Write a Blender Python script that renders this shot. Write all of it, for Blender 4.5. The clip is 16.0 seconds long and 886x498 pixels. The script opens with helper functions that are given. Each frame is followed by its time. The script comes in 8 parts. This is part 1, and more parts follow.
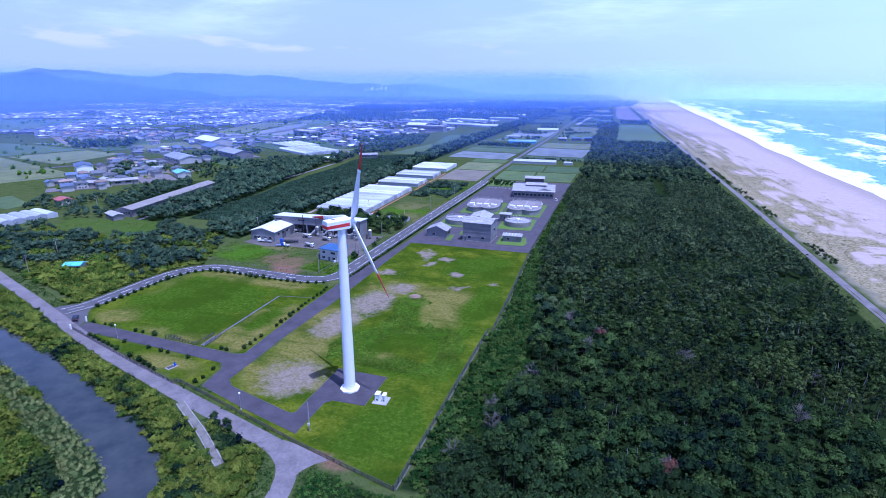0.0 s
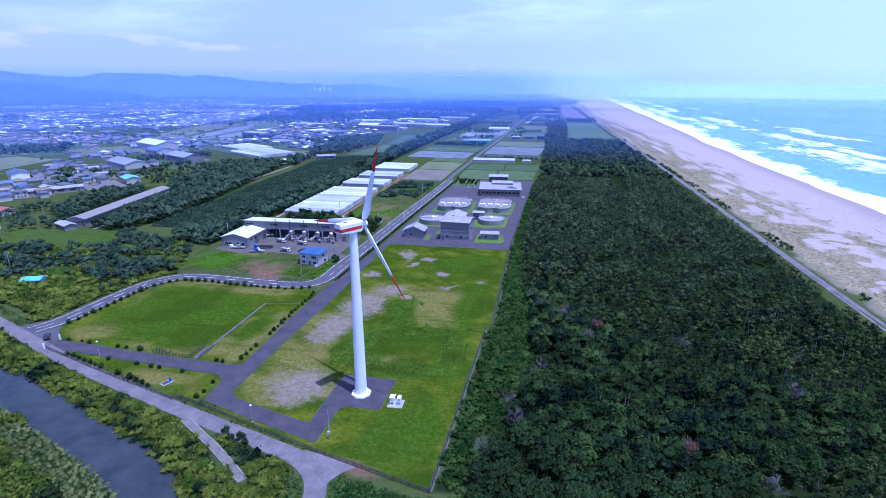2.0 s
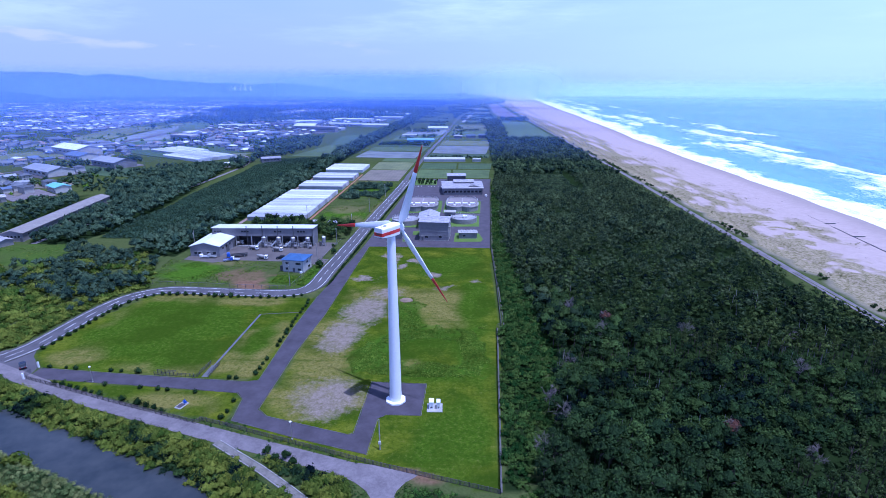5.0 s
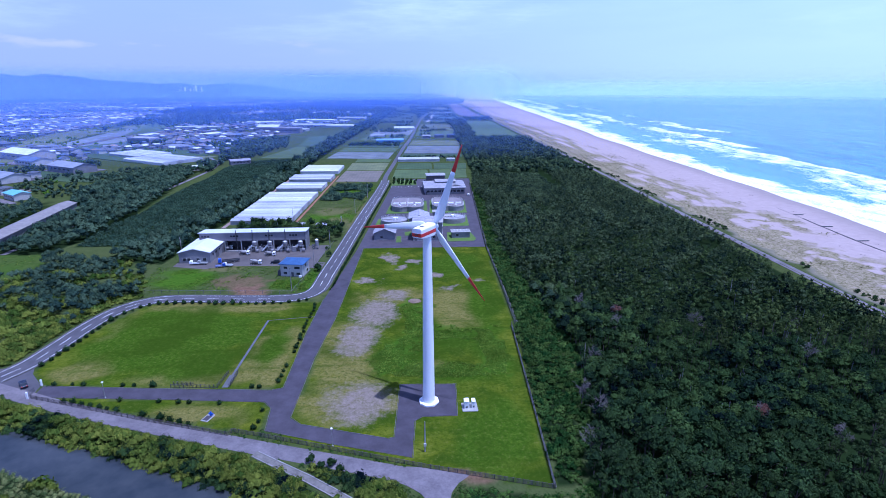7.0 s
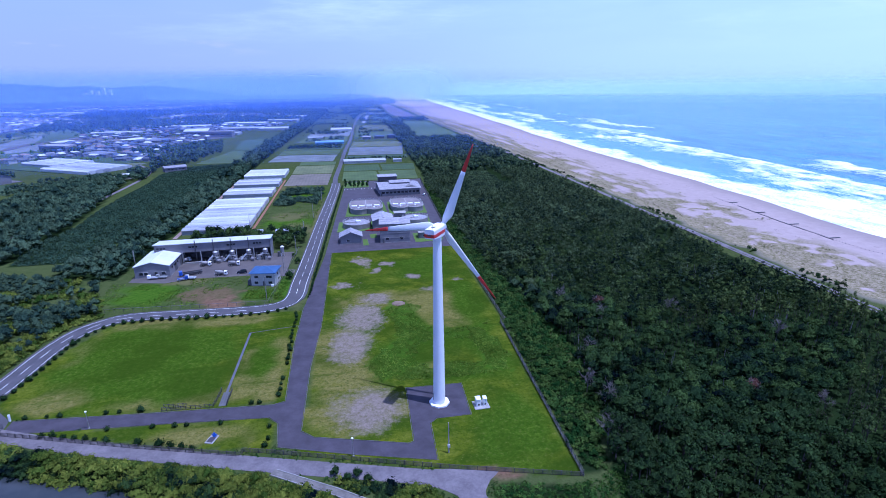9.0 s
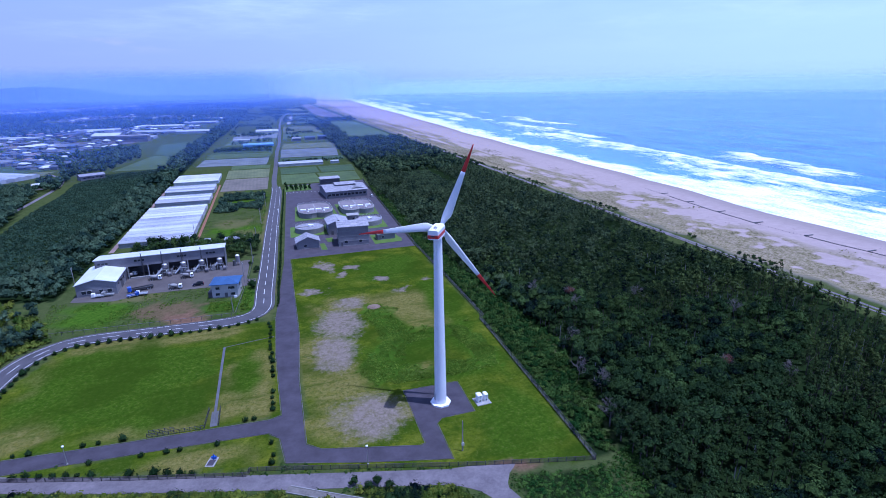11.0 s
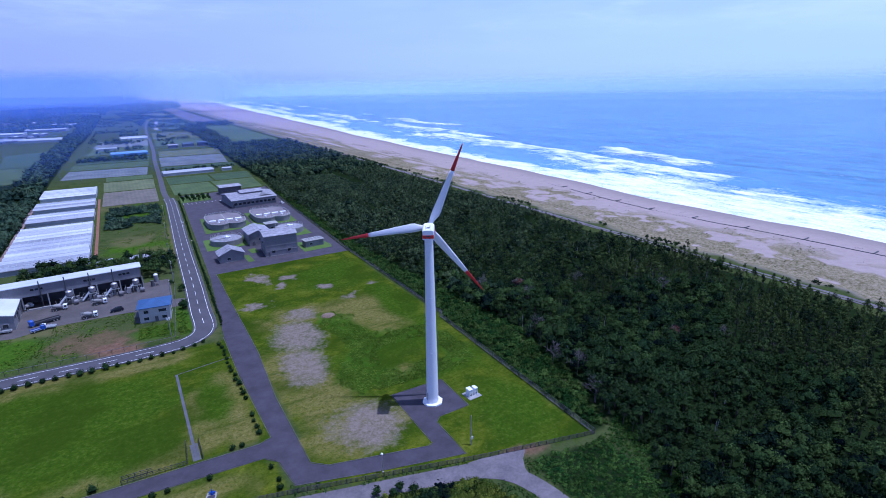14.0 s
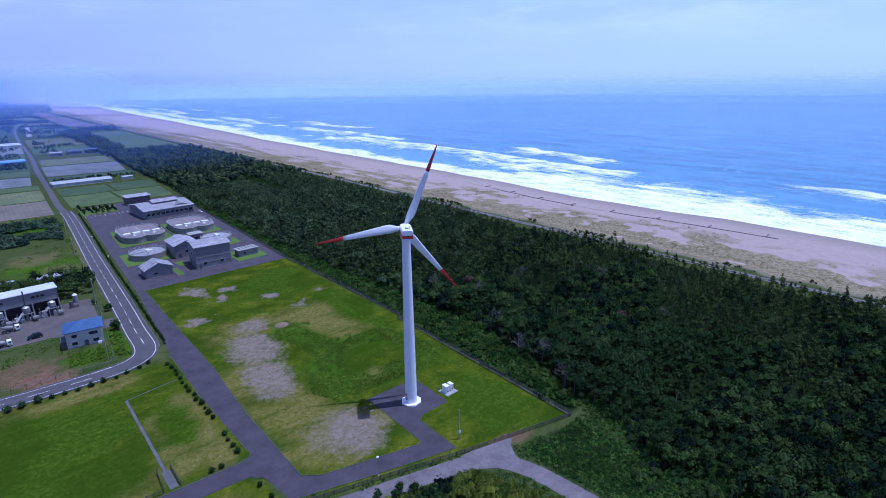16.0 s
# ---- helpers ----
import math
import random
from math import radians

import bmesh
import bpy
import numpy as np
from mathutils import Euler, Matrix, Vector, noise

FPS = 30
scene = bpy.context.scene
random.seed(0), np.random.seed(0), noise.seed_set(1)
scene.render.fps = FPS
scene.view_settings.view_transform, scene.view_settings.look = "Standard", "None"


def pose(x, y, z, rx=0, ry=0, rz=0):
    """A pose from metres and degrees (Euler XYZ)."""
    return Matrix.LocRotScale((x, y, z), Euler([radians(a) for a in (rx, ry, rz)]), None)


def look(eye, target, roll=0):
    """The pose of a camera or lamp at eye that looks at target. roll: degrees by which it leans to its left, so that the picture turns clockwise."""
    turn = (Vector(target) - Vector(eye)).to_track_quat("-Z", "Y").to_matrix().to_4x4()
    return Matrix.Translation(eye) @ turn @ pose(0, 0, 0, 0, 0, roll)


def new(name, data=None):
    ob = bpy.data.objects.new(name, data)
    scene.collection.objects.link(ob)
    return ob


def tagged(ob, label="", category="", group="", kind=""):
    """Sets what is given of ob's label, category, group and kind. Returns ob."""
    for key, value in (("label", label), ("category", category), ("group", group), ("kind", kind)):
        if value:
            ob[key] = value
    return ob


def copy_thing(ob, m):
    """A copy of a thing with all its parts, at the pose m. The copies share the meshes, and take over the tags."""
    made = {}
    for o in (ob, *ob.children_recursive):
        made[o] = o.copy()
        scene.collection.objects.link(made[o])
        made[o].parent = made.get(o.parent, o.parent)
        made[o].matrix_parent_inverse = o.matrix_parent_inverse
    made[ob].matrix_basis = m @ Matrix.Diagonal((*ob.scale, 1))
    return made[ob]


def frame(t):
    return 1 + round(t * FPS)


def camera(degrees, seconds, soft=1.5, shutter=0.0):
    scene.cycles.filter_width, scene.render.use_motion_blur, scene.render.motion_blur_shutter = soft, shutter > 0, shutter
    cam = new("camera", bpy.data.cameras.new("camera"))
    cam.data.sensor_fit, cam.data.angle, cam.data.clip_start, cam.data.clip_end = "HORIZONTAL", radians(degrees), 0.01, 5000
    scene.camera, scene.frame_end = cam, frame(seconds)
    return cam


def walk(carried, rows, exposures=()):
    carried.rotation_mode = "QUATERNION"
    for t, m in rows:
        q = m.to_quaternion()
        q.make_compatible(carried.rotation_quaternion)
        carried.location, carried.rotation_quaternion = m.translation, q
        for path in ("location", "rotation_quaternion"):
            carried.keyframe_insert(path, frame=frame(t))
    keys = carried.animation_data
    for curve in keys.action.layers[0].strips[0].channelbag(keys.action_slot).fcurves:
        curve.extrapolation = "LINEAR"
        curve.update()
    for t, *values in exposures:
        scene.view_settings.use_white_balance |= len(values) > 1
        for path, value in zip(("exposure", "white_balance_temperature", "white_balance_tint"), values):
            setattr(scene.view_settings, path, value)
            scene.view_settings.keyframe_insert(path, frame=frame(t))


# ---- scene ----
cam = camera(80.3, 16.0, 0.9)
PATH = [
    (0, (-0.082, 0.315, 80.111), (-0.613, 2.149, 79.515), 0.3),
    (0.5, (-3.981, -0.761, 80.124), (-4.464, 1.086, 79.529), 0.2),
    (1, (-7.883, -1.789, 80.127), (-8.317, 0.07, 79.531), 0.2),
    (1.5, (-11.826, -2.732, 80.127), (-12.211, -0.862, 79.531), 0.1),
    (2, (-15.915, -3.531, 80.139), (-16.254, -1.653, 79.543), 0.1),
    (2.5, (-20.152, -4.221, 80.152), (-20.442, -2.334, 79.555), 0.0),
    (3, (-24.484, -4.816, 80.17), (-24.718, -2.922, 79.573), 0.0),
    (3.5, (-28.912, -5.249, 80.191), (-29.089, -3.349, 79.593), 0.0),
    (4, (-33.463, -5.461, 80.191), (-33.596, -3.558, 79.593), 0.1),
    (6.5, (-56.42, -5.521, 80.0), (-56.395, -3.613, 79.403), -0.1),
    (7, (-61.006, -5.307, 79.986), (-60.927, -3.4, 79.388), -0.1),
    (7.5, (-65.541, -4.921, 79.977), (-65.407, -3.017, 79.38), -0.3),
    (8, (-70.097, -4.459, 79.99), (-69.902, -2.56, 79.393), -0.4),
    (8.5, (-74.594, -3.937, 80.014), (-74.338, -2.045, 79.417), -0.5),
    (9, (-78.99, -3.178, 80.053), (-78.663, -1.298, 79.454), -0.6),
    (11.5, (-100.372, 1.946, 80.745), (-99.712, 3.734, 80.141), -0.9),
    (12, (-104.514, 3.317, 80.8), (-103.789, 5.08, 80.197), -0.9),
    (12.5, (-108.507, 4.98, 80.82), (-107.715, 6.714, 80.216), -0.8),
    (13, (-112.348, 6.76, 80.778), (-111.489, 8.461, 80.174), -1.0),
    (13.5, (-116.102, 8.649, 80.725), (-115.174, 10.314, 80.12), -1.0),
    (14, (-119.821, 10.586, 80.685), (-118.826, 12.212, 80.08), -0.9),
    (14.5, (-123.508, 12.576, 80.661), (-122.445, 14.16, 80.059), -0.7),
    (15, (-127.083, 14.64, 80.617), (-125.947, 16.172, 80.016), -0.8),
    (15.5, (-130.61, 16.727, 80.594), (-129.403, 18.204, 79.994), -0.7),
    (16, (-134.12, 18.799, 80.586), (-132.847, 20.221, 79.987), -0.6),
]
walk(cam, [(t, look(eye, target, roll)) for t, eye, target, roll in PATH], [(0.0, 0.37, 4640, 30.0), (4.0, 0.24, 4620, 30.0), (8.0, 0.12, 4620, 29.0), (12.5, -0.14, 4700, 27.5), (16.0, -0.29, 4840, 26.0)])


# ---- light ----
SUN_TO = Vector((11.2, -6.2, 47.5)).normalized()
SUN_ELEV = math.asin(SUN_TO.z)
SUN_AZ = math.atan2(SUN_TO.x, SUN_TO.y)

world = bpy.data.worlds.new("world")
scene.world = world
world.use_nodes = True
wn, wl = world.node_tree.nodes, world.node_tree.links
wn.clear()
w_out = wn.new("ShaderNodeOutputWorld")
w_bg = wn.new("ShaderNodeBackground")
w_bg.inputs["Strength"].default_value = 0.12
w_sky = wn.new("ShaderNodeTexSky")
w_sky.sky_type = "NISHITA"
w_sky.sun_disc = False
w_sky.sun_elevation = SUN_ELEV
w_sky.sun_rotation = SUN_AZ
w_sky.air_density = 1.0
w_sky.dust_density = 1.0
w_sky.ozone_density = 1.5
# thin high cloud and horizon haze, laid over the clear sky
w_co = wn.new("ShaderNodeTexCoord")
w_sep = wn.new("ShaderNodeSeparateXYZ")
wl.new(w_co.outputs["Generated"], w_sep.inputs[0])
w_map = wn.new("ShaderNodeMapping")
w_map.inputs["Scale"].default_value = (1.2, 1.2, 7.0)
wl.new(w_co.outputs["Generated"], w_map.inputs[0])
w_noise = wn.new("ShaderNodeTexNoise")
w_noise.inputs["Scale"].default_value = 2.2
w_noise.inputs["Detail"].default_value = 5.0
w_noise.inputs["Roughness"].default_value = 0.55
wl.new(w_map.outputs[0], w_noise.inputs["Vector"])
w_cr = wn.new("ShaderNodeMapRange")
w_cr.inputs["From Min"].default_value, w_cr.inputs["From Max"].default_value = 0.36, 0.72
w_cr.inputs["To Min"].default_value, w_cr.inputs["To Max"].default_value = 0.25, 0.85
wl.new(w_noise.outputs["Fac"], w_cr.inputs["Value"])
w_mix = wn.new("ShaderNodeMix")
w_mix.data_type = "RGBA"
w_side = wn.new("ShaderNodeMapRange")
w_side.interpolation_type = "SMOOTHSTEP"
w_side.inputs["From Min"].default_value, w_side.inputs["From Max"].default_value = -0.45, 1.05
wl.new(w_sep.outputs["X"], w_side.inputs["Value"])
w_cloud = wn.new("ShaderNodeMix")
w_cloud.data_type = "RGBA"
w_cloud.inputs["A"].default_value = (4.5, 5.2, 9.6, 1)
w_cloud.inputs["B"].default_value = (8.5, 10.2, 15.4, 1)
wl.new(w_side.outputs[0], w_cloud.inputs["Factor"])
wl.new(w_cloud.outputs["Result"], w_mix.inputs["B"])
w_low = wn.new("ShaderNodeMapRange")
w_low.interpolation_type = "SMOOTHSTEP"
w_low.inputs["From Min"].default_value, w_low.inputs["From Max"].default_value = 0.50, 0.20
wl.new(w_sep.outputs["Z"], w_low.inputs["Value"])
w_fac = wn.new("ShaderNodeMath")
w_fac.operation = "MULTIPLY"
wl.new(w_cr.outputs[0], w_fac.inputs[0])
wl.new(w_low.outputs[0], w_fac.inputs[1])
wl.new(w_fac.outputs[0], w_mix.inputs["Factor"])
wl.new(w_sky.outputs[0], w_mix.inputs["A"])
w_hz = wn.new("ShaderNodeMapRange")
w_hz.interpolation_type = "SMOOTHSTEP"
w_hz.inputs["From Min"].default_value, w_hz.inputs["From Max"].default_value = 0.30, -0.01
wl.new(w_sep.outputs["Z"], w_hz.inputs["Value"])
w_mix2 = wn.new("ShaderNodeMix")
w_mix2.data_type = "RGBA"
w_rim = wn.new("ShaderNodeMix")
w_rim.data_type = "RGBA"
w_rim.inputs["A"].default_value = (3.6, 4.1, 8.3, 1)
w_rim.inputs["B"].default_value = (5.5, 6.95, 11.0, 1)
wl.new(w_side.outputs[0], w_rim.inputs["Factor"])
wl.new(w_rim.outputs["Result"], w_mix2.inputs["B"])
wl.new(w_hz.outputs[0], w_mix2.inputs["Factor"])
wl.new(w_mix.outputs["Result"], w_mix2.inputs["A"])
w_pm = wn.new("ShaderNodeMapping")
w_pm.inputs["Scale"].default_value = (3.2, 3.2, 15.0)
wl.new(w_co.outputs["Generated"], w_pm.inputs[0])
w_pn = wn.new("ShaderNodeTexNoise")
w_pn.inputs["Scale"].default_value = 2.6
w_pn.inputs["Detail"].default_value = 6.0
wl.new(w_pm.outputs[0], w_pn.inputs["Vector"])


def w_ramp(sock, lo, hi, top=1.0):
    r = wn.new("ShaderNodeMapRange")
    r.interpolation_type = "SMOOTHSTEP"
    r.inputs["From Min"].default_value, r.inputs["From Max"].default_value, r.inputs["To Max"].default_value = lo, hi, top
    wl.new(sock, r.inputs["Value"])
    return r.outputs[0]


def w_times(a, b):
    m = wn.new("ShaderNodeMath")
    m.operation = "MULTIPLY"
    wl.new(a, m.inputs[0])
    wl.new(b, m.inputs[1])
    return m.outputs[0]


w_puff = w_times(w_ramp(w_pn.outputs["Fac"], 0.52, 0.66, 0.40), w_times(w_times(w_ramp(w_sep.outputs["Z"], 0.045, 0.060), w_ramp(w_sep.outputs["Z"], 0.092, 0.072)), w_ramp(w_sep.outputs["X"], -0.05, -0.35)))
w_mix3 = wn.new("ShaderNodeMix")
w_mix3.data_type = "RGBA"
w_mix3.inputs["B"].default_value = (6.6, 6.0, 8.9, 1)
wl.new(w_puff, w_mix3.inputs["Factor"])
wl.new(w_mix2.outputs["Result"], w_mix3.inputs["A"])
w_cm = wn.new("ShaderNodeMapping")
w_cm.inputs["Scale"].default_value = (1.0, 1.6, 6.5)
w_cm.inputs["Rotation"].default_value = (0.30, -0.22, 0.5)
wl.new(w_co.outputs["Generated"], w_cm.inputs[0])
w_cn = wn.new("ShaderNodeTexNoise")
w_cn.inputs["Scale"].default_value, w_cn.inputs["Detail"].default_value, w_cn.inputs["Roughness"].default_value = 1.7, 7.0, 0.62
wl.new(w_cm.outputs[0], w_cn.inputs["Vector"])
w_wisp = w_times(w_ramp(w_cn.outputs["Fac"], 0.47, 0.70, 0.42), w_ramp(w_sep.outputs["Z"], 0.03, 0.16))
w_mix4 = wn.new("ShaderNodeMix")
w_mix4.data_type = "RGBA"
w_mix4.inputs["B"].default_value = (9.6, 10.4, 14.4, 1)
wl.new(w_wisp, w_mix4.inputs["Factor"])
wl.new(w_mix3.outputs["Result"], w_mix4.inputs["A"])
wl.new(w_mix4.outputs["Result"], w_bg.inputs["Color"])
wl.new(w_bg.outputs[0], w_out.inputs[0])

sun_data = bpy.data.lights.new("sun", "SUN")
sun_data.energy = 4.4
sun_data.angle = radians(0.53)
sun_data.color = (1.0, 0.96, 0.90)
sun = new("sun", sun_data)
sun.matrix_world = look(SUN_TO * 400, (0, 0, 0))


# ---- numpy noise and geometry helpers ----
RNG = np.random.default_rng(7)
TABLE = RNG.random((256, 256))


def vnoise(x, y):
    xi, yi = np.floor(x).astype(int), np.floor(y).astype(int)
    fx, fy = x - xi, y - yi
    fx, fy = fx * fx * (3 - 2 * fx), fy * fy * (3 - 2 * fy)
    g = lambda a, b: TABLE[a % 256, b % 256]
    top = g(xi, yi) * (1 - fx) + g(xi + 1, yi) * fx
    low = g(xi, yi + 1) * (1 - fx) + g(xi + 1, yi + 1) * fx
    return top * (1 - fy) + low * fy


def fbm(x, y, size, octaves=4, off=0.0):
    x, y = np.asarray(x, float) / size + 37.7 + off, np.asarray(y, float) / size + 91.3 - off
    total, amp, norm = 0.0, 1.0, 0.0
    for _ in range(octaves):
        total = total + amp * vnoise(x, y)
        norm += amp
        amp *= 0.5
        x, y = x * 2.03 + 11.1, y * 2.03 + 5.7
    return total / norm


def sstep(a, b, x):
    t = np.clip((np.asarray(x, float) - a) / (b - a), 0, 1)
    return t * t * (3 - 2 * t)


def dist_line(px, py, pts):
    """Distance of each place from a line of points."""
    best = np.full(np.shape(px), 1e9)
    for (ax, ay), (bx, by) in zip(pts[:-1], pts[1:]):
        dx, dy = bx - ax, by - ay
        t = np.clip(((px - ax) * dx + (py - ay) * dy) / (dx * dx + dy * dy), 0, 1)
        best = np.minimum(best, np.hypot(px - ax - t * dx, py - ay - t * dy))
    return best


def inside(px, py, poly):
    hit = np.zeros(np.shape(px), bool)
    for (ax, ay), (bx, by) in zip(poly, poly[1:] + poly[:1]):
        if ay != by:
            hit ^= ((ay > py) != (by > py)) & (px < (bx - ax) * (py - ay) / (by - ay) + ax)
    return hit


def smooth_line(pts, steps=6):
    """A Catmull-Rom curve through the points."""
    p = [np.array(q, float) for q in pts]
    p = [2 * p[0] - p[1]] + p + [2 * p[-1] - p[-2]]
    out = []
    for a, b, c, d in zip(p, p[1:], p[2:], p[3:]):
        for i in range(steps):
            t = i / steps
            out.append(0.5 * (2 * b + (c - a) * t + (2 * a - 5 * b + 4 * c - d) * t * t + (3 * b - a - 3 * c + d) * t ** 3))
    out.append(p[-2])
    return [tuple(q) for q in out]


def shifted(pts, d):
    """The line moved d metres to its left."""
    out = []
    for i, q in enumerate(pts):
        a, b = pts[max(0, i - 1)], pts[min(len(pts) - 1, i + 1)]
        dx, dy = b[0] - a[0], b[1] - a[1]
        n = math.hypot(dx, dy) or 1
        out.append((q[0] - dy / n * d, q[1] + dx / n * d))
    return out


def spaced(pts, step, start=0.0):
    """Places every step metres along a line, with the heading there."""
    out, want, run = [], start, 0.0
    for (ax, ay), (bx, by) in zip(pts[:-1], pts[1:]):
        n = math.hypot(bx - ax, by - ay)
        while n and want <= run + n:
            t = (want - run) / n
            out.append((ax + (bx - ax) * t, ay + (by - ay) * t, math.atan2(by - ay, bx - ax)))
            want += step
        run += n
    return out


# ---- materials ----
def node_mat(name):
    m = bpy.data.materials.new(name)
    m.use_nodes = True
    return m, m.node_tree.nodes, m.node_tree.links, m.node_tree.nodes["Principled BSDF"]


def noise_of(n, l, co, scale, detail=4.0, rough=0.6):
    t = n.new("ShaderNodeTexNoise")
    t.inputs["Scale"].default_value, t.inputs["Detail"].default_value, t.inputs["Roughness"].default_value = scale, detail, rough
    l.new(co, t.inputs["Vector"])
    return t.outputs["Fac"]


def ramp_of(n, l, fac, lo, hi, a=0.0, b=1.0):
    r = n.new("ShaderNodeMapRange")
    r.inputs["From Min"].default_value, r.inputs["From Max"].default_value = lo, hi
    r.inputs["To Min"].default_value, r.inputs["To Max"].default_value = a, b
    l.new(fac, r.inputs["Value"])
    return r.outputs[0]


def mix_of(n, l, fac, a, b):
    m = n.new("ShaderNodeMix")
    m.data_type = "RGBA"
    for key, v in (("Factor", fac), ("A", a), ("B", b)):
        if isinstance(v, (tuple, float, int)):
            m.inputs[key].default_value = (*v, 1) if isinstance(v, tuple) else v
        else:
            l.new(v, m.inputs[key])
    return m.outputs["Result"]


def maths(n, l, op, a, b):
    m = n.new("ShaderNodeMath")
    m.operation = op
    for i, v in enumerate((a, b)):
        if isinstance(v, (int, float)):
            m.inputs[i].default_value = v
        else:
            l.new(v, m.inputs[i])
    return m.outputs[0]


def bump_of(n, l, bsdf, height, strength, depth):
    b = n.new("ShaderNodeBump")
    b.inputs["Strength"].default_value, b.inputs["Distance"].default_value = strength, depth
    l.new(height, b.inputs["Height"])
    l.new(b.outputs[0], bsdf.inputs["Normal"])


def plain(name, a, b, big=0.25, small=4.0, rough=0.7, metal=0.0, bump=0.3, depth=0.02, spread=0.12, island=0.0):
    """A surface of two tones in patches of two sizes, a little different on each object."""
    m, n, l, bsdf = node_mat(name)
    pos = n.new("ShaderNodeNewGeometry").outputs["Position"]
    f1 = noise_of(n, l, pos, big, 5.0)
    f2 = noise_of(n, l, pos, small, 4.0, 0.7)
    f = maths(n, l, "ADD", maths(n, l, "MULTIPLY", f1, 0.6), maths(n, l, "MULTIPLY", f2, 0.4))
    col = mix_of(n, l, ramp_of(n, l, f, 0.36, 0.64), a, b)
    hsv = n.new("ShaderNodeHueSaturation")
    l.new(col, hsv.inputs["Color"])
    rnd = n.new("ShaderNodeObjectInfo").outputs["Random"]
    v = ramp_of(n, l, rnd, 0, 1, 1 - spread, 1 + spread)
    if island:
        isl = n.new("ShaderNodeNewGeometry").outputs["Random Per Island"]
        v = maths(n, l, "MULTIPLY", v, ramp_of(n, l, isl, 0, 1, 1 - island, 1 + island))
    l.new(v, hsv.inputs["Value"])
    l.new(hsv.outputs[0], bsdf.inputs["Base Color"])
    bsdf.inputs["Metallic"].default_value = metal
    l.new(ramp_of(n, l, f2, 0.3, 0.7, max(0.02, rough - 0.1), min(1, rough + 0.1)), bsdf.inputs["Roughness"])
    if bump:
        bump_of(n, l, bsdf, f2, bump, depth)
    return m


M = {}
M["asphalt"] = plain("asphalt", (0.028, 0.023, 0.032), (0.066, 0.056, 0.074), 0.22, 1.8, 0.85)
M["asphalt_old"] = plain("asphalt_old", (0.044, 0.041, 0.049), (0.078, 0.073, 0.083), 0.2, 1.2, 0.85)
M["gravel"] = plain("gravel", (0.080, 0.070, 0.078), (0.168, 0.148, 0.158), 0.22, 1.4, 0.95, bump=0.6, depth=0.05)
M["concrete"] = plain("concrete", (0.21, 0.205, 0.20), (0.32, 0.31, 0.30), 0.3, 3.0, 0.85)
M["kerb"] = plain("kerb_concrete", (0.045, 0.044, 0.042), (0.125, 0.12, 0.115), 0.3, 2.0, 0.9)
M["kerb_ramp"] = plain("ramp_concrete", (0.085, 0.078, 0.070), (0.185, 0.170, 0.158), 0.5, 1.6, 0.95, bump=0.5)
M["concrete_wall"] = plain("concrete_wall", (0.17, 0.165, 0.165), (0.27, 0.26, 0.255), 0.25, 2.0, 0.85)
M["paint"] = plain("road_paint", (0.62, 0.62, 0.62), (0.80, 0.80, 0.80), 0.6, 6.0, 0.7, bump=0.1)
M["white"] = plain("white_paint", (0.74, 0.75, 0.76), (0.82, 0.82, 0.83), 0.15, 2.0, 0.35, bump=0.03, spread=0.02)
M["red"] = plain("red_paint", (0.42, 0.02, 0.02), (0.55, 0.04, 0.03), 0.4, 3.0, 0.4, bump=0.03, spread=0.02)
M["roof_white"] = plain("pale_metal_roof", (0.46, 0.48, 0.49), (0.60, 0.62, 0.63), 0.15, 1.5, 0.45, 0.0, 0.1)
M["roof_grey"] = plain("grey_roof", (0.15, 0.145, 0.165), (0.37, 0.36, 0.40), 0.6, 1.6, 0.7, spread=0.1)
M["wall_grey"] = plain("grey_wall", (0.15, 0.145, 0.155), (0.23, 0.225, 0.235), 0.2, 1.5, 0.8)
M["wall_pale"] = plain("pale_wall", (0.34, 0.335, 0.32), (0.46, 0.45, 0.44), 0.2, 1.5, 0.8)
M["wall_dark"] = plain("dark_wall", (0.06, 0.06, 0.065), (0.10, 0.10, 0.11), 0.3, 2.0, 0.8)
M["steel"] = plain("galvanised_steel", (0.40, 0.41, 0.42), (0.55, 0.56, 0.57), 0.5, 5.0, 0.45, 0.7, 0.1)
M["dark_steel"] = plain("dark_steel", (0.05, 0.05, 0.055), (0.10, 0.10, 0.105), 0.5, 5.0, 0.5, 0.4, 0.1)
M["rust"] = plain("rust", (0.16, 0.07, 0.04), (0.28, 0.12, 0.07), 0.5, 3.0, 0.9)
M["blue_roof"] = plain("blue_roof", (0.026, 0.066, 0.16), (0.042, 0.10, 0.23), 0.4, 3.0, 0.5)
M["blue_paint"] = plain("blue_paint", (0.02, 0.06, 0.30), (0.03, 0.09, 0.42), 0.4, 3.0, 0.4)
M["dark_glass"] = plain("dark_glass", (0.02, 0.025, 0.03), (0.035, 0.04, 0.05), 0.5, 2.0, 0.12, bump=0)
M["car_dark"] = plain("dark_car_paint", (0.012, 0.016, 0.03), (0.02, 0.026, 0.045), 0.5, 3.0, 0.2, 0.3, 0)
M["rubber"] = plain("rubber", (0.02, 0.02, 0.02), (0.035, 0.035, 0.035), 1.0, 8.0, 0.9)
M["wood_pole"] = plain("weathered_pole", (0.20, 0.19, 0.18), (0.30, 0.29, 0.28), 0.5, 4.0, 0.9)
M["bark"] = plain("bark", (0.07, 0.055, 0.045), (0.14, 0.11, 0.09), 0.8, 6.0, 0.95, bump=0.8, depth=0.05)


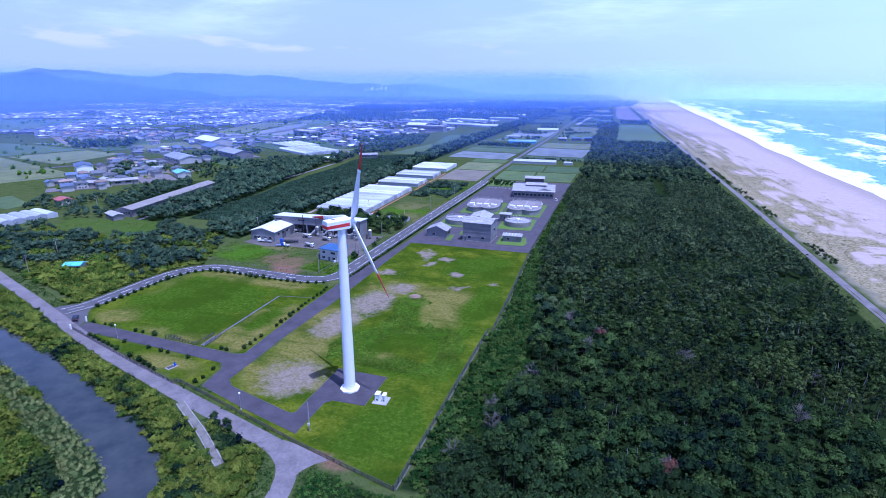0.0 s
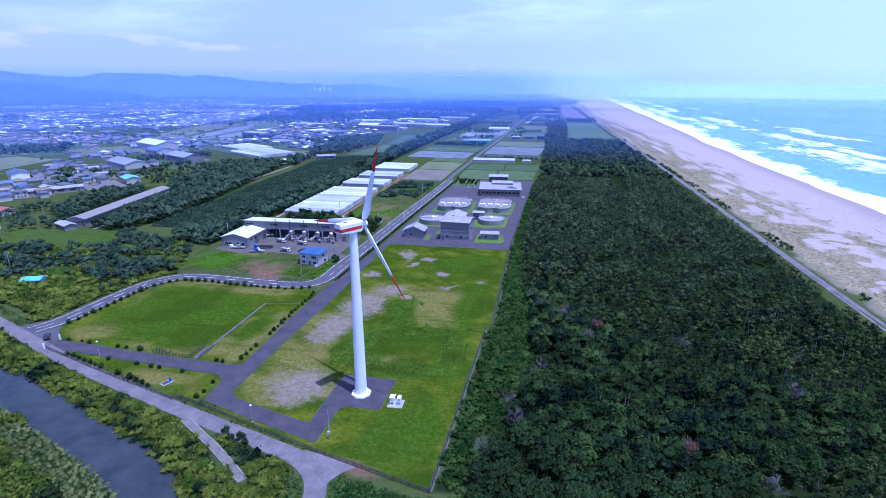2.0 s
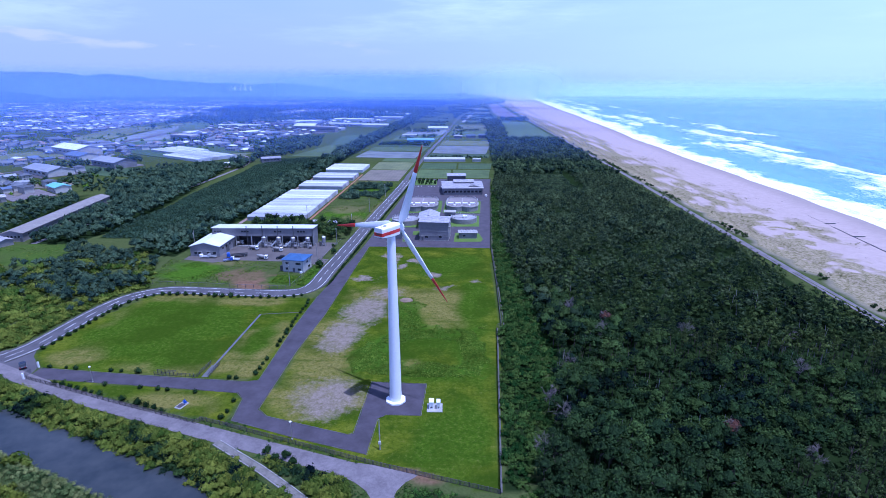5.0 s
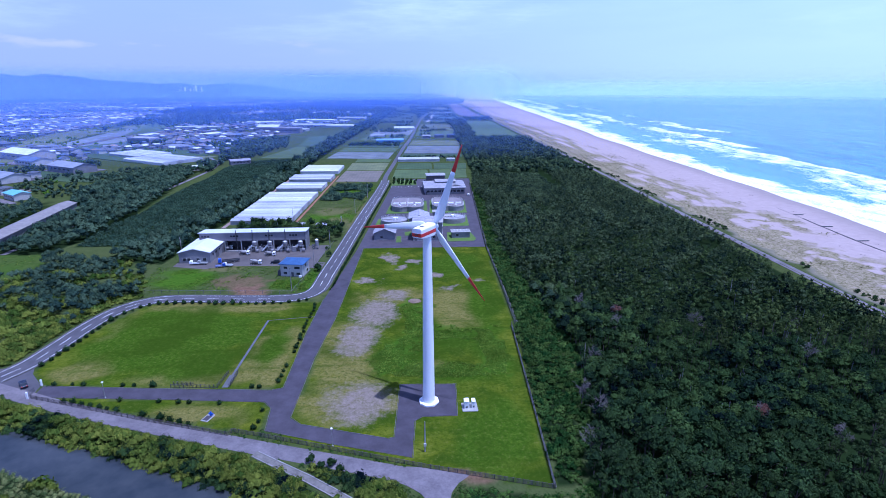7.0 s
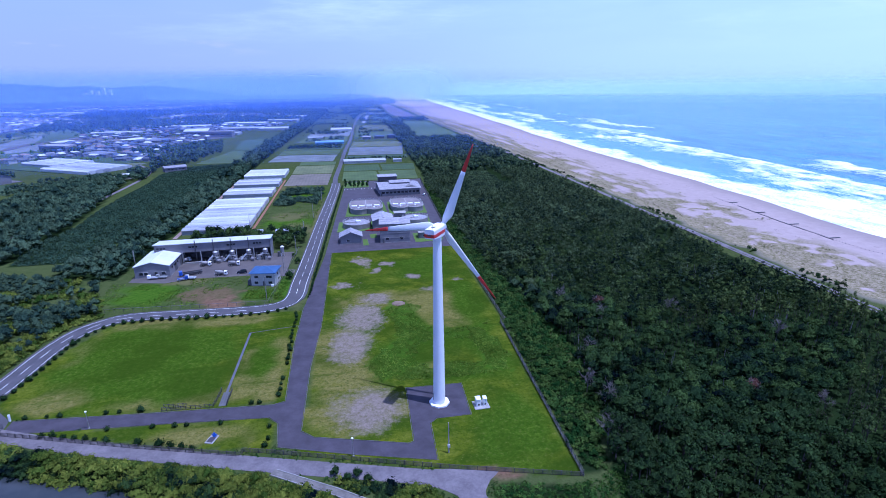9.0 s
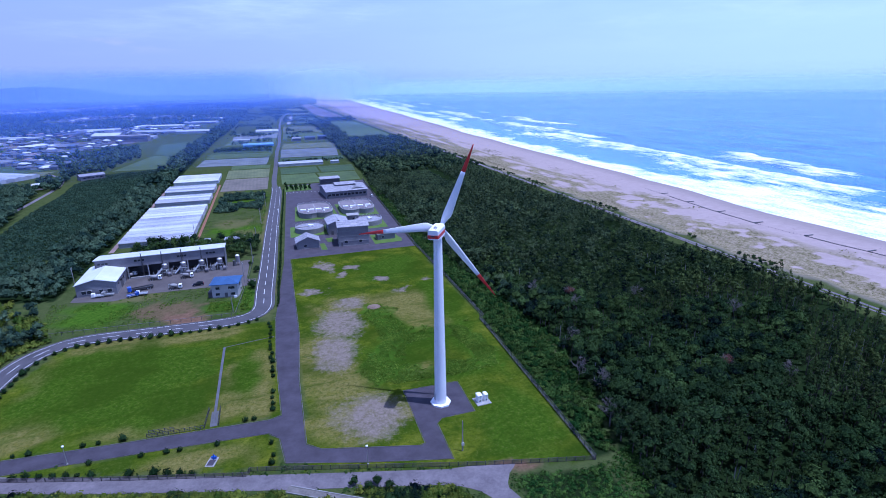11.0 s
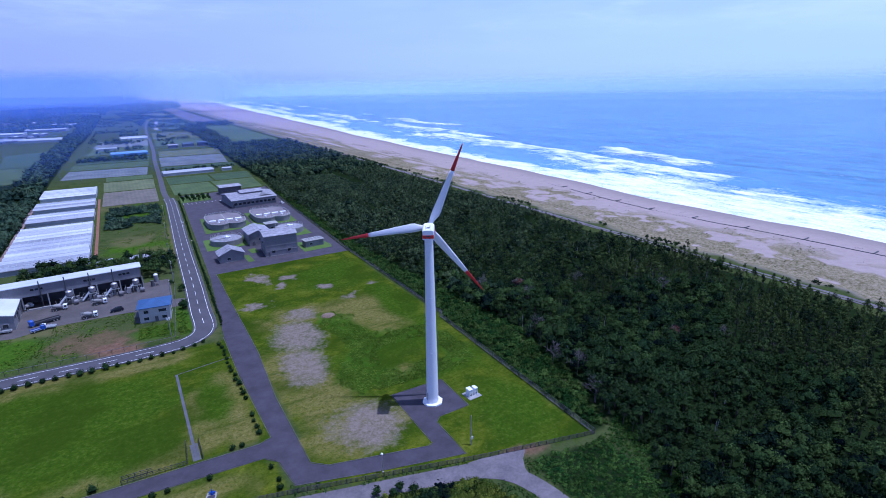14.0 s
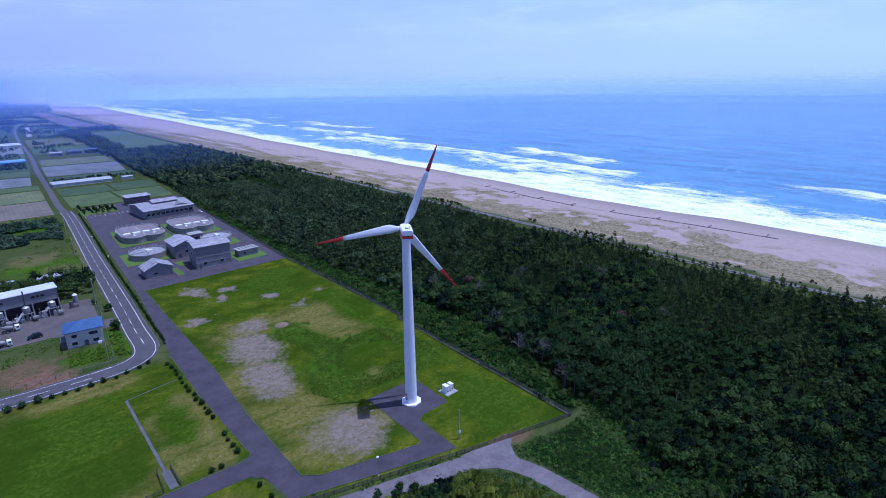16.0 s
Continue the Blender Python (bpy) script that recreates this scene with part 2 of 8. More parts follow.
def leaf_mat(name, dark, light, dry=None):
    """Foliage: each clump has its own tone, each tree its tint."""
    m, n, l, bsdf = node_mat(name)
    geo = n.new("ShaderNodeNewGeometry")
    att = n.new("ShaderNodeAttribute")
    att.attribute_name = "tint"
    isl = geo.outputs["Random Per Island"]
    rnd = n.new("ShaderNodeObjectInfo").outputs["Random"]
    big = noise_of(n, l, geo.outputs["Position"], 0.05, 3.0)
    f = maths(n, l, "ADD", maths(n, l, "MULTIPLY", isl, 0.26), maths(n, l, "MULTIPLY", att.outputs["Fac"], 0.62))
    f = maths(n, l, "ADD", f, maths(n, l, "MULTIPLY", maths(n, l, "ADD", big, maths(n, l, "MULTIPLY", rnd, 0.25)), 0.35))
    col = mix_of(n, l, ramp_of(n, l, f, 0.28, 0.98), dark, light)
    hue = n.new("ShaderNodeHueSaturation")
    l.new(col, hue.inputs["Color"])
    l.new(ramp_of(n, l, maths(n, l, "ADD", att.outputs["Fac"], maths(n, l, "MULTIPLY", rnd, 0.6)), 0.0, 1.2, 0.522, 0.486), hue.inputs["Hue"])
    l.new(ramp_of(n, l, noise_of(n, l, geo.outputs["Position"], 0.12, 3.0), 0.35, 0.65, 0.7, 1.25), hue.inputs["Value"])
    grain = noise_of(n, l, geo.outputs["Position"], 3.2, 4.0, 0.75)
    col = mix_of(n, l, ramp_of(n, l, grain, 0.52, 0.68, 0.0, 0.6), hue.outputs[0], tuple(q * 0.8 for q in dark))
    bump_of(n, l, bsdf, grain, 1.0, 0.35)
    l.new(col, bsdf.inputs["Base Color"])
    bsdf.inputs["Roughness"].default_value = 0.9
    bsdf.inputs["Specular IOR Level"].default_value = 0.0
    return m


M["leaf"] = leaf_mat("broadleaf_foliage", (0.004, 0.009, 0.011), (0.055, 0.100, 0.026))
M["pine"] = leaf_mat("pine_foliage", (0.005, 0.011, 0.012), (0.073, 0.113, 0.031))
# paler, bluer copy of the pine foliage: distance haze put into the colour
M["pine_far"] = leaf_mat("hazed_pine_foliage", (0.012, 0.024, 0.019), (0.080, 0.118, 0.048))
M["brush"] = leaf_mat("brush_foliage", (0.016, 0.041, 0.010), (0.070, 0.122, 0.025))
M["track_brush"] = leaf_mat("track_brush_foliage", (0.012, 0.040, 0.010), (0.068, 0.142, 0.026))
# bluish, lighter green: the haze before the belts is put into the colour
M["belt"] = leaf_mat("belt_foliage", (0.016, 0.034, 0.027), (0.072, 0.116, 0.064))
M["crop"] = leaf_mat("plantation_foliage", (0.030, 0.058, 0.036), (0.056, 0.096, 0.054))
M["bush"] = leaf_mat("bright_bush_foliage", (0.032, 0.064, 0.010), (0.152, 0.192, 0.028))
M["weed"] = leaf_mat("weed_foliage", (0.052, 0.104, 0.010), (0.104, 0.172, 0.018))
M["reed"] = leaf_mat("reed_foliage", (0.080, 0.112, 0.034), (0.220, 0.246, 0.085))
M["hedge"] = leaf_mat("clipped_shrub_foliage", (0.008, 0.020, 0.008), (0.030, 0.060, 0.020))
M["dead"] = plain("dead_twigs", (0.085, 0.075, 0.074), (0.140, 0.124, 0.120), 0.5, 3.0, 0.95)
M["red_leaf"] = plain("rust_red_foliage", (0.040, 0.014, 0.009), (0.080, 0.028, 0.015), 0.5, 3.0, 0.9, island=0.4)


# ---- mesh helpers ----
def np_mesh(name, verts, faces, mat, attrs=None, smooth=False):
    """A mesh from arrays; faces is an array of triangles or of quads."""
    me = bpy.data.meshes.new(name)
    verts, faces = np.asarray(verts, np.float32), np.asarray(faces, np.int32)
    k = faces.shape[1]
    me.vertices.add(len(verts))
    me.vertices.foreach_set("co", verts.ravel())
    me.loops.add(faces.size)
    me.loops.foreach_set("vertex_index", faces.ravel())
    me.polygons.add(len(faces))
    me.polygons.foreach_set("loop_start", np.arange(len(faces), dtype=np.int32) * k)
    me.polygons.foreach_set("use_smooth", np.full(len(faces), smooth))
    for key, values in (attrs or {}).items():
        me.attributes.new(key, "FLOAT", "POINT").data.foreach_set("value", np.asarray(values, np.float32))
    me.update(calc_edges=True)
    me.validate()
    me.materials.append(mat)
    return me


def bm_mesh(name, bm, mat, smooth=False):
    me = bpy.data.meshes.new(name)
    bmesh.ops.recalc_face_normals(bm, faces=bm.faces)
    for f in bm.faces:
        f.smooth = smooth
    bm.to_mesh(me)
    bm.free()
    me.materials.append(mat)
    return me


def part(name, bm, mat, parent=None, label="", smooth=False):
    """Link a bmesh as one mesh object under a thing or a part."""
    ob = new(name, bm_mesh(name, bm, mat, smooth))
    ob.parent = parent
    if label:
        ob["label"] = label
    return ob


def thing(name, label, category, at=(0, 0, 0), rz=0.0, group="", kind=""):
    e = new(name)
    e.matrix_basis = pose(*at, 0, 0, rz)
    return tagged(e, label, category, group, kind)


def box(bm, x0, y0, z0, x1, y1, z1, bevel=0.0, rot=None):
    v = [bm.verts.new(p) for p in ((x0, y0, z0), (x1, y0, z0), (x1, y1, z0), (x0, y1, z0), (x0, y0, z1), (x1, y0, z1), (x1, y1, z1), (x0, y1, z1))]
    fs = [bm.faces.new([v[i] for i in q]) for q in ((3, 2, 1, 0), (4, 5, 6, 7), (0, 1, 5, 4), (1, 2, 6, 5), (2, 3, 7, 6), (3, 0, 4, 7))]
    if bevel:
        es = list({e for f in fs for e in f.edges})
        r = bmesh.ops.bevel(bm, geom=es, offset=bevel, segments=1, affect="EDGES")
        v = list({q for f in r["faces"] for q in f.verts})
    if rot:
        bmesh.ops.transform(bm, matrix=rot, verts=v)
    return bm


def boxed(*a, **k):
    return box(bmesh.new(), *a, **k)


def tube(bm, x, y, z0, z1, r0, r1=None, seg=10, cap=True):
    r1 = r0 if r1 is None else r1
    m = Matrix.Translation((x, y, (z0 + z1) / 2))
    bmesh.ops.create_cone(bm, cap_ends=cap, segments=seg, radius1=r0, radius2=r1, depth=z1 - z0, matrix=m)
    return bm


def rod(bm, a, b, r, seg=6):
    a, b = Vector(a), Vector(b)
    q = (b - a).to_track_quat("Z", "Y").to_matrix().to_4x4()
    bmesh.ops.create_cone(bm, cap_ends=True, segments=seg, radius1=r, radius2=r, depth=(b - a).length, matrix=Matrix.Translation((a + b) / 2) @ q)
    return bm


def prism(bm, poly, z0, z1):
    """An upright slab over a plan polygon."""
    low = [bm.verts.new((x, y, z0)) for x, y in poly]
    top = [bm.verts.new((x, y, z1)) for x, y in poly]
    k = len(poly)
    caps = [bm.faces.new(top), bm.faces.new(low[::-1])]
    for i in range(k):
        bm.faces.new((low[i], low[(i + 1) % k], top[(i + 1) % k], top[i]))
    bm.normal_update()
    bmesh.ops.triangulate(bm, faces=caps, ngon_method="EAR_CLIP")
    return bm


def ribbon(bm, pts, width, z, thick=0.25, height=None):
    """A road-like slab along a line; height(x, y) lifts it onto the ground."""
    left, right = shifted(pts, width / 2), shifted(pts, -width / 2)
    rows = []
    for (lx, ly), (rx, ry) in zip(left, right):
        hl, hr = (height(lx, ly), height(rx, ry)) if height else (0, 0)
        rows.append([bm.verts.new(p) for p in ((lx, ly, hl + z), (rx, ry, hr + z), (rx, ry, hr + z - thick), (lx, ly, hl + z - thick))])
    for a, b in zip(rows, rows[1:]):
        for i in range(4):
            j = (i + 1) % 4
            bm.faces.new((a[i], a[j], b[j], b[i]))
    bm.faces.new(rows[0])
    bm.faces.new(rows[-1][::-1])
    return bm


# ---- plan ----
RIVER = smooth_line([(-420, 190), (-330, 160), (-240, 127), (-186, 111), (-162, 103.5), (-138, 95), (-122, 88.5), (-109, 83.5), (-97, 77.5), (-89, 70), (-85.5, 58), (-84, 40), (-83, 0), (-80, -120)], 4)
RIVER_ROAD = smooth_line([(-420, 222), (-330, 186), (-243, 151.5), (-204, 136.5), (-178, 126), (-150, 114.8), (-120, 104.8), (-95, 97), (-75, 91), (-66, 88), (-60, 83.5), (-57, 77), (-55.5, 65), (-54, 40), (-52, -20)], 5)
MAIN_ROAD = smooth_line([(-183, 131.5), (-179.5, 140), (-178.2, 152), (-177.2, 166), (-174.5, 178), (-169, 185.5), (-160, 189.2), (-134, 188.0), (-117, 187.6), (-108.5, 190), (-104.2, 197), (-103.3, 215), (-101.7, 244), (-98.5, 315), (-94.6, 388), (-92.4, 436), (-92.5, 452)], 6)
FAR_ROAD = smooth_line([(-92.8, 448), (-93, 480), (-89.5, 560), (-84, 700), (-76, 850), (-63, 1221), (-45, 1480), (-20, 1640)], 5)
BEACH_ROAD = smooth_line([(106, -200), (104, 60), (104, 205), (104.5, 301), (106, 449), (107, 801), (107, 1250), (122, 1700), (160, 2400)], 5)
FENCE_E = [(-34.2, 82.6), (-30.5, 159.8), (-28.9, 160.6), (-28.2, 205), (-28.2, 250), (-20.6, 427), (-18.5, 460)]
FENCE_S = [(-101, 102.6), (-60.5, 89.8), (-34.2, 82.6)]
TURBINE = (-59.8, 115.1)
WOOD_E = [(-36, 4), (-34, 60), (-27, 84), (-21, 100), (-14, 135), (-15, 175), (-19, 205), (-21, 250), (-17.5, 430), (-14, 470), (-10, 620), (-5, 800), (60, 815), (98, 800), (99, 470), (98, 4)]
BRUSH = [(-33.2, 84), (-29.5, 159), (-27.4, 161), (-27, 206), (-25, 206), (-19, 176), (-18, 135), (-24, 100), (-29, 84)]
SOUTH = [(-53, 14), (-53.5, 74), (-54, 84), (-34, 79.5), (-33, 14)]
BAND_A = [(-183, 232), (-180, 300), (-176, 420), (-175, 560), (-173, 700), (-168, 850), (-158, 1060), (-138, 1780), (-160, 1780), (-184, 1060), (-191, 850), (-193, 700), (-196, 560), (-199, 440), (-200, 340), (-203, 280), (-214, 240)]
BAND_B = [(-249, 249), (-241, 276), (-247, 344), (-262, 434), (-276, 507), (-298, 528), (-322, 500), (-328, 450), (-314, 385), (-306, 362), (-288, 352), (-281, 300), (-271, 250)]
BAND_C = [(-300, 262), (-310, 345), (-330, 372), (-350, 345), (-335, 285)]
PLANTATION = [(-207, 262), (-240, 262), (-247, 300), (-244, 338), (-250, 380), (-252, 425), (-252, 480), (-258, 536), (-245, 580), (-228, 590), (-200, 600), (-199, 440), (-203, 340)]
NEAR_W = [(-300, 178), (-245, 158), (-190, 141), (-185, 150), (-183, 172), (-181, 186), (-172, 194), (-182, 215), (-190, 232), (-232, 236), (-240, 205), (-262, 218), (-300, 240)]


def shore(y):
    return np.interp(y, [-700, 70, 250, 485, 725, 1330, 3237, 5300], [206, 212, 206, 217, 223, 264, 365, 460]) + 14 * (fbm(np.asarray(y, float) * 0, y, 85.0, 3, 3.0) - 0.5)


def ground_z(x, y):
    x, y = np.asarray(x, float), np.asarray(y, float)
    d = dist_line(x, y, RIVER)
    z = -3.4 * (1 - sstep(3.2, 8.5 + 2.5 * fbm(x, y, 9.0), d))
    z = z + 0.10 * (fbm(x, y, 25.0) - 0.5) * sstep(0, 60, np.abs(x + 65) - 38)
    xs = shore(y)
    t = (x - 124) / (xs - 124)
    beach = np.where(t < 0, 0, np.where(t < 1, 0.8 - 2.85 * np.clip(t, 0, 1) ** 1.2, -2.05 - 2.4 * (t - 1)))
    dyke = 1.2 * sstep(99, 103, x) * (1 - sstep(112, 124, x))
    dune = 1.1 * sstep(116, 130, x) * (1 - sstep(150, 185, x)) * (fbm(x, y, 14.0) - 0.25) * 1.6
    return z + np.maximum(beach, -7) * sstep(112, 128, x) + dyke + dune


def gz(x, y):
    return float(ground_z(np.array([x]), np.array([y]))[0])


def steps_from(core0, core1, step, lo, hi, grow=1.13, most=140.0):
    mid = list(np.arange(core0, core1 + 0.01, step))
    up, s = [mid[-1]], step
    while up[-1] < hi:
        s = min(most, s * grow)
        up.append(up[-1] + s)
    down, s = [mid[0]], step
    while down[-1] > lo:
        s = min(most, s * grow)
        down.append(down[-1] - s)
    return np.array(down[:0:-1] + mid + up[1:])


def grid(xs, ys):
    X, Y = np.meshgrid(xs, ys)
    w, h = len(xs), len(ys)
    i = np.arange(w * h).reshape(h, w)
    quads = np.stack([i[:-1, :-1], i[:-1, 1:], i[1:, 1:], i[1:, :-1]], -1).reshape(-1, 4)
    return X.ravel(), Y.ravel(), quads


# ---- ground ----
def spot(x, y, cx, cy, rx, ry, rz=0.0, rag=0.7, size=5.0):
    """How far a place lies inside a ragged patch."""
    c, s = math.cos(radians(rz)), math.sin(radians(rz))
    u, v = ((x - cx) * c + (y - cy) * s) / rx, (-(x - cx) * s + (y - cy) * c) / ry
    return sstep(1.25, 0.55, np.hypot(u, v) + rag * (fbm(x, y, size, 4, cx) - 0.5) * 2)


gx, gy, gq = grid(steps_from(-270, 215, 1.5, -5200, 420), steps_from(60, 300, 1.5, -500, 14000, 1.13, 900))
LAWN_W = [(-167, 127), (-100, 122.8), (-100.5, 184), (-159, 186), (-166, 181.5), (-172, 165), (-174, 147), (-175, 136)]
LAWN_S = [(-166, 121.5), (-103, 117), (-100.5, 113), (-101, 103), (-166, 122)]
LAWN_E = [(-95, 100), (-91, 253), (-28, 253), (-30, 160), (-34, 82.6), (-60, 89.5), (-101, 102.6)]
on_w, on_e = inside(gx, gy, LAWN_W), inside(gx, gy, LAWN_E)
on_s = inside(gx, gy, LAWN_S)
lawn = (on_w | on_e | on_s).astype(float)
bare = np.zeros_like(gx)
for cx, cy, rx, ry, rz in ((-83, 153, 7.5, 14, 0), (-79, 172, 8.5, 15, -14), (-72, 189, 8, 6, 20), (-78, 116, 10, 11, 0), (-84.7, 206, 5, 3.5, 0), (-76.8, 238, 4.5, 9, 20), (-64.4, 231, 6, 3.5, 15), (-70, 224, 2.5, 5, -20), (-55.6, 211, 5, 3, 30), (-50, 196, 4, 2.5, 30), (-37.7, 204, 3.5, 2.5, 0)):
    c, s = math.cos(radians(rz)), math.sin(radians(rz))
    u, v = ((gx - cx) * c + (gy - cy) * s) / rx, (-(gx - cx) * s + (gy - cy) * c) / ry
    bare = np.maximum(bare, sstep(1.6, 0.35, np.hypot(u, v) + (0.6 if rx > 6.5 else 2.2) * (fbm(gx, gy, 7.0 if rx > 6.5 else 3.4, 3, 6.0) - 0.5)))
dry = np.zeros_like(gx)
for cx, cy, rx, ry, rz in ((-50, 170, 8, 12, 0), (-86, 150, 9, 30, 0), (-60, 186, 24, 10, 0), (-82, 116, 14, 11, 0), (-57, 133, 9, 4, 0), (-110, 145, 6, 12, 0), (-163, 160, 7, 18, 10), (-120, 112, 14, 5, 0), (-148, 182, 18, 5, 0), (-67, 143, 4, 5, 0), (-135, 179, 28, 4, 0), (-125, 130, 22, 4, 0), (-105, 140, 4, 20, 0), (-42, 176, 6, 12, 10), (-160, 136, 9, 6, 0)):
    dry = np.maximum(dry, spot(gx, gy, cx, cy, rx, ry, rz, 0.8, 9.0))
dry_rough = np.maximum.reduce([spot(gx, gy, -116, 335, 15, 12, 0, 0.9, 8.0), spot(gx, gy, -112, 310, 9, 8, 0, 0.9, 6.0), spot(gx, gy, -150, 224, 12, 4, 0, 0.8, 5.0), spot(gx, gy, -128, 440, 12, 6, 0, 0.8, 6.0), spot(gx, gy, -101.5, 300, 3, 90, 0, 0.9, 6.0)]) * 0.8
lush = np.zeros_like(gx)
for cx, cy, rx, ry, rz in ((-66, 142, 10, 12, 0), (-60, 160, 5, 22, 12), (-40, 140, 7, 16, 8), (-52, 128, 16, 4, 0), (-50, 150, 12, 6, 0), (-45, 100, 9, 13, 0), (-48, 225, 18, 18, 0), (-109, 150, 5, 13, 0), (-142, 153, 22, 22, 0), (-150, 142, 14, 9, 0), (-126, 160, 9, 16, 30), (-152, 160, 20, 22, 0), (-128, 140, 14, 12, 0), (-136, 168, 18, 9, 0), (-158, 168, 8, 12, 0), (-46, 97, 10, 10, 0), (-40, 108, 5, 9, 20), (-38, 180, 7, 30, 0)):
    lush = np.maximum(lush, spot(gx, gy, cx, cy, rx, ry, rz, 0.6, 8.0))
# ground under woods and thickets; its near-black tone carries their shade
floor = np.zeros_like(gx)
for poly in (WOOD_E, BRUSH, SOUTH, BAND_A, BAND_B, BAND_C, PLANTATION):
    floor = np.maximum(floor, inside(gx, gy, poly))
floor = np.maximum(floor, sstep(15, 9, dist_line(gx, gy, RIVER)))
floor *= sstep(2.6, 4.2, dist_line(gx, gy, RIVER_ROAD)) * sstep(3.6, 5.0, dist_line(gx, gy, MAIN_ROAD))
weedy = np.maximum.reduce([inside(gx, gy, [(-304, 219), (-309, 242), (-249, 252), (-235, 231), (-231, 216), (-282, 213)]) * (0.1 + 0.5 * fbm(gx, gy, 9.0, 3)), spot(gx, gy, -164, 211, 15, 13, 0, 0.5, 8.0), spot(gx, gy, -118.5, 203, 7, 6.5, 0, 0.2, 5.0), spot(gx, gy, -109.5, 208, 3, 14, 0, 0.3), spot(gx, gy, -118, 320, 17, 14, 0, 0.6), spot(gx, gy, -118, 405, 17, 30, 0, 0.6)])
WEED_PATCH = [(-67.5, 186), (-57.5, 182), (-58.5, 160), (-50, 160), (-37, 159), (-35.5, 140), (-36, 127), (-76, 129), (-77, 142), (-71.6, 151), (-66.5, 156), (-67.5, 170)]
CLEAR_PATCH = [(-44, 152), (-57, 151), (-62, 144), (-65, 138), (-55, 133), (-42, 134), (-41, 142)]
warp = lambda off: 7.0 * (fbm(gx, gy, 6.0, 3, off) - 0.5)
in_weeds = inside(gx + warp(1.0), gy + warp(2.0), WEED_PATCH) & ~inside(gx + warp(3.0), gy + warp(4.0), CLEAR_PATCH)
weedy = np.maximum(weedy, in_weeds * (0.25 + 0.75 * fbm(gx, gy, 5.0, 3)))
soil = np.maximum(spot(gx, gy, -132, 195, 7, 9, 30, 0.8, 5.0), 0.6 * spot(gx, gy, -140, 206, 12, 8, 0, 0.9, 5.0))
soil = np.maximum(soil, spot(gx, gy, -52, 87, 6, 1.6, -15, 0.4))
sand = sstep(107.5, 115, gx + 9 * (fbm(gx, gy, 12.0) - 0.5))
cover = sand * (1 - sstep(134, 190, gx + 40 * (fbm(gx, gy, 45.0, 3) - 0.5))) * sstep(0.40, 0.60, fbm(gx, gy, 9.0) + 0.25 * (1 - sstep(112, 150, gx)))
wet = sstep(26, 3, shore(gy) - gx + 8 * (fbm(gx, gy, 30.0) - 0.5))
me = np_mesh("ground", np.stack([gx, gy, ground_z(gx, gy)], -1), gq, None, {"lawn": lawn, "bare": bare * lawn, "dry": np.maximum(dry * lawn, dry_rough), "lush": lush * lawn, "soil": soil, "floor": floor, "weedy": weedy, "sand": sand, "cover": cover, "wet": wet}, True)


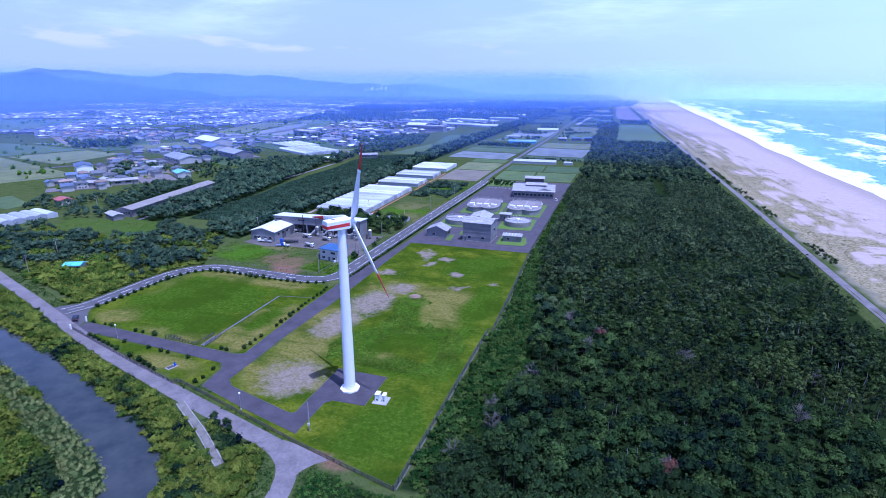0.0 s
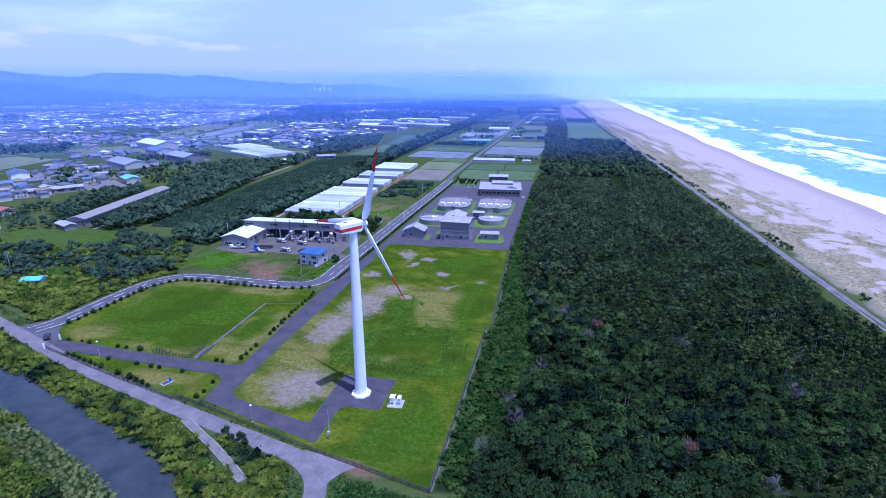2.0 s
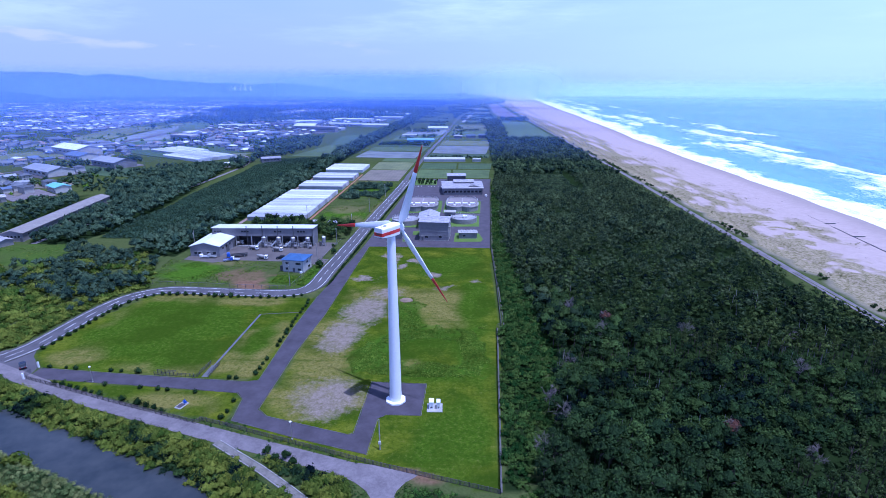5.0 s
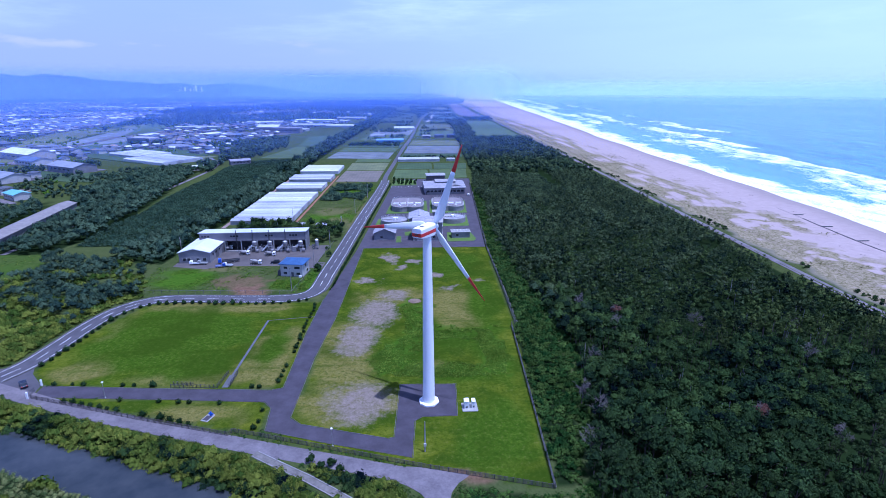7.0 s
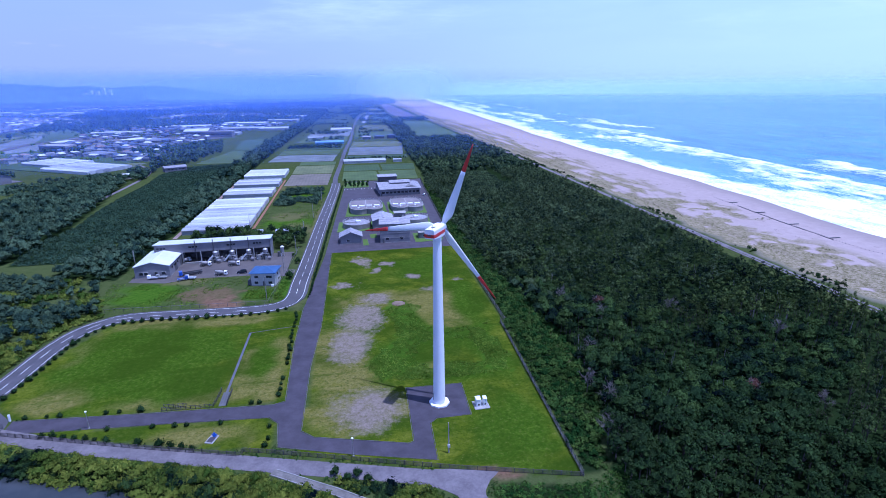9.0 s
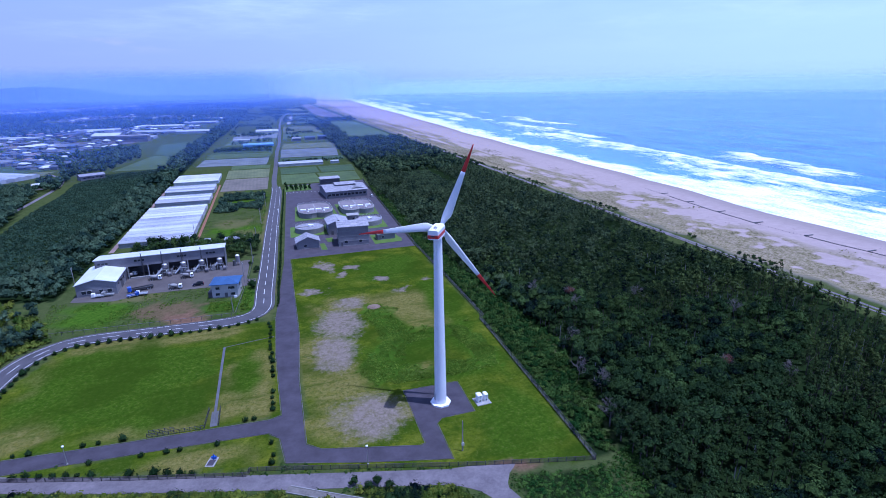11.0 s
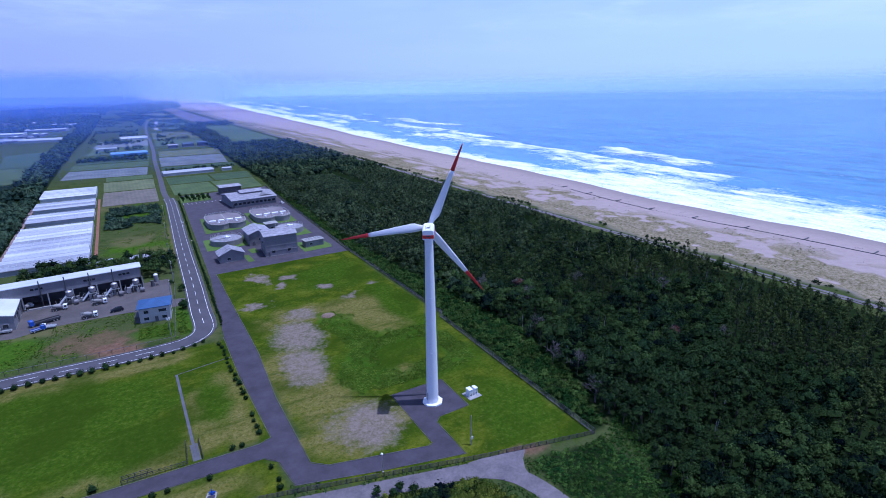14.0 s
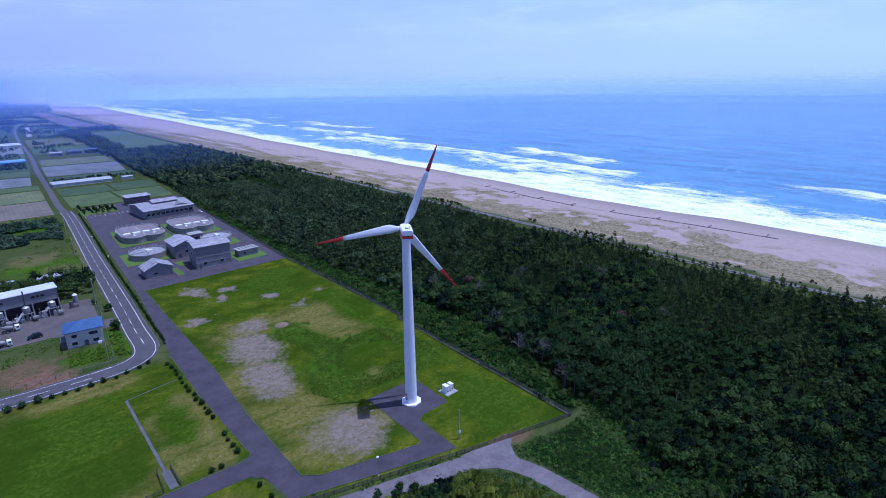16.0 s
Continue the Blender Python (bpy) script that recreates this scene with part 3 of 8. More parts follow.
def ground_material():
    m, n, l, bsdf = node_mat("ground_cover")
    pos = n.new("ShaderNodeNewGeometry").outputs["Position"]

    def att(key):
        a = n.new("ShaderNodeAttribute")
        a.attribute_name = key
        return a.outputs["Fac"]
    fine = noise_of(n, l, pos, 1.6, 6.0, 0.75)
    mid = noise_of(n, l, pos, 0.22, 6.0, 0.7)
    wide = noise_of(n, l, pos, 0.03, 4.0, 0.6)
    speck = noise_of(n, l, pos, 0.6, 8.0, 0.8)
    rough = mix_of(n, l, ramp_of(n, l, mid, 0.38, 0.62), (0.036, 0.058, 0.015), (0.080, 0.092, 0.032))
    rough = mix_of(n, l, ramp_of(n, l, wide, 0.42, 0.62, 0.0, 0.8), rough, (0.070, 0.084, 0.030))
    rough = mix_of(n, l, ramp_of(n, l, fine, 0.40, 0.66, 0.0, 0.5), rough, (0.022, 0.046, 0.008))
    rough = mix_of(n, l, att("weedy"), rough, mix_of(n, l, ramp_of(n, l, speck, 0.36, 0.64), (0.026, 0.072, 0.005), (0.070, 0.128, 0.010)))
    # near-black wood floor: shade under the trees is mixed into its green
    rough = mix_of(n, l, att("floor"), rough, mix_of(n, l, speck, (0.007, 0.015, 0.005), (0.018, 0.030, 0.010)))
    turf = mix_of(n, l, ramp_of(n, l, mid, 0.40, 0.60), (0.053, 0.077, 0.004), (0.118, 0.130, 0.009))
    turf = mix_of(n, l, ramp_of(n, l, wide, 0.42, 0.58, 0.0, 0.8), turf, (0.052, 0.080, 0.004))
    blot = noise_of(n, l, pos, 0.085, 5.0, 0.65)
    turf = mix_of(n, l, ramp_of(n, l, blot, 0.48, 0.58, 0.0, 0.75), turf, (0.028, 0.054, 0.004))
    turf = mix_of(n, l, ramp_of(n, l, blot, 0.46, 0.34, 0.0, 0.5), turf, (0.150, 0.164, 0.020))
    turf = mix_of(n, l, att("dry"), turf, mix_of(n, l, ramp_of(n, l, speck, 0.36, 0.64), (0.114, 0.106, 0.018), (0.190, 0.160, 0.056)))
    turf = mix_of(n, l, att("lush"), turf, mix_of(n, l, ramp_of(n, l, speck, 0.35, 0.65), (0.023, 0.056, 0.003), (0.058, 0.102, 0.006)))
    turf = mix_of(n, l, ramp_of(n, l, fine, 0.42, 0.68, 0.0, 0.55), turf, (0.030, 0.052, 0.004))
    turf = mix_of(n, l, ramp_of(n, l, speck, 0.58, 0.74, 0.0, 0.45), turf, (0.150, 0.165, 0.030))
    grit = noise_of(n, l, pos, 0.9, 10.0, 0.85)
    turf = mix_of(n, l, ramp_of(n, l, grit, 0.50, 0.62, 0.0, 0.7), turf, (0.018, 0.042, 0.003))
    turf = mix_of(n, l, ramp_of(n, l, grit, 0.46, 0.34, 0.0, 0.6), turf, (0.150, 0.158, 0.036))
    turf = mix_of(n, l, att("weedy"), turf, mix_of(n, l, ramp_of(n, l, grit, 0.36, 0.64), (0.024, 0.074, 0.004), (0.068, 0.135, 0.011)))
    comb = n.new("ShaderNodeMapping")
    comb.inputs["Rotation"].default_value = (0, 0, 0.25)
    comb.inputs["Scale"].default_value = (0.05, 0.22, 1.0)
    l.new(pos, comb.inputs[0])
    swath = noise_of(n, l, comb.outputs[0], 1.0, 5.0, 0.6)
    turf = mix_of(n, l, ramp_of(n, l, swath, 0.52, 0.66, 0.0, 0.55), turf, (0.026, 0.052, 0.003))
    damp = noise_of(n, l, pos, 0.045, 4.0, 0.55)
    turf = mix_of(n, l, ramp_of(n, l, damp, 0.50, 0.62, 0.0, 0.6), turf, (0.024, 0.046, 0.003))
    stones = mix_of(n, l, ramp_of(n, l, speck, 0.34, 0.66), (0.138, 0.110, 0.088), (0.218, 0.180, 0.154))
    stones = mix_of(n, l, ramp_of(n, l, fine, 0.45, 0.68, 0.0, 0.5), stones, (0.085, 0.088, 0.03))
    turf = mix_of(n, l, maths(n, l, "MULTIPLY", ramp_of(n, l, maths(n, l, "ADD", att("bare"), maths(n, l, "ADD", maths(n, l, "MULTIPLY", speck, 1.5), maths(n, l, "MULTIPLY", mid, 1.3))), 1.80, 2.42), ramp_of(n, l, att("bare"), 0.02, 0.25)), turf, stones)
    rough = mix_of(n, l, att("dry"), rough, mix_of(n, l, ramp_of(n, l, grit, 0.36, 0.64), (0.070, 0.074, 0.022), (0.165, 0.142, 0.070)))
    rough = mix_of(n, l, ramp_of(n, l, grit, 0.50, 0.68, 0.0, 0.6), rough, (0.018, 0.036, 0.008))
    col = mix_of(n, l, att("lawn"), rough, turf)
    col = mix_of(n, l, att("soil"), col, mix_of(n, l, ramp_of(n, l, speck, 0.35, 0.65), (0.085, 0.050, 0.030), (0.19, 0.118, 0.080)))
    grains = mix_of(n, l, ramp_of(n, l, mid, 0.3, 0.7), (0.30, 0.242, 0.230), (0.365, 0.302, 0.285))
    grains = mix_of(n, l, ramp_of(n, l, fine, 0.45, 0.7, 0.0, 0.4), grains, (0.26, 0.21, 0.18))
    scrub = mix_of(n, l, ramp_of(n, l, speck, 0.42, 0.58), (0.125, 0.112, 0.055), (0.275, 0.235, 0.165))
    beach = mix_of(n, l, ramp_of(n, l, maths(n, l, "MULTIPLY", att("cover"), maths(n, l, "ADD", speck, 0.5)), 0.25, 0.8), grains, scrub)
    beach = mix_of(n, l, maths(n, l, "MULTIPLY", att("wet"), 0.55), beach, (0.20, 0.172, 0.16))
    col = mix_of(n, l, att("sand"), col, beach)
    l.new(col, bsdf.inputs["Base Color"])
    l.new(ramp_of(n, l, att("wet"), 0, 1, 0.95, 0.35), bsdf.inputs["Roughness"])
    bsdf.inputs["Specular IOR Level"].default_value = 0.0
    bump_of(n, l, bsdf, maths(n, l, "ADD", fine, speck), 0.35, 0.10)
    return m


me.materials.clear()
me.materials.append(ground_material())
ground = tagged(new("ground", me), "grassy coastal plain with lawns, bare patches, dunes and pale sand beach", "ground", kind="structure")


# ---- water ----
def sea_material():
    m, n, l, bsdf = node_mat("sea_water")
    geo = n.new("ShaderNodeNewGeometry").outputs["Position"]
    a = n.new("ShaderNodeAttribute")
    a.attribute_name = "surf"
    d = n.new("ShaderNodeAttribute")
    d.attribute_name = "shoal"
    stretch = n.new("ShaderNodeMapping")
    stretch.inputs["Scale"].default_value = (1.0, 0.35, 1.0)
    l.new(geo, stretch.inputs[0])
    lace = noise_of(n, l, stretch.outputs[0], 0.11, 8.0, 0.75)
    fine = noise_of(n, l, geo, 0.6, 5.0, 0.7)
    ripple = noise_of(n, l, stretch.outputs[0], 0.10, 6.0, 0.6)
    f = maths(n, l, "ADD", a.outputs["Fac"], maths(n, l, "MULTIPLY", maths(n, l, "SUBTRACT", lace, 0.5), 2.6))
    f = maths(n, l, "ADD", f, maths(n, l, "MULTIPLY", maths(n, l, "SUBTRACT", fine, 0.5), 1.2))
    foam = maths(n, l, "MULTIPLY", ramp_of(n, l, f, 0.32, 0.88), ramp_of(n, l, a.outputs["Fac"], 0.02, 0.14))
    long = n.new("ShaderNodeMapping")
    long.inputs["Scale"].default_value = (1.0, 0.2, 1.0)
    l.new(geo, long.inputs[0])
    streak = noise_of(n, l, long.outputs[0], 0.045, 5.0, 0.6)
    deep = mix_of(n, l, ramp_of(n, l, maths(n, l, "ADD", maths(n, l, "MULTIPLY", ripple, 0.4), maths(n, l, "MULTIPLY", streak, 0.6)), 0.42, 0.60), (0.028, 0.130, 0.250), (0.085, 0.245, 0.400))
    water = mix_of(n, l, d.outputs["Fac"], deep, (0.12, 0.30, 0.45))
    froth = mix_of(n, l, ramp_of(n, l, maths(n, l, "ADD", maths(n, l, "MULTIPLY", lace, 0.6), maths(n, l, "MULTIPLY", fine, 0.4)), 0.36, 0.58), (0.52, 0.62, 0.70), (0.84, 0.85, 0.86))
    l.new(mix_of(n, l, foam, water, froth), bsdf.inputs["Base Color"])
    l.new(ramp_of(n, l, foam, 0, 1, 0.22, 0.9), bsdf.inputs["Roughness"])
    bsdf.inputs["IOR"].default_value = 1.33
    bump_of(n, l, bsdf, maths(n, l, "ADD", ripple, maths(n, l, "MULTIPLY", fine, 0.3)), 0.7, 1.2)
    return m


def make_sea():
    xs = steps_from(195, 560, 3.0, 150, 16000, 1.14, 1500)
    ys = steps_from(60, 700, 5.0, -1200, 16000, 1.08, 900)
    x, y, q = grid(xs, ys)
    d0 = d = x - shore(y)
    d = d + 26 * (fbm(x, y, 70.0, 3) - 0.5) + 14 * (fbm(x, y, 22.0, 3, 3.0) - 0.5)
    wide0 = np.interp(y, [-800, 60, 180, 300, 400, 470, 640, 900, 1500, 5200], [66, 76, 94, 84, 46, 32, 34, 42, 52, 66])
    surf = 1.0 * sstep(-9, -3, d0) * (1 - sstep(0.35, 1.25, (d + 46 * (fbm(x, y, 42.0, 4, 5.0) - 0.5)) / wide0))
    lift = np.zeros_like(x)
    surf = np.maximum(surf, 0.55 * sstep(-9, -3, d0) * (1 - sstep(2, 8, d0)))
    for off, wide, y0, y1, seed, need in ((126, 46, 240, 820, 1.0, 0.18), (92, 26, 60, 900, 2.0, 0.52), (158, 22, 40, 175, 3.0, 0.25), (222, 12, 185, 245, 4.0, 0.2), (178, 22, 300, 900, 6.0, 0.50), (150, 40, 800, 4000, 7.0, 0.50), (80, 34, 820, 4000, 8.0, 0.40), (230, 26, 900, 4000, 9.0, 0.56), (70, 22, -900, 40, 10.0, 0.45), (140, 26, -900, 20, 11.0, 0.5)):
        u = d - off - 70 * (fbm(x, y, 130.0, 5, seed * 7) - 0.5)
        here = sstep(need - 0.05, need + 0.07, fbm(x * 0.6, y, 110.0, 3, seed * 13)) * sstep(y0, y0 + 45, y) * sstep(y1, y1 - 60, y)
        band = np.where(u > 0, np.exp(-(u / (wide * 0.2)) ** 2), np.exp(-(u / wide) ** 2) * (0.5 + 0.9 * (fbm(x, y, 18.0, 3, seed) - 0.2))) * here
        surf = np.maximum(surf, band)
        lift += 0.9 * np.exp(-((u - 1) / 4.5) ** 2) * here
    swell = 0.35 * np.sin(d / 19.0 + 3 * fbm(x, y, 200.0, 2)) * sstep(30, 120, d)
    z = -2.0 + (lift + swell) * sstep(15, 50, d)
    shoal = sstep(190, 10, d) * 0.75
    me = np_mesh("sea", np.stack([x, y, z], -1), q, sea_material(), {"surf": surf, "shoal": shoal}, True)
    return tagged(new("water_sea", me), "blue ocean with long white lines of breaking surf", "sea", kind="structure")


make_sea()


def river_material():
    m, n, l, bsdf = node_mat("river_water")
    pos = n.new("ShaderNodeNewGeometry").outputs["Position"]
    a = noise_of(n, l, pos, 0.15, 4.0)
    l.new(mix_of(n, l, ramp_of(n, l, a, 0.35, 0.65), (0.024, 0.030, 0.036), (0.042, 0.048, 0.052)), bsdf.inputs["Base Color"])
    bsdf.inputs["Roughness"].default_value = 0.08
    bsdf.inputs["IOR"].default_value = 1.33
    bump_of(n, l, bsdf, noise_of(n, l, pos, 1.2, 3.0), 0.15, 0.05)
    return m


river = part("water_river", ribbon(bmesh.new(), RIVER, 17.0, -2.1, 0.3), river_material())
tagged(river, "dark slow river between overgrown banks", "river", kind="structure")

# ---- roads ----
def road(name, bm, mat, label, kind="structure", category="road"):
    return tagged(part(name, bm, mat), label, category, kind=kind)


road("road_river", ribbon(bmesh.new(), RIVER_ROAD, 4.6, 0.05, 0.3, gz), M["gravel"], "pale gravel track along the river bank")
main_road = road("road_main", ribbon(bmesh.new(), MAIN_ROAD, 7.2, 0.10, 0.4), M["asphalt_old"], "two-lane asphalt road with white lines and a sharp bend")
road("road_farm", ribbon(bmesh.new(), FAR_ROAD, 4.2, 0.09, 0.4), M["asphalt_old"], "narrow farm road running straight between fields")
road("road_beach", ribbon(bmesh.new(), BEACH_ROAD, 3.6, 0.07, 0.3, gz), M["gravel"], "pale cycle track between pine wood and dunes")
SERVICE = [(-99.6, 104.6), (-82.3, 98.9), (-63.9, 93.6), (-63.5, 107), (-61.6, 108.8), (-52.8, 108.8), (-52.3, 123.2), (-67.6, 123.7), (-68.2, 100.8), (-69.6, 100.2), (-91.6, 106.6), (-94.9, 109.6), (-94.6, 140), (-92.6, 168), (-91.2, 253), (-93.8, 253.2), (-99.6, 186), (-100.4, 157), (-99.8, 123.4), (-103, 122.3), (-134, 124.4), (-166.8, 127.2), (-166.4, 121.9), (-128.8, 119.2), (-103.2, 117), (-100.6, 114)]
road("road_service", prism(bmesh.new(), SERVICE, -0.2, 0.06), M["asphalt"], "dark asphalt service road and pad round the turbine")
YARD = [(-93.9, 253.2), (-28.4, 253.2), (-20.9, 427), (-18.8, 459), (-84, 456), (-85.6, 420)]
road("pavement_plant", prism(bmesh.new(), YARD, -0.2, 0.05), M["asphalt"], "dark asphalt yard of the treatment plant", category="pavement")
for side in (1, -1):
    part("edge_line", ribbon(bmesh.new(), shifted(MAIN_ROAD, 2.95 * side), 0.13, 0.108, 0.02), M["paint"], main_road)
dash = bm_mesh("centre_dash", boxed(-2.5, -0.08, 0.09, 2.5, 0.08, 0.108), M["paint"])
for px, py, a in spaced(MAIN_ROAD, 10.0, 4.0):
    if py > 196 or px < -120:
        o = new("centre_dash", dash)
        o.matrix_basis = pose(px, py, 0, 0, 0, math.degrees(a))
        o.parent = main_road


# ---- vegetation ----
ICO_V = None


def ico():
    global ICO_V
    if ICO_V is None:
        v = np.array([(1.15, 0, 0), (-1.15, 0, 0), (0, 1.15, 0), (0, -1.15, 0), (0, 0, 1.15), (0, 0, -1.15)])
        f = np.array([(0, 2, 4), (2, 1, 4), (1, 3, 4), (3, 0, 4), (2, 0, 5), (1, 2, 5), (3, 1, 5), (0, 3, 5)])
        ICO_V = (v, f)
    return ICO_V


def clump(lobes, n, leaf, rng, core=0.8, up=0.25, flat=1.0):
    """A crown: small leaf tufts over lobes (x, y, z, r), round dark cores inside."""
    L = np.array(lobes, float)
    pick = rng.choice(len(L), n, p=L[:, 3] ** 2 / (L[:, 3] ** 2).sum())
    d = rng.normal(size=(n, 3))
    d[:, 2] += up
    d /= np.linalg.norm(d, axis=1)[:, None]
    c = L[pick, :3] + d * (L[pick, 3] * rng.uniform(0.80, 1.10, n))[:, None] * np.array([1, 1, flat])
    nrm = d + rng.normal(size=(n, 3)) * 0.24
    nrm /= np.linalg.norm(nrm, axis=1)[:, None]
    a = np.cross(nrm, rng.normal(size=(n, 3)))
    a /= np.linalg.norm(a, axis=1)[:, None]
    b = np.cross(nrm, a)
    s = leaf * rng.uniform(0.6, 1.35, n)[:, None]
    v = np.stack([c - a * s, c - b * s * 0.7 + nrm * s * 0.15, c + a * s, c + b * s * 0.7 + nrm * s * 0.15], 1).reshape(-1, 3)
    i = np.arange(n) * 4
    f = np.concatenate([np.stack([i, i + 1, i + 2], -1), np.stack([i, i + 2, i + 3], -1)])
    if core:
        iv, jf = ico()
        for x, y, z, r in lobes:
            w = iv * r * core * rng.uniform(0.88, 1.12, (len(iv), 1)) * np.array([1, 1, flat]) + (x, y, z)
            f = np.concatenate([f, jf + len(v)])
            v = np.concatenate([v, w])
    return v, f


def broad(rng, n=150, leaf=0.34, h=6.0, r=2.4, lobes=6, core=0.8):
    out = [(0, 0, h - r * 0.75, r * 0.78)]
    for k in range(lobes - 1):
        a = k * 2.4 + rng.uniform(0, 1)
        q = r * rng.uniform(0.45, 0.72)
        out.append((math.cos(a) * q, math.sin(a) * q, h - r * rng.uniform(0.65, 1.5), r * rng.uniform(0.40, 0.62)))
    return clump(out, n, leaf, rng, core)


def pine(rng, n=130, leaf=0.30, h=7.0, r=1.9, tiers=5, core=0.75):
    out = []
    for k in range(tiers):
        t = k / (tiers - 1)
        a = k * 2.4 + rng.uniform(0, 1)
        q = r * (1 - t) * rng.uniform(0.5, 0.9)
        out.append((math.cos(a) * q, math.sin(a) * q, h * (0.58 + 0.37 * t), r * (0.62 - 0.34 * t) * rng.uniform(0.85, 1.2)))
    return clump(out, n, leaf, rng, core, 0.5, 0.65)


def shrub(rng, n=90, leaf=0.26, r=1.2, h=1.5):
    out = [(0, 0, h * 0.5, r * 0.75)]
    for k in range(3):
        a = k * 2.1 + rng.uniform(0, 1)
        out.append((math.cos(a) * r * 0.55, math.sin(a) * r * 0.55, h * rng.uniform(0.3, 0.6), r * rng.uniform(0.4, 0.6)))
    return clump(out, n, leaf, rng, 0.6)


def tuft(rng, n=14, h=1.4, r=0.8):
    """Upright blades of reed or tall weed."""
    a = rng.uniform(0, 6.3, n)
    q = r * np.sqrt(rng.random(n))
    x, y = np.cos(a) * q, np.sin(a) * q
    t = rng.uniform(0, 6.3, n)
    w = rng.uniform(0.07, 0.16, n)
    hh = h * rng.uniform(0.6, 1.2, n)
    lean = rng.normal(size=(n, 2)) * 0.3
    v = np.stack([np.stack([x - np.cos(t) * w, y - np.sin(t) * w, x * 0], -1), np.stack([x + np.cos(t) * w, y + np.sin(t) * w, x * 0], -1), np.stack([x + lean[:, 0], y + lean[:, 1], hh], -1)], 1).reshape(-1, 3)
    return v, np.arange(n * 3).reshape(-1, 3)


def scatter(poly, step, rng, keep=None):
    p = np.array(poly)
    xs, ys = np.arange(p[:, 0].min(), p[:, 0].max(), step), np.arange(p[:, 1].min(), p[:, 1].max(), step)
    x, y = np.meshgrid(xs, ys)
    x = (x + np.where(np.arange(len(ys))[:, None] % 2, step / 2, 0)).ravel() + rng.uniform(-0.42, 0.42, x.size) * step
    y = y.ravel() + rng.uniform(-0.42, 0.42, y.size) * step
    ok = inside(x, y, list(poly))
    x, y = x[ok], y[ok]
    if keep is not None:
        ok = keep(x, y)
        x, y = x[ok], y[ok]
    return x, y


def stand(name, kinds, x, y, mat, label, category, rng, lo=0.7, hi=1.3, sink=0.15, tall=None, z=None):
    """Many plants that nobody could count, as one mesh."""
    if not len(x):
        return None
    z = ground_z(x, y) if z is None else z
    which = rng.integers(0, len(kinds), len(x))
    V, F, T, base = [], [], [], 0
    for k, (tv, tf) in enumerate(kinds):
        i = np.nonzero(which == k)[0]
        if not len(i):
            continue
        a = rng.uniform(0, 6.3, len(i))
        s = rng.uniform(lo, hi, len(i)) * (1 if tall is None else tall[i])
        c, sn = np.cos(a) * s, np.sin(a) * s
        px = x[i, None] + tv[None, :, 0] * c[:, None] - tv[None, :, 1] * sn[:, None]
        py = y[i, None] + tv[None, :, 0] * sn[:, None] + tv[None, :, 1] * c[:, None]
        pz = z[i, None] - sink + tv[None, :, 2] * (s * rng.uniform(0.85, 1.15, len(i)))[:, None]
        V.append(np.stack([px, py, pz], -1).reshape(-1, 3))
        F.append((tf[None] + (np.arange(len(i)) * len(tv))[:, None, None] + base).reshape(-1, 3))
        T.append(np.repeat(rng.random(len(i)), len(tv)))
        base += len(i) * len(tv)
    me = np_mesh(name, np.concatenate(V), np.concatenate(F), mat, {"tint": np.concatenate(T)})
    return tagged(new(name, me), label, category, kind="stuff")


def trunks(name, x, y, h, r, mat, label, rng):
    """Slender tapered stems under a stand, as one mesh."""
    z = ground_z(x, y)
    ring = np.array([(math.cos(a), math.sin(a)) for a in np.arange(5) * 2 * math.pi / 5])
    lean = rng.normal(size=(len(x), 2)) * 0.25
    low = np.stack([x[:, None] + ring[None, :, 0] * r, y[:, None] + ring[None, :, 1] * r, np.repeat(z[:, None] - 0.2, 5, 1)], -1)
    top = np.stack([x[:, None] + lean[:, :1] + ring[None, :, 0] * r * 0.4, y[:, None] + lean[:, 1:] + ring[None, :, 1] * r * 0.4, z[:, None] + h[:, None] + np.zeros(5)], -1)
    V = np.concatenate([low, top], 1).reshape(-1, 3)
    q = np.array([[j, (j + 1) % 5, 5 + (j + 1) % 5, 5 + j] for j in range(5)])
    F = (q[None] + (np.arange(len(x)) * 10)[:, None, None]).reshape(-1, 4)
    return tagged(new(name, np_mesh(name, V, F, mat)), label, "tree trunks", kind="stuff")


GLADE = [(-304, 219), (-309, 242), (-249, 252), (-235, 231), (-231, 216), (-282, 213)]
BAMBOO = [(-250, 165), (-212, 182), (-184, 170), (-186, 146), (-195, 142), (-226, 150)]


def off_roads(x, y):
    return (dist_line(x, y, RIVER_ROAD) > 3.9) & (dist_line(x, y, MAIN_ROAD) > 5.0) & (dist_line(x, y, RIVER) > 5.2)


rng = np.random.default_rng(11)
BROAD_N = [broad(rng, 132, 0.24, h, r, k, 0.6) for h, r, k in ((6.0, 1.9, 5), (7.0, 2.1, 5), (5.0, 1.7, 5), (6.5, 1.6, 5), (5.6, 2.2, 5))]
PINE_N = [pine(rng, 130, 0.23, h, r, 5, 0.5) for h, r in ((7.0, 1.4), (8.0, 1.6), (6.4, 1.3), (7.5, 1.7), (6.8, 1.2))]
BROAD_M = [broad(rng, 66, 0.30, h, r, 4, 0.68) for h, r in ((6.0, 2.3), (6.6, 2.5), (5.4, 2.2))]
PINE_M = [pine(rng, 46, 0.36, h, r, 3, 0.55) for h, r in ((6.4, 2.0), (7.0, 2.1), (5.8, 1.9))]
BROAD_H = [broad(rng, 28, 0.52, h, r, 2, 0.65) for h, r in ((6.0, 2.4), (6.5, 2.6), (5.5, 2.3))]
PINE_H = [pine(rng, 26, 0.48, h, r, 3, 0.6) for h, r in ((6.4, 2.1), (6.9, 2.2), (5.9, 2.0))]
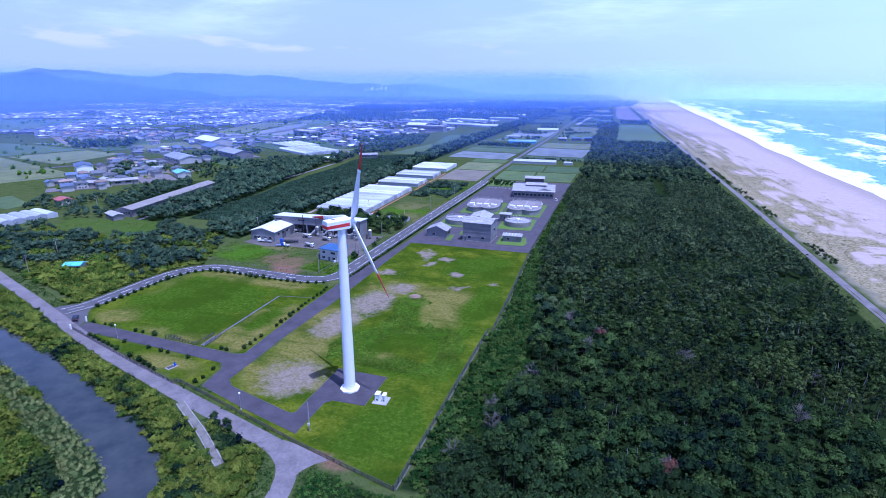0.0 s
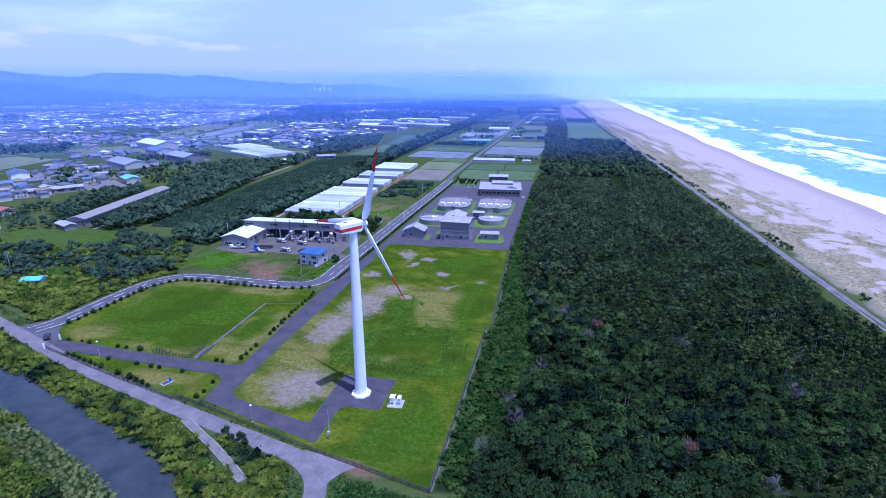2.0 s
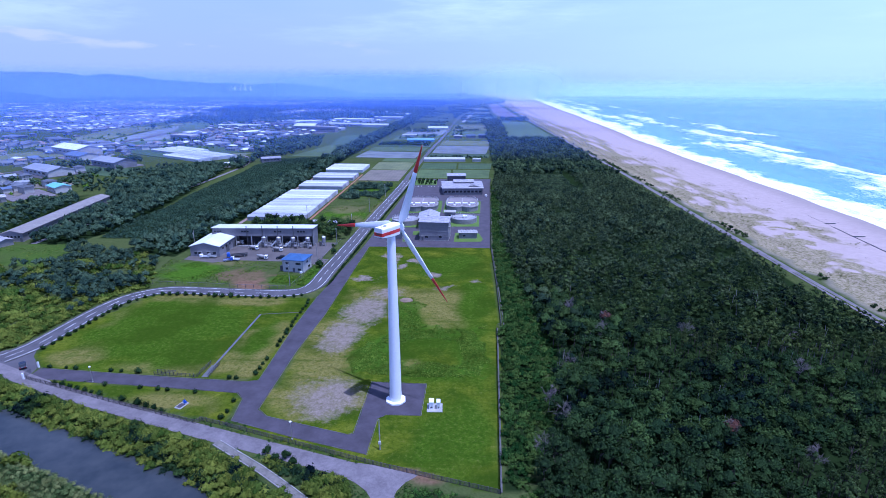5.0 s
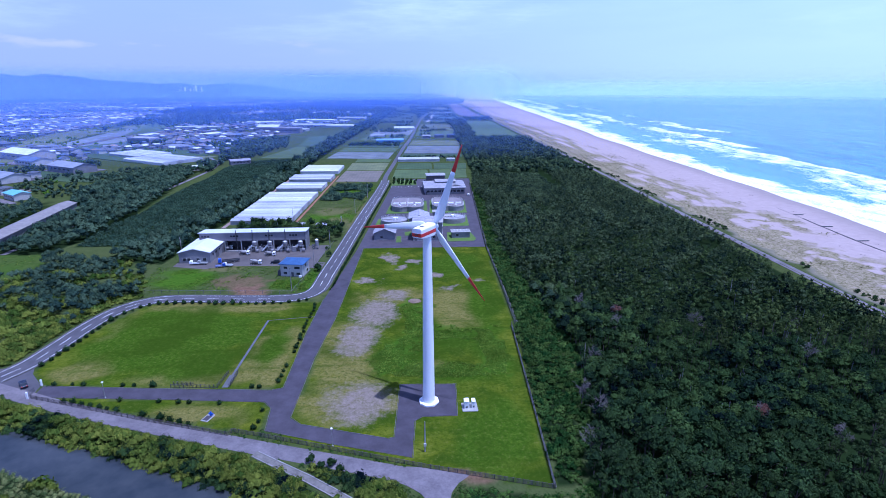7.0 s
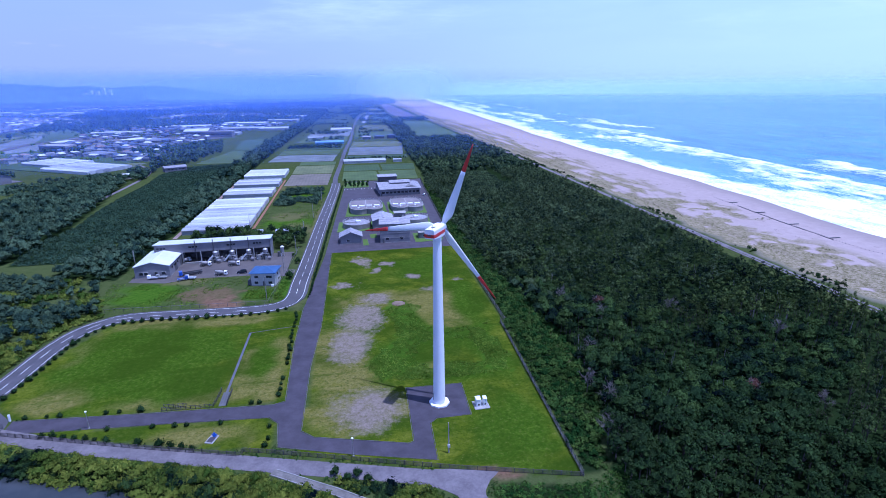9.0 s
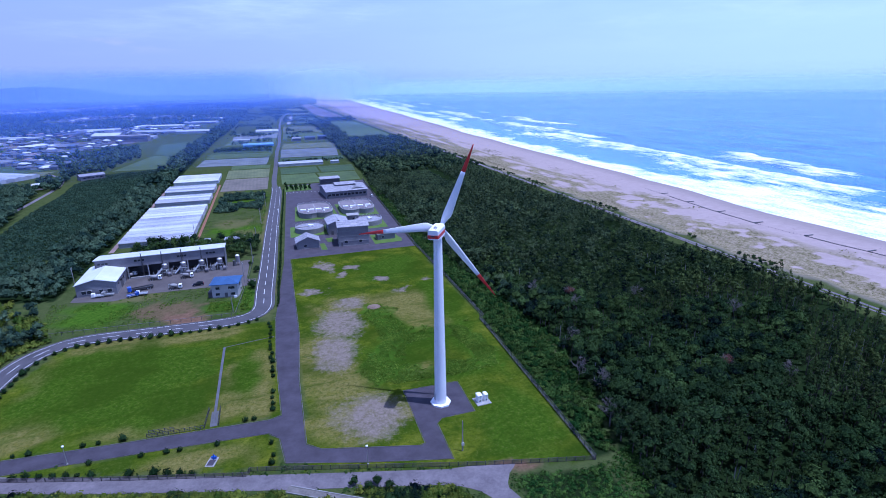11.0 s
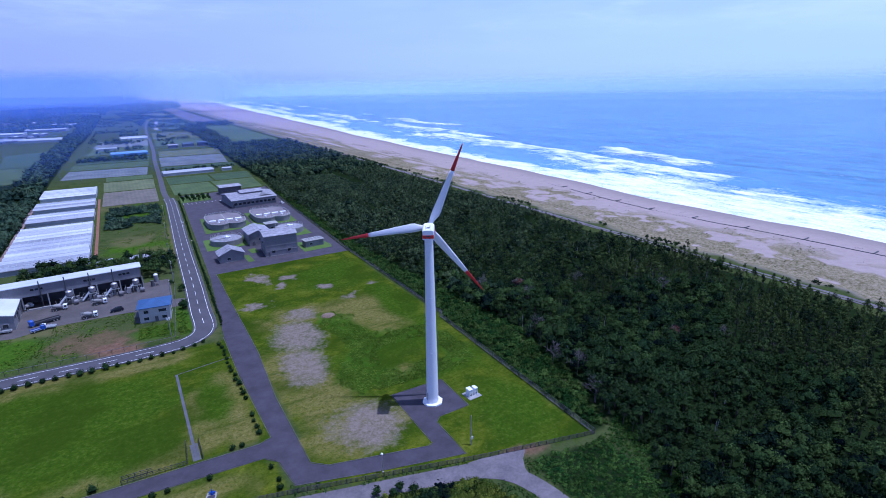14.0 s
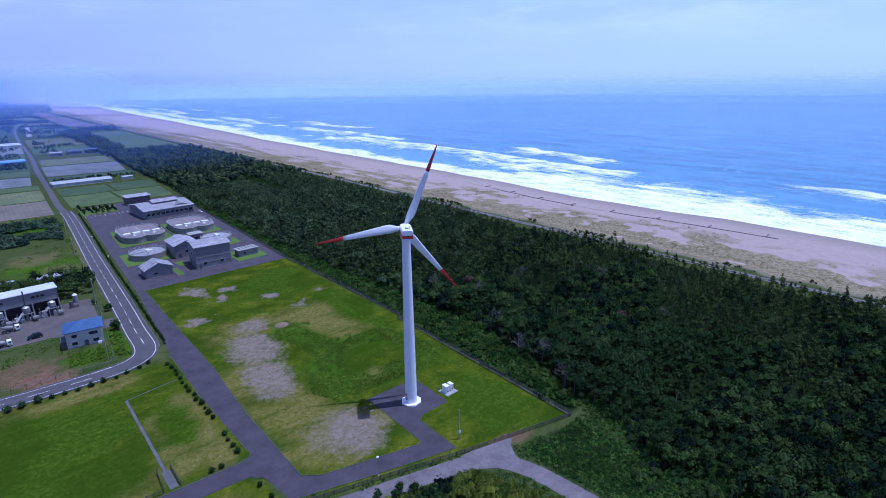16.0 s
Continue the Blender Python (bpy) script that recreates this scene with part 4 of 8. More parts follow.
BROAD_F = [broad(rng, 16, 0.95, h, r, 2) for h, r in ((6.0, 2.9), (7.0, 3.2), (5.2, 2.7))]
SHRUB_N = [shrub(rng, 80, 0.135, r, h) for r, h in ((1.2, 1.5), (1.5, 2.0), (1.0, 1.2), (1.4, 1.4))]
SHRUB_M = [shrub(rng, 38, 0.28, r, h) for r, h in ((1.3, 1.6), (1.6, 2.0), (1.1, 1.2))]
WEED_L = [clump([(0, 0, 0.05, 0.7)], 11, 0.24, rng, 0, 0.8, 0.4) for _ in range(4)]
CROP_L = [clump([(0, 0, 0.3, 0.8)], 14, 0.26, rng, 0.55, 0.5, 0.6) for _ in range(4)]
LOW_M = [clump([(0, 0, 0.3, 0.8)], 30, 0.18, rng, 0.55, 0.5, 0.6) for _ in range(4)]



def thin(x, y):
    """Gaps and lanes in the wood."""
    gap = (fbm(x, y, 16.0, 3, 2.0) > 0.24) & ~((np.abs(x - 50 - 0.02 * (y - 430)) < 3.5) & (y > 425) & (y < 505))
    young = inside(x, y, [(14, 378), (46, 378), (48, 425), (47, 482), (24, 484), (16, 440)])
    return gap & ~young & (np.abs(y - 560 - 0.1 * x) > 3)


wx, wy = scatter(WOOD_E, 2.75, rng, thin)
far = wy > 150
pines = fbm(wx, wy, 45.0, 3, 4.0) + 0.005 * (wx - 14) + 0.0016 * (wy - 160) > 0.50
singles = (wy < 118) & (wy > 62) & (wx > -30) & (wx < 45)
near = ~far & ~singles
# the farther back, the more trees take the haze-coloured foliage
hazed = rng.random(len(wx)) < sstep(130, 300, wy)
plantation = np.maximum(0.7 * sstep(0.5, 0.65, fbm(wx, wy, 110.0, 2, 9.0)) * (wy > 330), 1.2 * spot(wx, wy, 38, 430, 22, 55, 0, 0.1, 20.0))
size = (1.0 - 0.35 * plantation) * (0.62 + 0.72 * fbm(wx, wy, 14.0, 2, 6.0)) * rng.uniform(0.82, 1.18, len(wx)) * (1 - 0.14 * sstep(74, 96, wx))
for flag, kinds, mat, word in ((pines, PINE_N, M["pine"], "pine"), (~pines, BROAD_N, M["leaf"], "broadleaf")):
    s = near & flag
    stand(word + "_wood", kinds, wx[s], wy[s], mat, "dense dark green coastal %s wood" % word, "wood", rng, 0.72, 1.2, 0.15, size[s])
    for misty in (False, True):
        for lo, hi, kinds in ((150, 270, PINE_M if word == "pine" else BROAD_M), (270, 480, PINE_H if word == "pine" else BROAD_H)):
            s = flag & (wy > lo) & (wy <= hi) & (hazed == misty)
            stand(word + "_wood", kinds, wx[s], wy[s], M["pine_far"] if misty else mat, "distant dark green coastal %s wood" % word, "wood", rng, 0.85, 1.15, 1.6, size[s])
s = (wy >= 480) & (rng.random(len(wx)) < 0.42)
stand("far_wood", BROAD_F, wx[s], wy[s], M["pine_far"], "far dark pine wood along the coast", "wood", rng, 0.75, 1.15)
s = near & (wy < 200)
trunks("wood_trunks", wx[s], wy[s], 5.0 * size[s], 0.11, M["bark"], "thin grey trunks standing under the wood", rng)

lx, ly = scatter([(14, 378), (46, 378), (48, 425), (47, 482), (24, 484), (16, 440)], 2.0, rng)
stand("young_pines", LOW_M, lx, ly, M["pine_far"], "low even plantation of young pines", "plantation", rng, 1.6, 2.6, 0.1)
sx, sy = rng.uniform(-16, 78, 300), rng.uniform(56, 190, 300)
s = fbm(sx, sy, 30.0, 3, 12.0) > 0.5
sx, sy = sx[s], sy[s]
trunks("bare_trunks", sx, sy, rng.uniform(4.0, 6.2, len(sx)), 0.13, M["wood_pole"], "pale bare trunks standing out of the wood", rng)
tree_protos = []
for k, (tv, tf) in enumerate(BROAD_N + PINE_N):
    word, mat = ("broadleaf_tree", M["leaf"]) if k < len(BROAD_N) else ("pine_tree", M["pine"])
    label = "rounded dark green broadleaf tree at the wood's edge" if k < len(BROAD_N) else "dark green pine with layered tufts of needles"
    t = thing(word, label, "tree", (0, 0, -300), group="trees of the coastal wood")
    bm = bmesh.new()
    top = float(tv[:, 2].max())
    tube(bm, 0, 0, -0.4, top * 0.72, 0.16, 0.06, 7)
    for a in (0.4, 2.5, 4.4):
        rod(bm, (0, 0, top * 0.45), (math.cos(a) * 1.1, math.sin(a) * 1.1, top * 0.68), 0.045, 5)
    part("trunk", bm, M["bark"], t)
    crown = new("crown", np_mesh("crown", tv, tf, mat, {"tint": np.full(len(tv), 0.5)}))
    crown.parent = t
    tree_protos.append(t)
ids = np.nonzero(singles)[0]
for i in ids[:300]:
    k = int(rng.integers(0, 5)) + (5 if pines[i] else 0)
    s = float(rng.uniform(0.75, 1.2) * size[i])
    o = copy_thing(tree_protos[k], pose(wx[i], wy[i], gz(wx[i], wy[i]), 0, 0, float(rng.uniform(0, 360))) @ Matrix.Scale(s, 4))
rest = np.zeros(len(wx), bool)
rest[ids[300:]] = True
for flag, kinds, mat, word in ((pines, PINE_N, M["pine"], "pine"), (~pines, BROAD_N, M["leaf"], "broadleaf")):
    stand(word + "_wood", kinds, wx[rest & flag], wy[rest & flag], mat, "dense dark green coastal %s wood" % word, "wood", rng, 0.72, 1.2, 0.15, size[rest & flag])
for t in tree_protos:
    for o in list(t.children) + [t]:
        bpy.data.objects.remove(o)

# brush between the fence and the wood, and south of the site
bx, by = scatter([(-33.2, 84), (-29.5, 159), (-27.4, 161), (-27.3, 206), (-27, 250), (-19.6, 427), (-14.5, 427), (-20, 250), (-18, 206), (-14, 170), (-13, 135), (-21, 100), (-28, 84)], 1.55, rng)
stand("brush", SHRUB_M, bx, by, M["brush"], "tangled bright green brush between fence and wood", "undergrowth", rng, 0.6, 1.1)
bx, by = scatter([(-52, 26), (-53.5, 74), (-54, 84), (-34, 80.5), (-22, 86), (-25, 60), (-27, 26)], 1.05, rng, lambda x, y: dist_line(x, y, RIVER_ROAD) > 3.4)
stand("brush", LOW_M, bx, by, M["track_brush"], "waist-high bright green brush beside the track", "undergrowth", rng, 0.6, 1.2)
edge_rng = np.random.default_rng(71)
bx, by = scatter([(-46, 26), (-46, 56), (-40, 63), (-30, 70), (-24, 78), (-25, 60), (-27, 26)], 2.6, edge_rng, lambda x, y: (dist_line(x, y, RIVER_ROAD) > 4.5) & (fbm(x, y, 9.0, 2, 7.0) > 0.40))
stand("bank_bushes", SHRUB_N, bx, by, M["leaf"], "dark green bushes at the edge of the wood", "bushes", edge_rng, 0.9, 1.7)

# river banks
RAMP = [(-100.2, 96.4), (-87, 88.5), (-73.8, 79.0)]
BANK = [(-225, 86), (-225, 150), (-58, 96), (-53, 50), (-110, 50), (-150, 58)]
road_x = np.array([p[0] for p in RIVER_ROAD if p[1] > 88])
road_y = np.array([p[1] for p in RIVER_ROAD if p[1] > 88])
bx, by = scatter(BANK, 1.35, rng, lambda x, y: (dist_line(x, y, RIVER) < 26) & (dist_line(x, y, RIVER) > 5.0) & (dist_line(x, y, RIVER_ROAD) > 3.2) & (dist_line(x, y, RAMP) > 1.9) & (y < np.interp(x, road_x, road_y) - 2.8) & (x < -53.5 - 0.035 * (90 - y)))
side_line = np.array([p for p in RIVER])
near_i = np.argmin((bx[:, None] - side_line[None, :, 0]) ** 2 + (by[:, None] - side_line[None, :, 1]) ** 2, axis=1)
near_i = np.clip(near_i, 1, len(side_line) - 2)
tx, ty = side_line[near_i + 1, 0] - side_line[near_i - 1, 0], side_line[near_i + 1, 1] - side_line[near_i - 1, 1]
north = tx * (by - side_line[near_i, 1]) - ty * (bx - side_line[near_i, 0]) > 0
dr = dist_line(bx, by, RIVER)
road_side = dist_line(bx, by, RIVER_ROAD)
patchy = fbm(bx, by, 10.0, 3)
s = north & (patchy > 0.36) & (road_side > 3.5)
stand("bank_bushes", SHRUB_N, bx[s], by[s], M["bush"], "bright green bushes overgrowing the river bank", "bushes", rng, 0.7, 1.5)
s = north & (patchy <= 0.46)
stand("bank_bushes", SHRUB_N, bx[s], by[s], M["leaf"], "dark green bushes overgrowing the river bank", "bushes", rng, 0.6, 1.3)
s = ~north & (dr < 17) & (patchy > 0.24)
stand("reeds", [clump([(0, 0, 0.45, 0.8)], 38, 0.16, rng, 0.6) for _ in range(3)], bx[s], by[s], M["reed"], "olive reeds along the river's edge", "reeds", rng, 0.7, 1.1)
s = ~north & (((dr >= 14) & (patchy < 0.55)) | (patchy <= 0.26))
stand("bank_bushes", SHRUB_M, bx[s], by[s], M["bush"], "yellow-green thicket beyond the river", "bushes", rng, 0.9, 1.6)
s = ~north & (dr >= 14) & (patchy >= 0.48)
stand("bank_bushes", SHRUB_M, bx[s], by[s], M["leaf"], "dark green thicket beyond the river", "bushes", rng, 0.9, 1.7)
sx, sy = scatter([(-330, 90), (-330, 150), (-250, 110), (-180, 85), (-130, 70), (-105, 60), (-100, 30), (-160, 30)], 4.0, rng, lambda x, y: dist_line(x, y, RIVER) > 17)
stand("thicket", BROAD_M, sx, sy, M["bush"], "dense broadleaf thicket south of the river", "wood", rng, 0.6, 1.0)

# grass and low weeds along the track's edges
bx, by = scatter([(-240, 130), (-240, 165), (-50, 104), (-30, 84), (-46, 20), (-62, 20), (-66, 80), (-110, 92)], 0.95, rng, lambda x, y: (dist_line(x, y, RIVER_ROAD) > 2.45) & (dist_line(x, y, RIVER_ROAD) < 6.5) & (dist_line(x, y, RAMP) > 1.2) & (fbm(x, y, 4.0, 2, 5.0) > 0.34) & ~inside(x, y, SERVICE) & ~inside(x, y, LAWN_S) & ~inside(x, y, LAWN_E) & ~inside(x, y, [(-192, 131), (-186, 138), (-174, 139), (-166, 128), (-166, 121), (-181, 126)]) & ~inside(x, y, [(-68, 91), (-62, 90.4), (-51, 87.8), (-54, 84.8), (-56.4, 79), (-60, 84)]) & (dist_line(x, y, MAIN_ROAD) > 4.2))
stand("verge_weeds", WEED_L, bx, by, M["brush"], "green weeds and grass along the track", "weeds", rng, 0.5, 1.1, 0.05)

# woods and hedges inland
for poly, step in (([(-355, 735), (-262, 826), (-240, 711), (-254, 598), (-282, 579), (-300, 640)], 6.5), ([(-290, 545), (-270, 560), (-262, 500), (-272, 505)], 4.5), ([(-470, 770), (-430, 790), (-425, 750), (-465, 740)], 6.0), ([(-700, 560), (-640, 620), (-590, 560), (-650, 520)], 6.5), ([(-440, 420), (-405, 372), (-372, 350), (-380, 345), (-415, 365), (-450, 410)], 5.0)):
    bx, by = scatter(poly, step, rng)
    stand("wood_belt", BROAD_F, bx, by, M["belt"], "clump of dark trees among fields and halls", "wood", rng, 0.8, 1.4, 0.6)
bx, by = scatter(PLANTATION, 1.9, rng)
stand("plantation", CROP_L, bx, by, M["crop"], "low even dark green plantation between the tree belts", "plantation", rng, 1.3, 1.5)
bx, by = scatter([(-300, 430), (-330, 570), (-440, 590), (-470, 500), (-440, 420), (-372, 400), (-345, 352)], 5.2, rng, lambda x, y: (fbm(x, y, 22.0, 3, 6.0) > 0.52) & (np.hypot(x + 430, y - 470) > 36) & (np.hypot(x + 400, y - 520) > 30) & (np.hypot(x + 358, y - 388) > 16) & (np.hypot(x + 345, y - 590) > 58) & (np.hypot(x + 372, y - 372) > 20))
stand("yard_trees", BROAD_F, bx, by, M["belt"], "dark trees scattered between halls and fields", "trees", rng, 0.45, 0.9, 0.4)
bx, by = scatter(BAND_A, 4.0, rng)
ok = (by < 480) | (rng.random(len(bx)) < 0.45)
bx, by = bx[ok], by[ok]
s = by < 480
stand("wood_belt", BROAD_M, bx[s], by[s], M["belt"], "dark green belt of broadleaf trees", "wood", rng, 0.9, 1.35, 1.0)
stand("wood_belt", BROAD_F, bx[~s], by[~s], M["belt"], "far dark belt of trees between fields", "wood", rng, 0.9, 1.5)
bx, by = scatter(BAND_B, 4.3, rng)
stand("wood_belt", BROAD_M, bx, by, M["belt"], "dark green belt of broadleaf trees", "wood", rng, 1.0, 1.4, 1.0)
bx, by = scatter(BAND_C, 4.4, rng)
stand("wood_belt", BROAD_M, bx, by, M["belt"], "dark green trees behind the long shed", "wood", rng, 0.6, 1.1)
bx, by = scatter([(-232, 238), (-240, 250), (-275, 246), (-300, 262), (-330, 255), (-345, 300), (-375, 270), (-330, 200), (-300, 180), (-300, 240), (-262, 220), (-240, 207)], 4.4, rng, lambda x, y: (np.hypot(x + 336, y - 226) > 27) & ~inside(x, y, GLADE) & (np.hypot(x + 284, y - 248) > 9) & (np.hypot(x + 352, y - 270) > 9))
stand("thicket", BROAD_M, bx, by, M["belt"], "dark green trees round the greenhouses", "wood", rng, 0.6, 1.05, 0.5)
bx, by = scatter(NEAR_W, 2.5, rng, lambda x, y: off_roads(x, y) & ~inside(x, y, GLADE) & (fbm(x, y, 22.0, 3, 1.0) > 0.26))
s = inside(bx + 9 * (fbm(bx, by, 9.0, 3, 8.0) - 0.5), by, BAMBOO) | (fbm(bx, by, 10.0, 3, 8.0) > 0.53)
stand("thicket", SHRUB_N, bx[s], by[s], M["bush"], "bright green bamboo and bushes by the road", "bushes", rng, 1.0, 2.0)
stand("thicket", BROAD_M, bx[~s], by[~s], M["belt"], "dark green thicket by the road", "wood", rng, 0.55, 0.95)


side = [p for d in (6.0, 7.4, 8.8, 10.2, 11.6) for p in spaced(shifted(MAIN_ROAD, d), 1.7, d * 0.3) if p[0] < -150 and 138 < p[1] < 192]
bx, by = np.array([p[0] for p in side]) + rng.uniform(-0.5, 0.5, len(side)), np.array([p[1] for p in side]) + rng.uniform(-0.5, 0.5, len(side))
s = off_roads(bx, by)
stand("thicket", SHRUB_N, bx[s], by[s], M["bush"], "bright green bushes crowding the road's edge", "bushes", rng, 0.7, 1.6)


# ---- wind turbine ----
def ring_loft(bm, rings):
    """Skin rings of points into a closed body."""
    rows = [[bm.verts.new(p) for p in ring] for ring in rings]
    k = len(rows[0])
    for a, b in zip(rows, rows[1:]):
        for i in range(k):
            bm.faces.new((a[i], a[(i + 1) % k], b[(i + 1) % k], b[i]))
    bm.faces.new(rows[0][::-1])
    bm.faces.new(rows[-1])
    return bm


def blade_piece(r0, r1, n):
    """A twisted, tapered blade between two radii; it runs up along z, the wind comes along -y."""
    rings = []
    for i in range(n + 1):
        r = r0 + (r1 - r0) * i / n
        t = max(0.0, (r - 3.2) / 18.6)
        root = max(0.0, 1 - max(0.0, r - 1.0) / 2.6)
        chord = 0.9 * root + (1 - root) * (2.05 * (1 - t) ** 0.9 + 0.22)
        thick = 0.45 * root + (1 - root) * chord * (0.13 - 0.05 * t)
        twist = radians(12 * (1 - t) ** 2 + 4)
        ring = []
        for k in range(14):
            a = 2 * math.pi * k / 14
            u = math.cos(a) * chord / 2 + (1 - root) * chord * 0.16
            v = math.sin(a) * thick * (0.55 + 0.45 * (1 - math.cos(a) * (1 - root)) / 1.0) * 0.9
            ring.append((u * math.cos(twist) - v * math.sin(twist), u * math.sin(twist) + v * math.cos(twist), r))
        rings.append(ring)
    return ring_loft(bmesh.new(), rings)


def make_turbine():
    x, y = TURBINE
    t = thing("wind_turbine", "tall white three-bladed wind turbine with red blade tips", "wind turbine", (x, y, 0))
    bm = bmesh.new()
    rings = []
    for z, r in ((0.35, 1.58), (0.6, 1.56), (15, 1.42), (30, 1.22), (44.8, 1.02), (45.6, 1.02)):
        rings.append([(math.cos(a) * r, math.sin(a) * r, z) for a in np.arange(40) * math.pi / 20])
    tower = part("tower", ring_loft(bm, rings), M["white"], t, smooth=True)
    for z, r in ((15, 1.42), (30, 1.22)):
        part("flange", tube(bmesh.new(), 0, 0, z - 0.06, z + 0.06, r + 0.03, None, 40), M["white"], tower)
    door = part("door", boxed(-0.45, -1.66, 1.2, 0.45, -1.5, 3.2, 0.04), M["wall_pale"], tower)
    door.matrix_basis = pose(0, 0, 0, 0, 0, -60)
    part("foundation", prism(bmesh.new(), [(math.cos(a) * 2.7, math.sin(a) * 2.7) for a in np.arange(8) * math.pi / 4 + 0.3], -0.2, 0.4), M["white"], t, "octagonal white-painted concrete footing")
    # nacelle: its long axis is y, the rotor at +y
    NZ = 47.0
    nac = part("nacelle", bmesh.new(), M["white"], t)
    nac.data = bm_mesh("nacelle", ring_loft(bmesh.new(), [[(sx * w, yy, NZ + dz) for sx, dz in ((-1, -1.25 * k), (-0.85, -1.45 * k), (0.85, -1.45 * k), (1, -1.25 * k), (1, 1.0), (0.82, 1.3), (-0.82, 1.3), (-1, 1.0))] for yy, w, k in ((-4.6, 1.18, 0.62), (-4.3, 1.30, 0.70), (-1.0, 1.38, 1.0), (1.6, 1.38, 1.0), (2.3, 1.05, 0.85))]), M["white"])
    part("stripe", ring_loft(bmesh.new(), [[(sx * w, yy, NZ + dz) for sx, dz in ((-1, -0.62), (1, -0.62), (1, 0.18), (-1, 0.18))] for yy, w in ((-4.64, 1.2), (-4.3, 1.33), (-1.0, 1.41), (1.7, 1.41))]), M["red"], nac, "red band round the nacelle")
    part("vent", boxed(-0.5, -4.70, NZ - 0.2, 0.5, -4.6, NZ + 0.1), M["dark_steel"], nac)
    part("roof_hatch", boxed(-0.4, -2.6, NZ + 1.28, 0.4, -1.8, NZ + 1.38, 0.02), M["dark_steel"], nac)
    mast = bmesh.new()
    rod(mast, (0.5, -4.0, NZ + 1.2), (0.5, -4.0, NZ + 2.4), 0.04)
    rod(mast, (-0.5, -4.0, NZ + 1.2), (-0.5, -4.0, NZ + 2.2), 0.04)
    rod(mast, (0.2, -4.0, NZ + 2.2), (0.8, -4.0, NZ + 2.2), 0.03)
    part("wind_vane", mast, M["steel"], nac)
    rotor = new("rotor", bm_mesh("rotor", ring_loft(bmesh.new(), [[(math.cos(a) * r, yy, math.sin(a) * r) for a in np.arange(20) * math.pi / 10] for yy, r in ((-0.95, 0.95), (-0.6, 1.05), (0.3, 1.05), (0.8, 0.85), (1.15, 0.5), (1.3, 0.12))]), M["white"], True))
    rotor.parent = t
    rotor.matrix_basis = pose(0, 3.2, NZ + 0.05, 4, 0, 0)
    root = blade_piece(0.7, 15.0, 16)
    tip = blade_piece(15.0, 21.8, 10)
    root_me, tip_me = bm_mesh("blade", root, M["white"], True), bm_mesh("red_tip", tip, M["red"], True)
    for k in range(3):
        for word, data in (("blade", root_me), ("red_tip", tip_me)):
            b = new(word, data)
            b.parent = rotor
            b.matrix_basis = pose(0, 0, 0, 0, ROTOR_TURN + 120 * k, 0)
    t.matrix_basis = pose(x, y, 0.06, 0, 0, NACELLE_YAW)
    return t


ROTOR_TURN, NACELLE_YAW = 22.0, -32.0
make_turbine()


# ---- far hills and haze ----
def polar_grid(az, other):
    w, h = len(az), len(other)
    i = np.arange(w * h).reshape(h, w)
    return np.stack([i[:-1, :-1], i[:-1, 1:], i[1:, 1:], i[1:, :-1]], -1).reshape(-1, 4)


def make_hills():
    """Two forested ranges inland: a low dark one before a longer, higher one, paled by haze put into its tone."""
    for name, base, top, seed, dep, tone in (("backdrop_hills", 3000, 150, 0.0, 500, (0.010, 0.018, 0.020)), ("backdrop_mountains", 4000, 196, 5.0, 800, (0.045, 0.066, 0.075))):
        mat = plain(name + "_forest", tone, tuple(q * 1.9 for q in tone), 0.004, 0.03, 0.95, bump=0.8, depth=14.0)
        az = np.radians(np.linspace(5, 84, 240))
        dist = np.linspace(0, dep, 24)
        A, D = np.meshgrid(az, dist)
        deg = np.degrees(A)
        x, y = -np.sin(A) * (base + D), np.cos(A) * (base + D)
        ridge = 0.80 + 0.62 * (fbm(deg * 10, D * 0, 55.0, 5, seed) - 0.5)
        if seed:
            fade = 0.52 * sstep(8, 17, deg) + 0.16 * sstep(19, 24, deg) + 0.32 * sstep(26, 36, deg)
        else:
            fade = 0.45 * sstep(36, 42, deg) + 0.55 * sstep(42, 52, deg)
        z = top * ridge * fade * np.sin(np.clip(D / dep, 0, 1) * math.pi * 0.55) ** 0.9 + 40 * (fbm(x, y, 260.0, 5) - 0.5) * fade - 8
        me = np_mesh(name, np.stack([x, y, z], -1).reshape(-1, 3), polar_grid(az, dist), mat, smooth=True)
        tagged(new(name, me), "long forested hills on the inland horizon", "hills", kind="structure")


make_hills()


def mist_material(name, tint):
    """Thin sheet tinted as haze, lit by sun and sky: it scatters to both sides and lets the rest through."""
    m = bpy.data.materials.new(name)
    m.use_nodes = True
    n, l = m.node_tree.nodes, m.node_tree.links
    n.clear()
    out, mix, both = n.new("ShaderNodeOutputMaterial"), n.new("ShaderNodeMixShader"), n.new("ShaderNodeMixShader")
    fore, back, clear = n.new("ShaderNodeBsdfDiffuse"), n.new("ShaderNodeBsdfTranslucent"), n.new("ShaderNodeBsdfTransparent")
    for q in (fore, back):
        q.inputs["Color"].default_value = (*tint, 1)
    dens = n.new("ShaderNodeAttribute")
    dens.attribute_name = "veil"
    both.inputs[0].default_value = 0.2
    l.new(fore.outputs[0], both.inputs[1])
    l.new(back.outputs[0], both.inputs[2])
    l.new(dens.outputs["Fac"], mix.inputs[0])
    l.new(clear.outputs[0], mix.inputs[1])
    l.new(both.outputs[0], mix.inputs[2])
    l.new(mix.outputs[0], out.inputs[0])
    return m


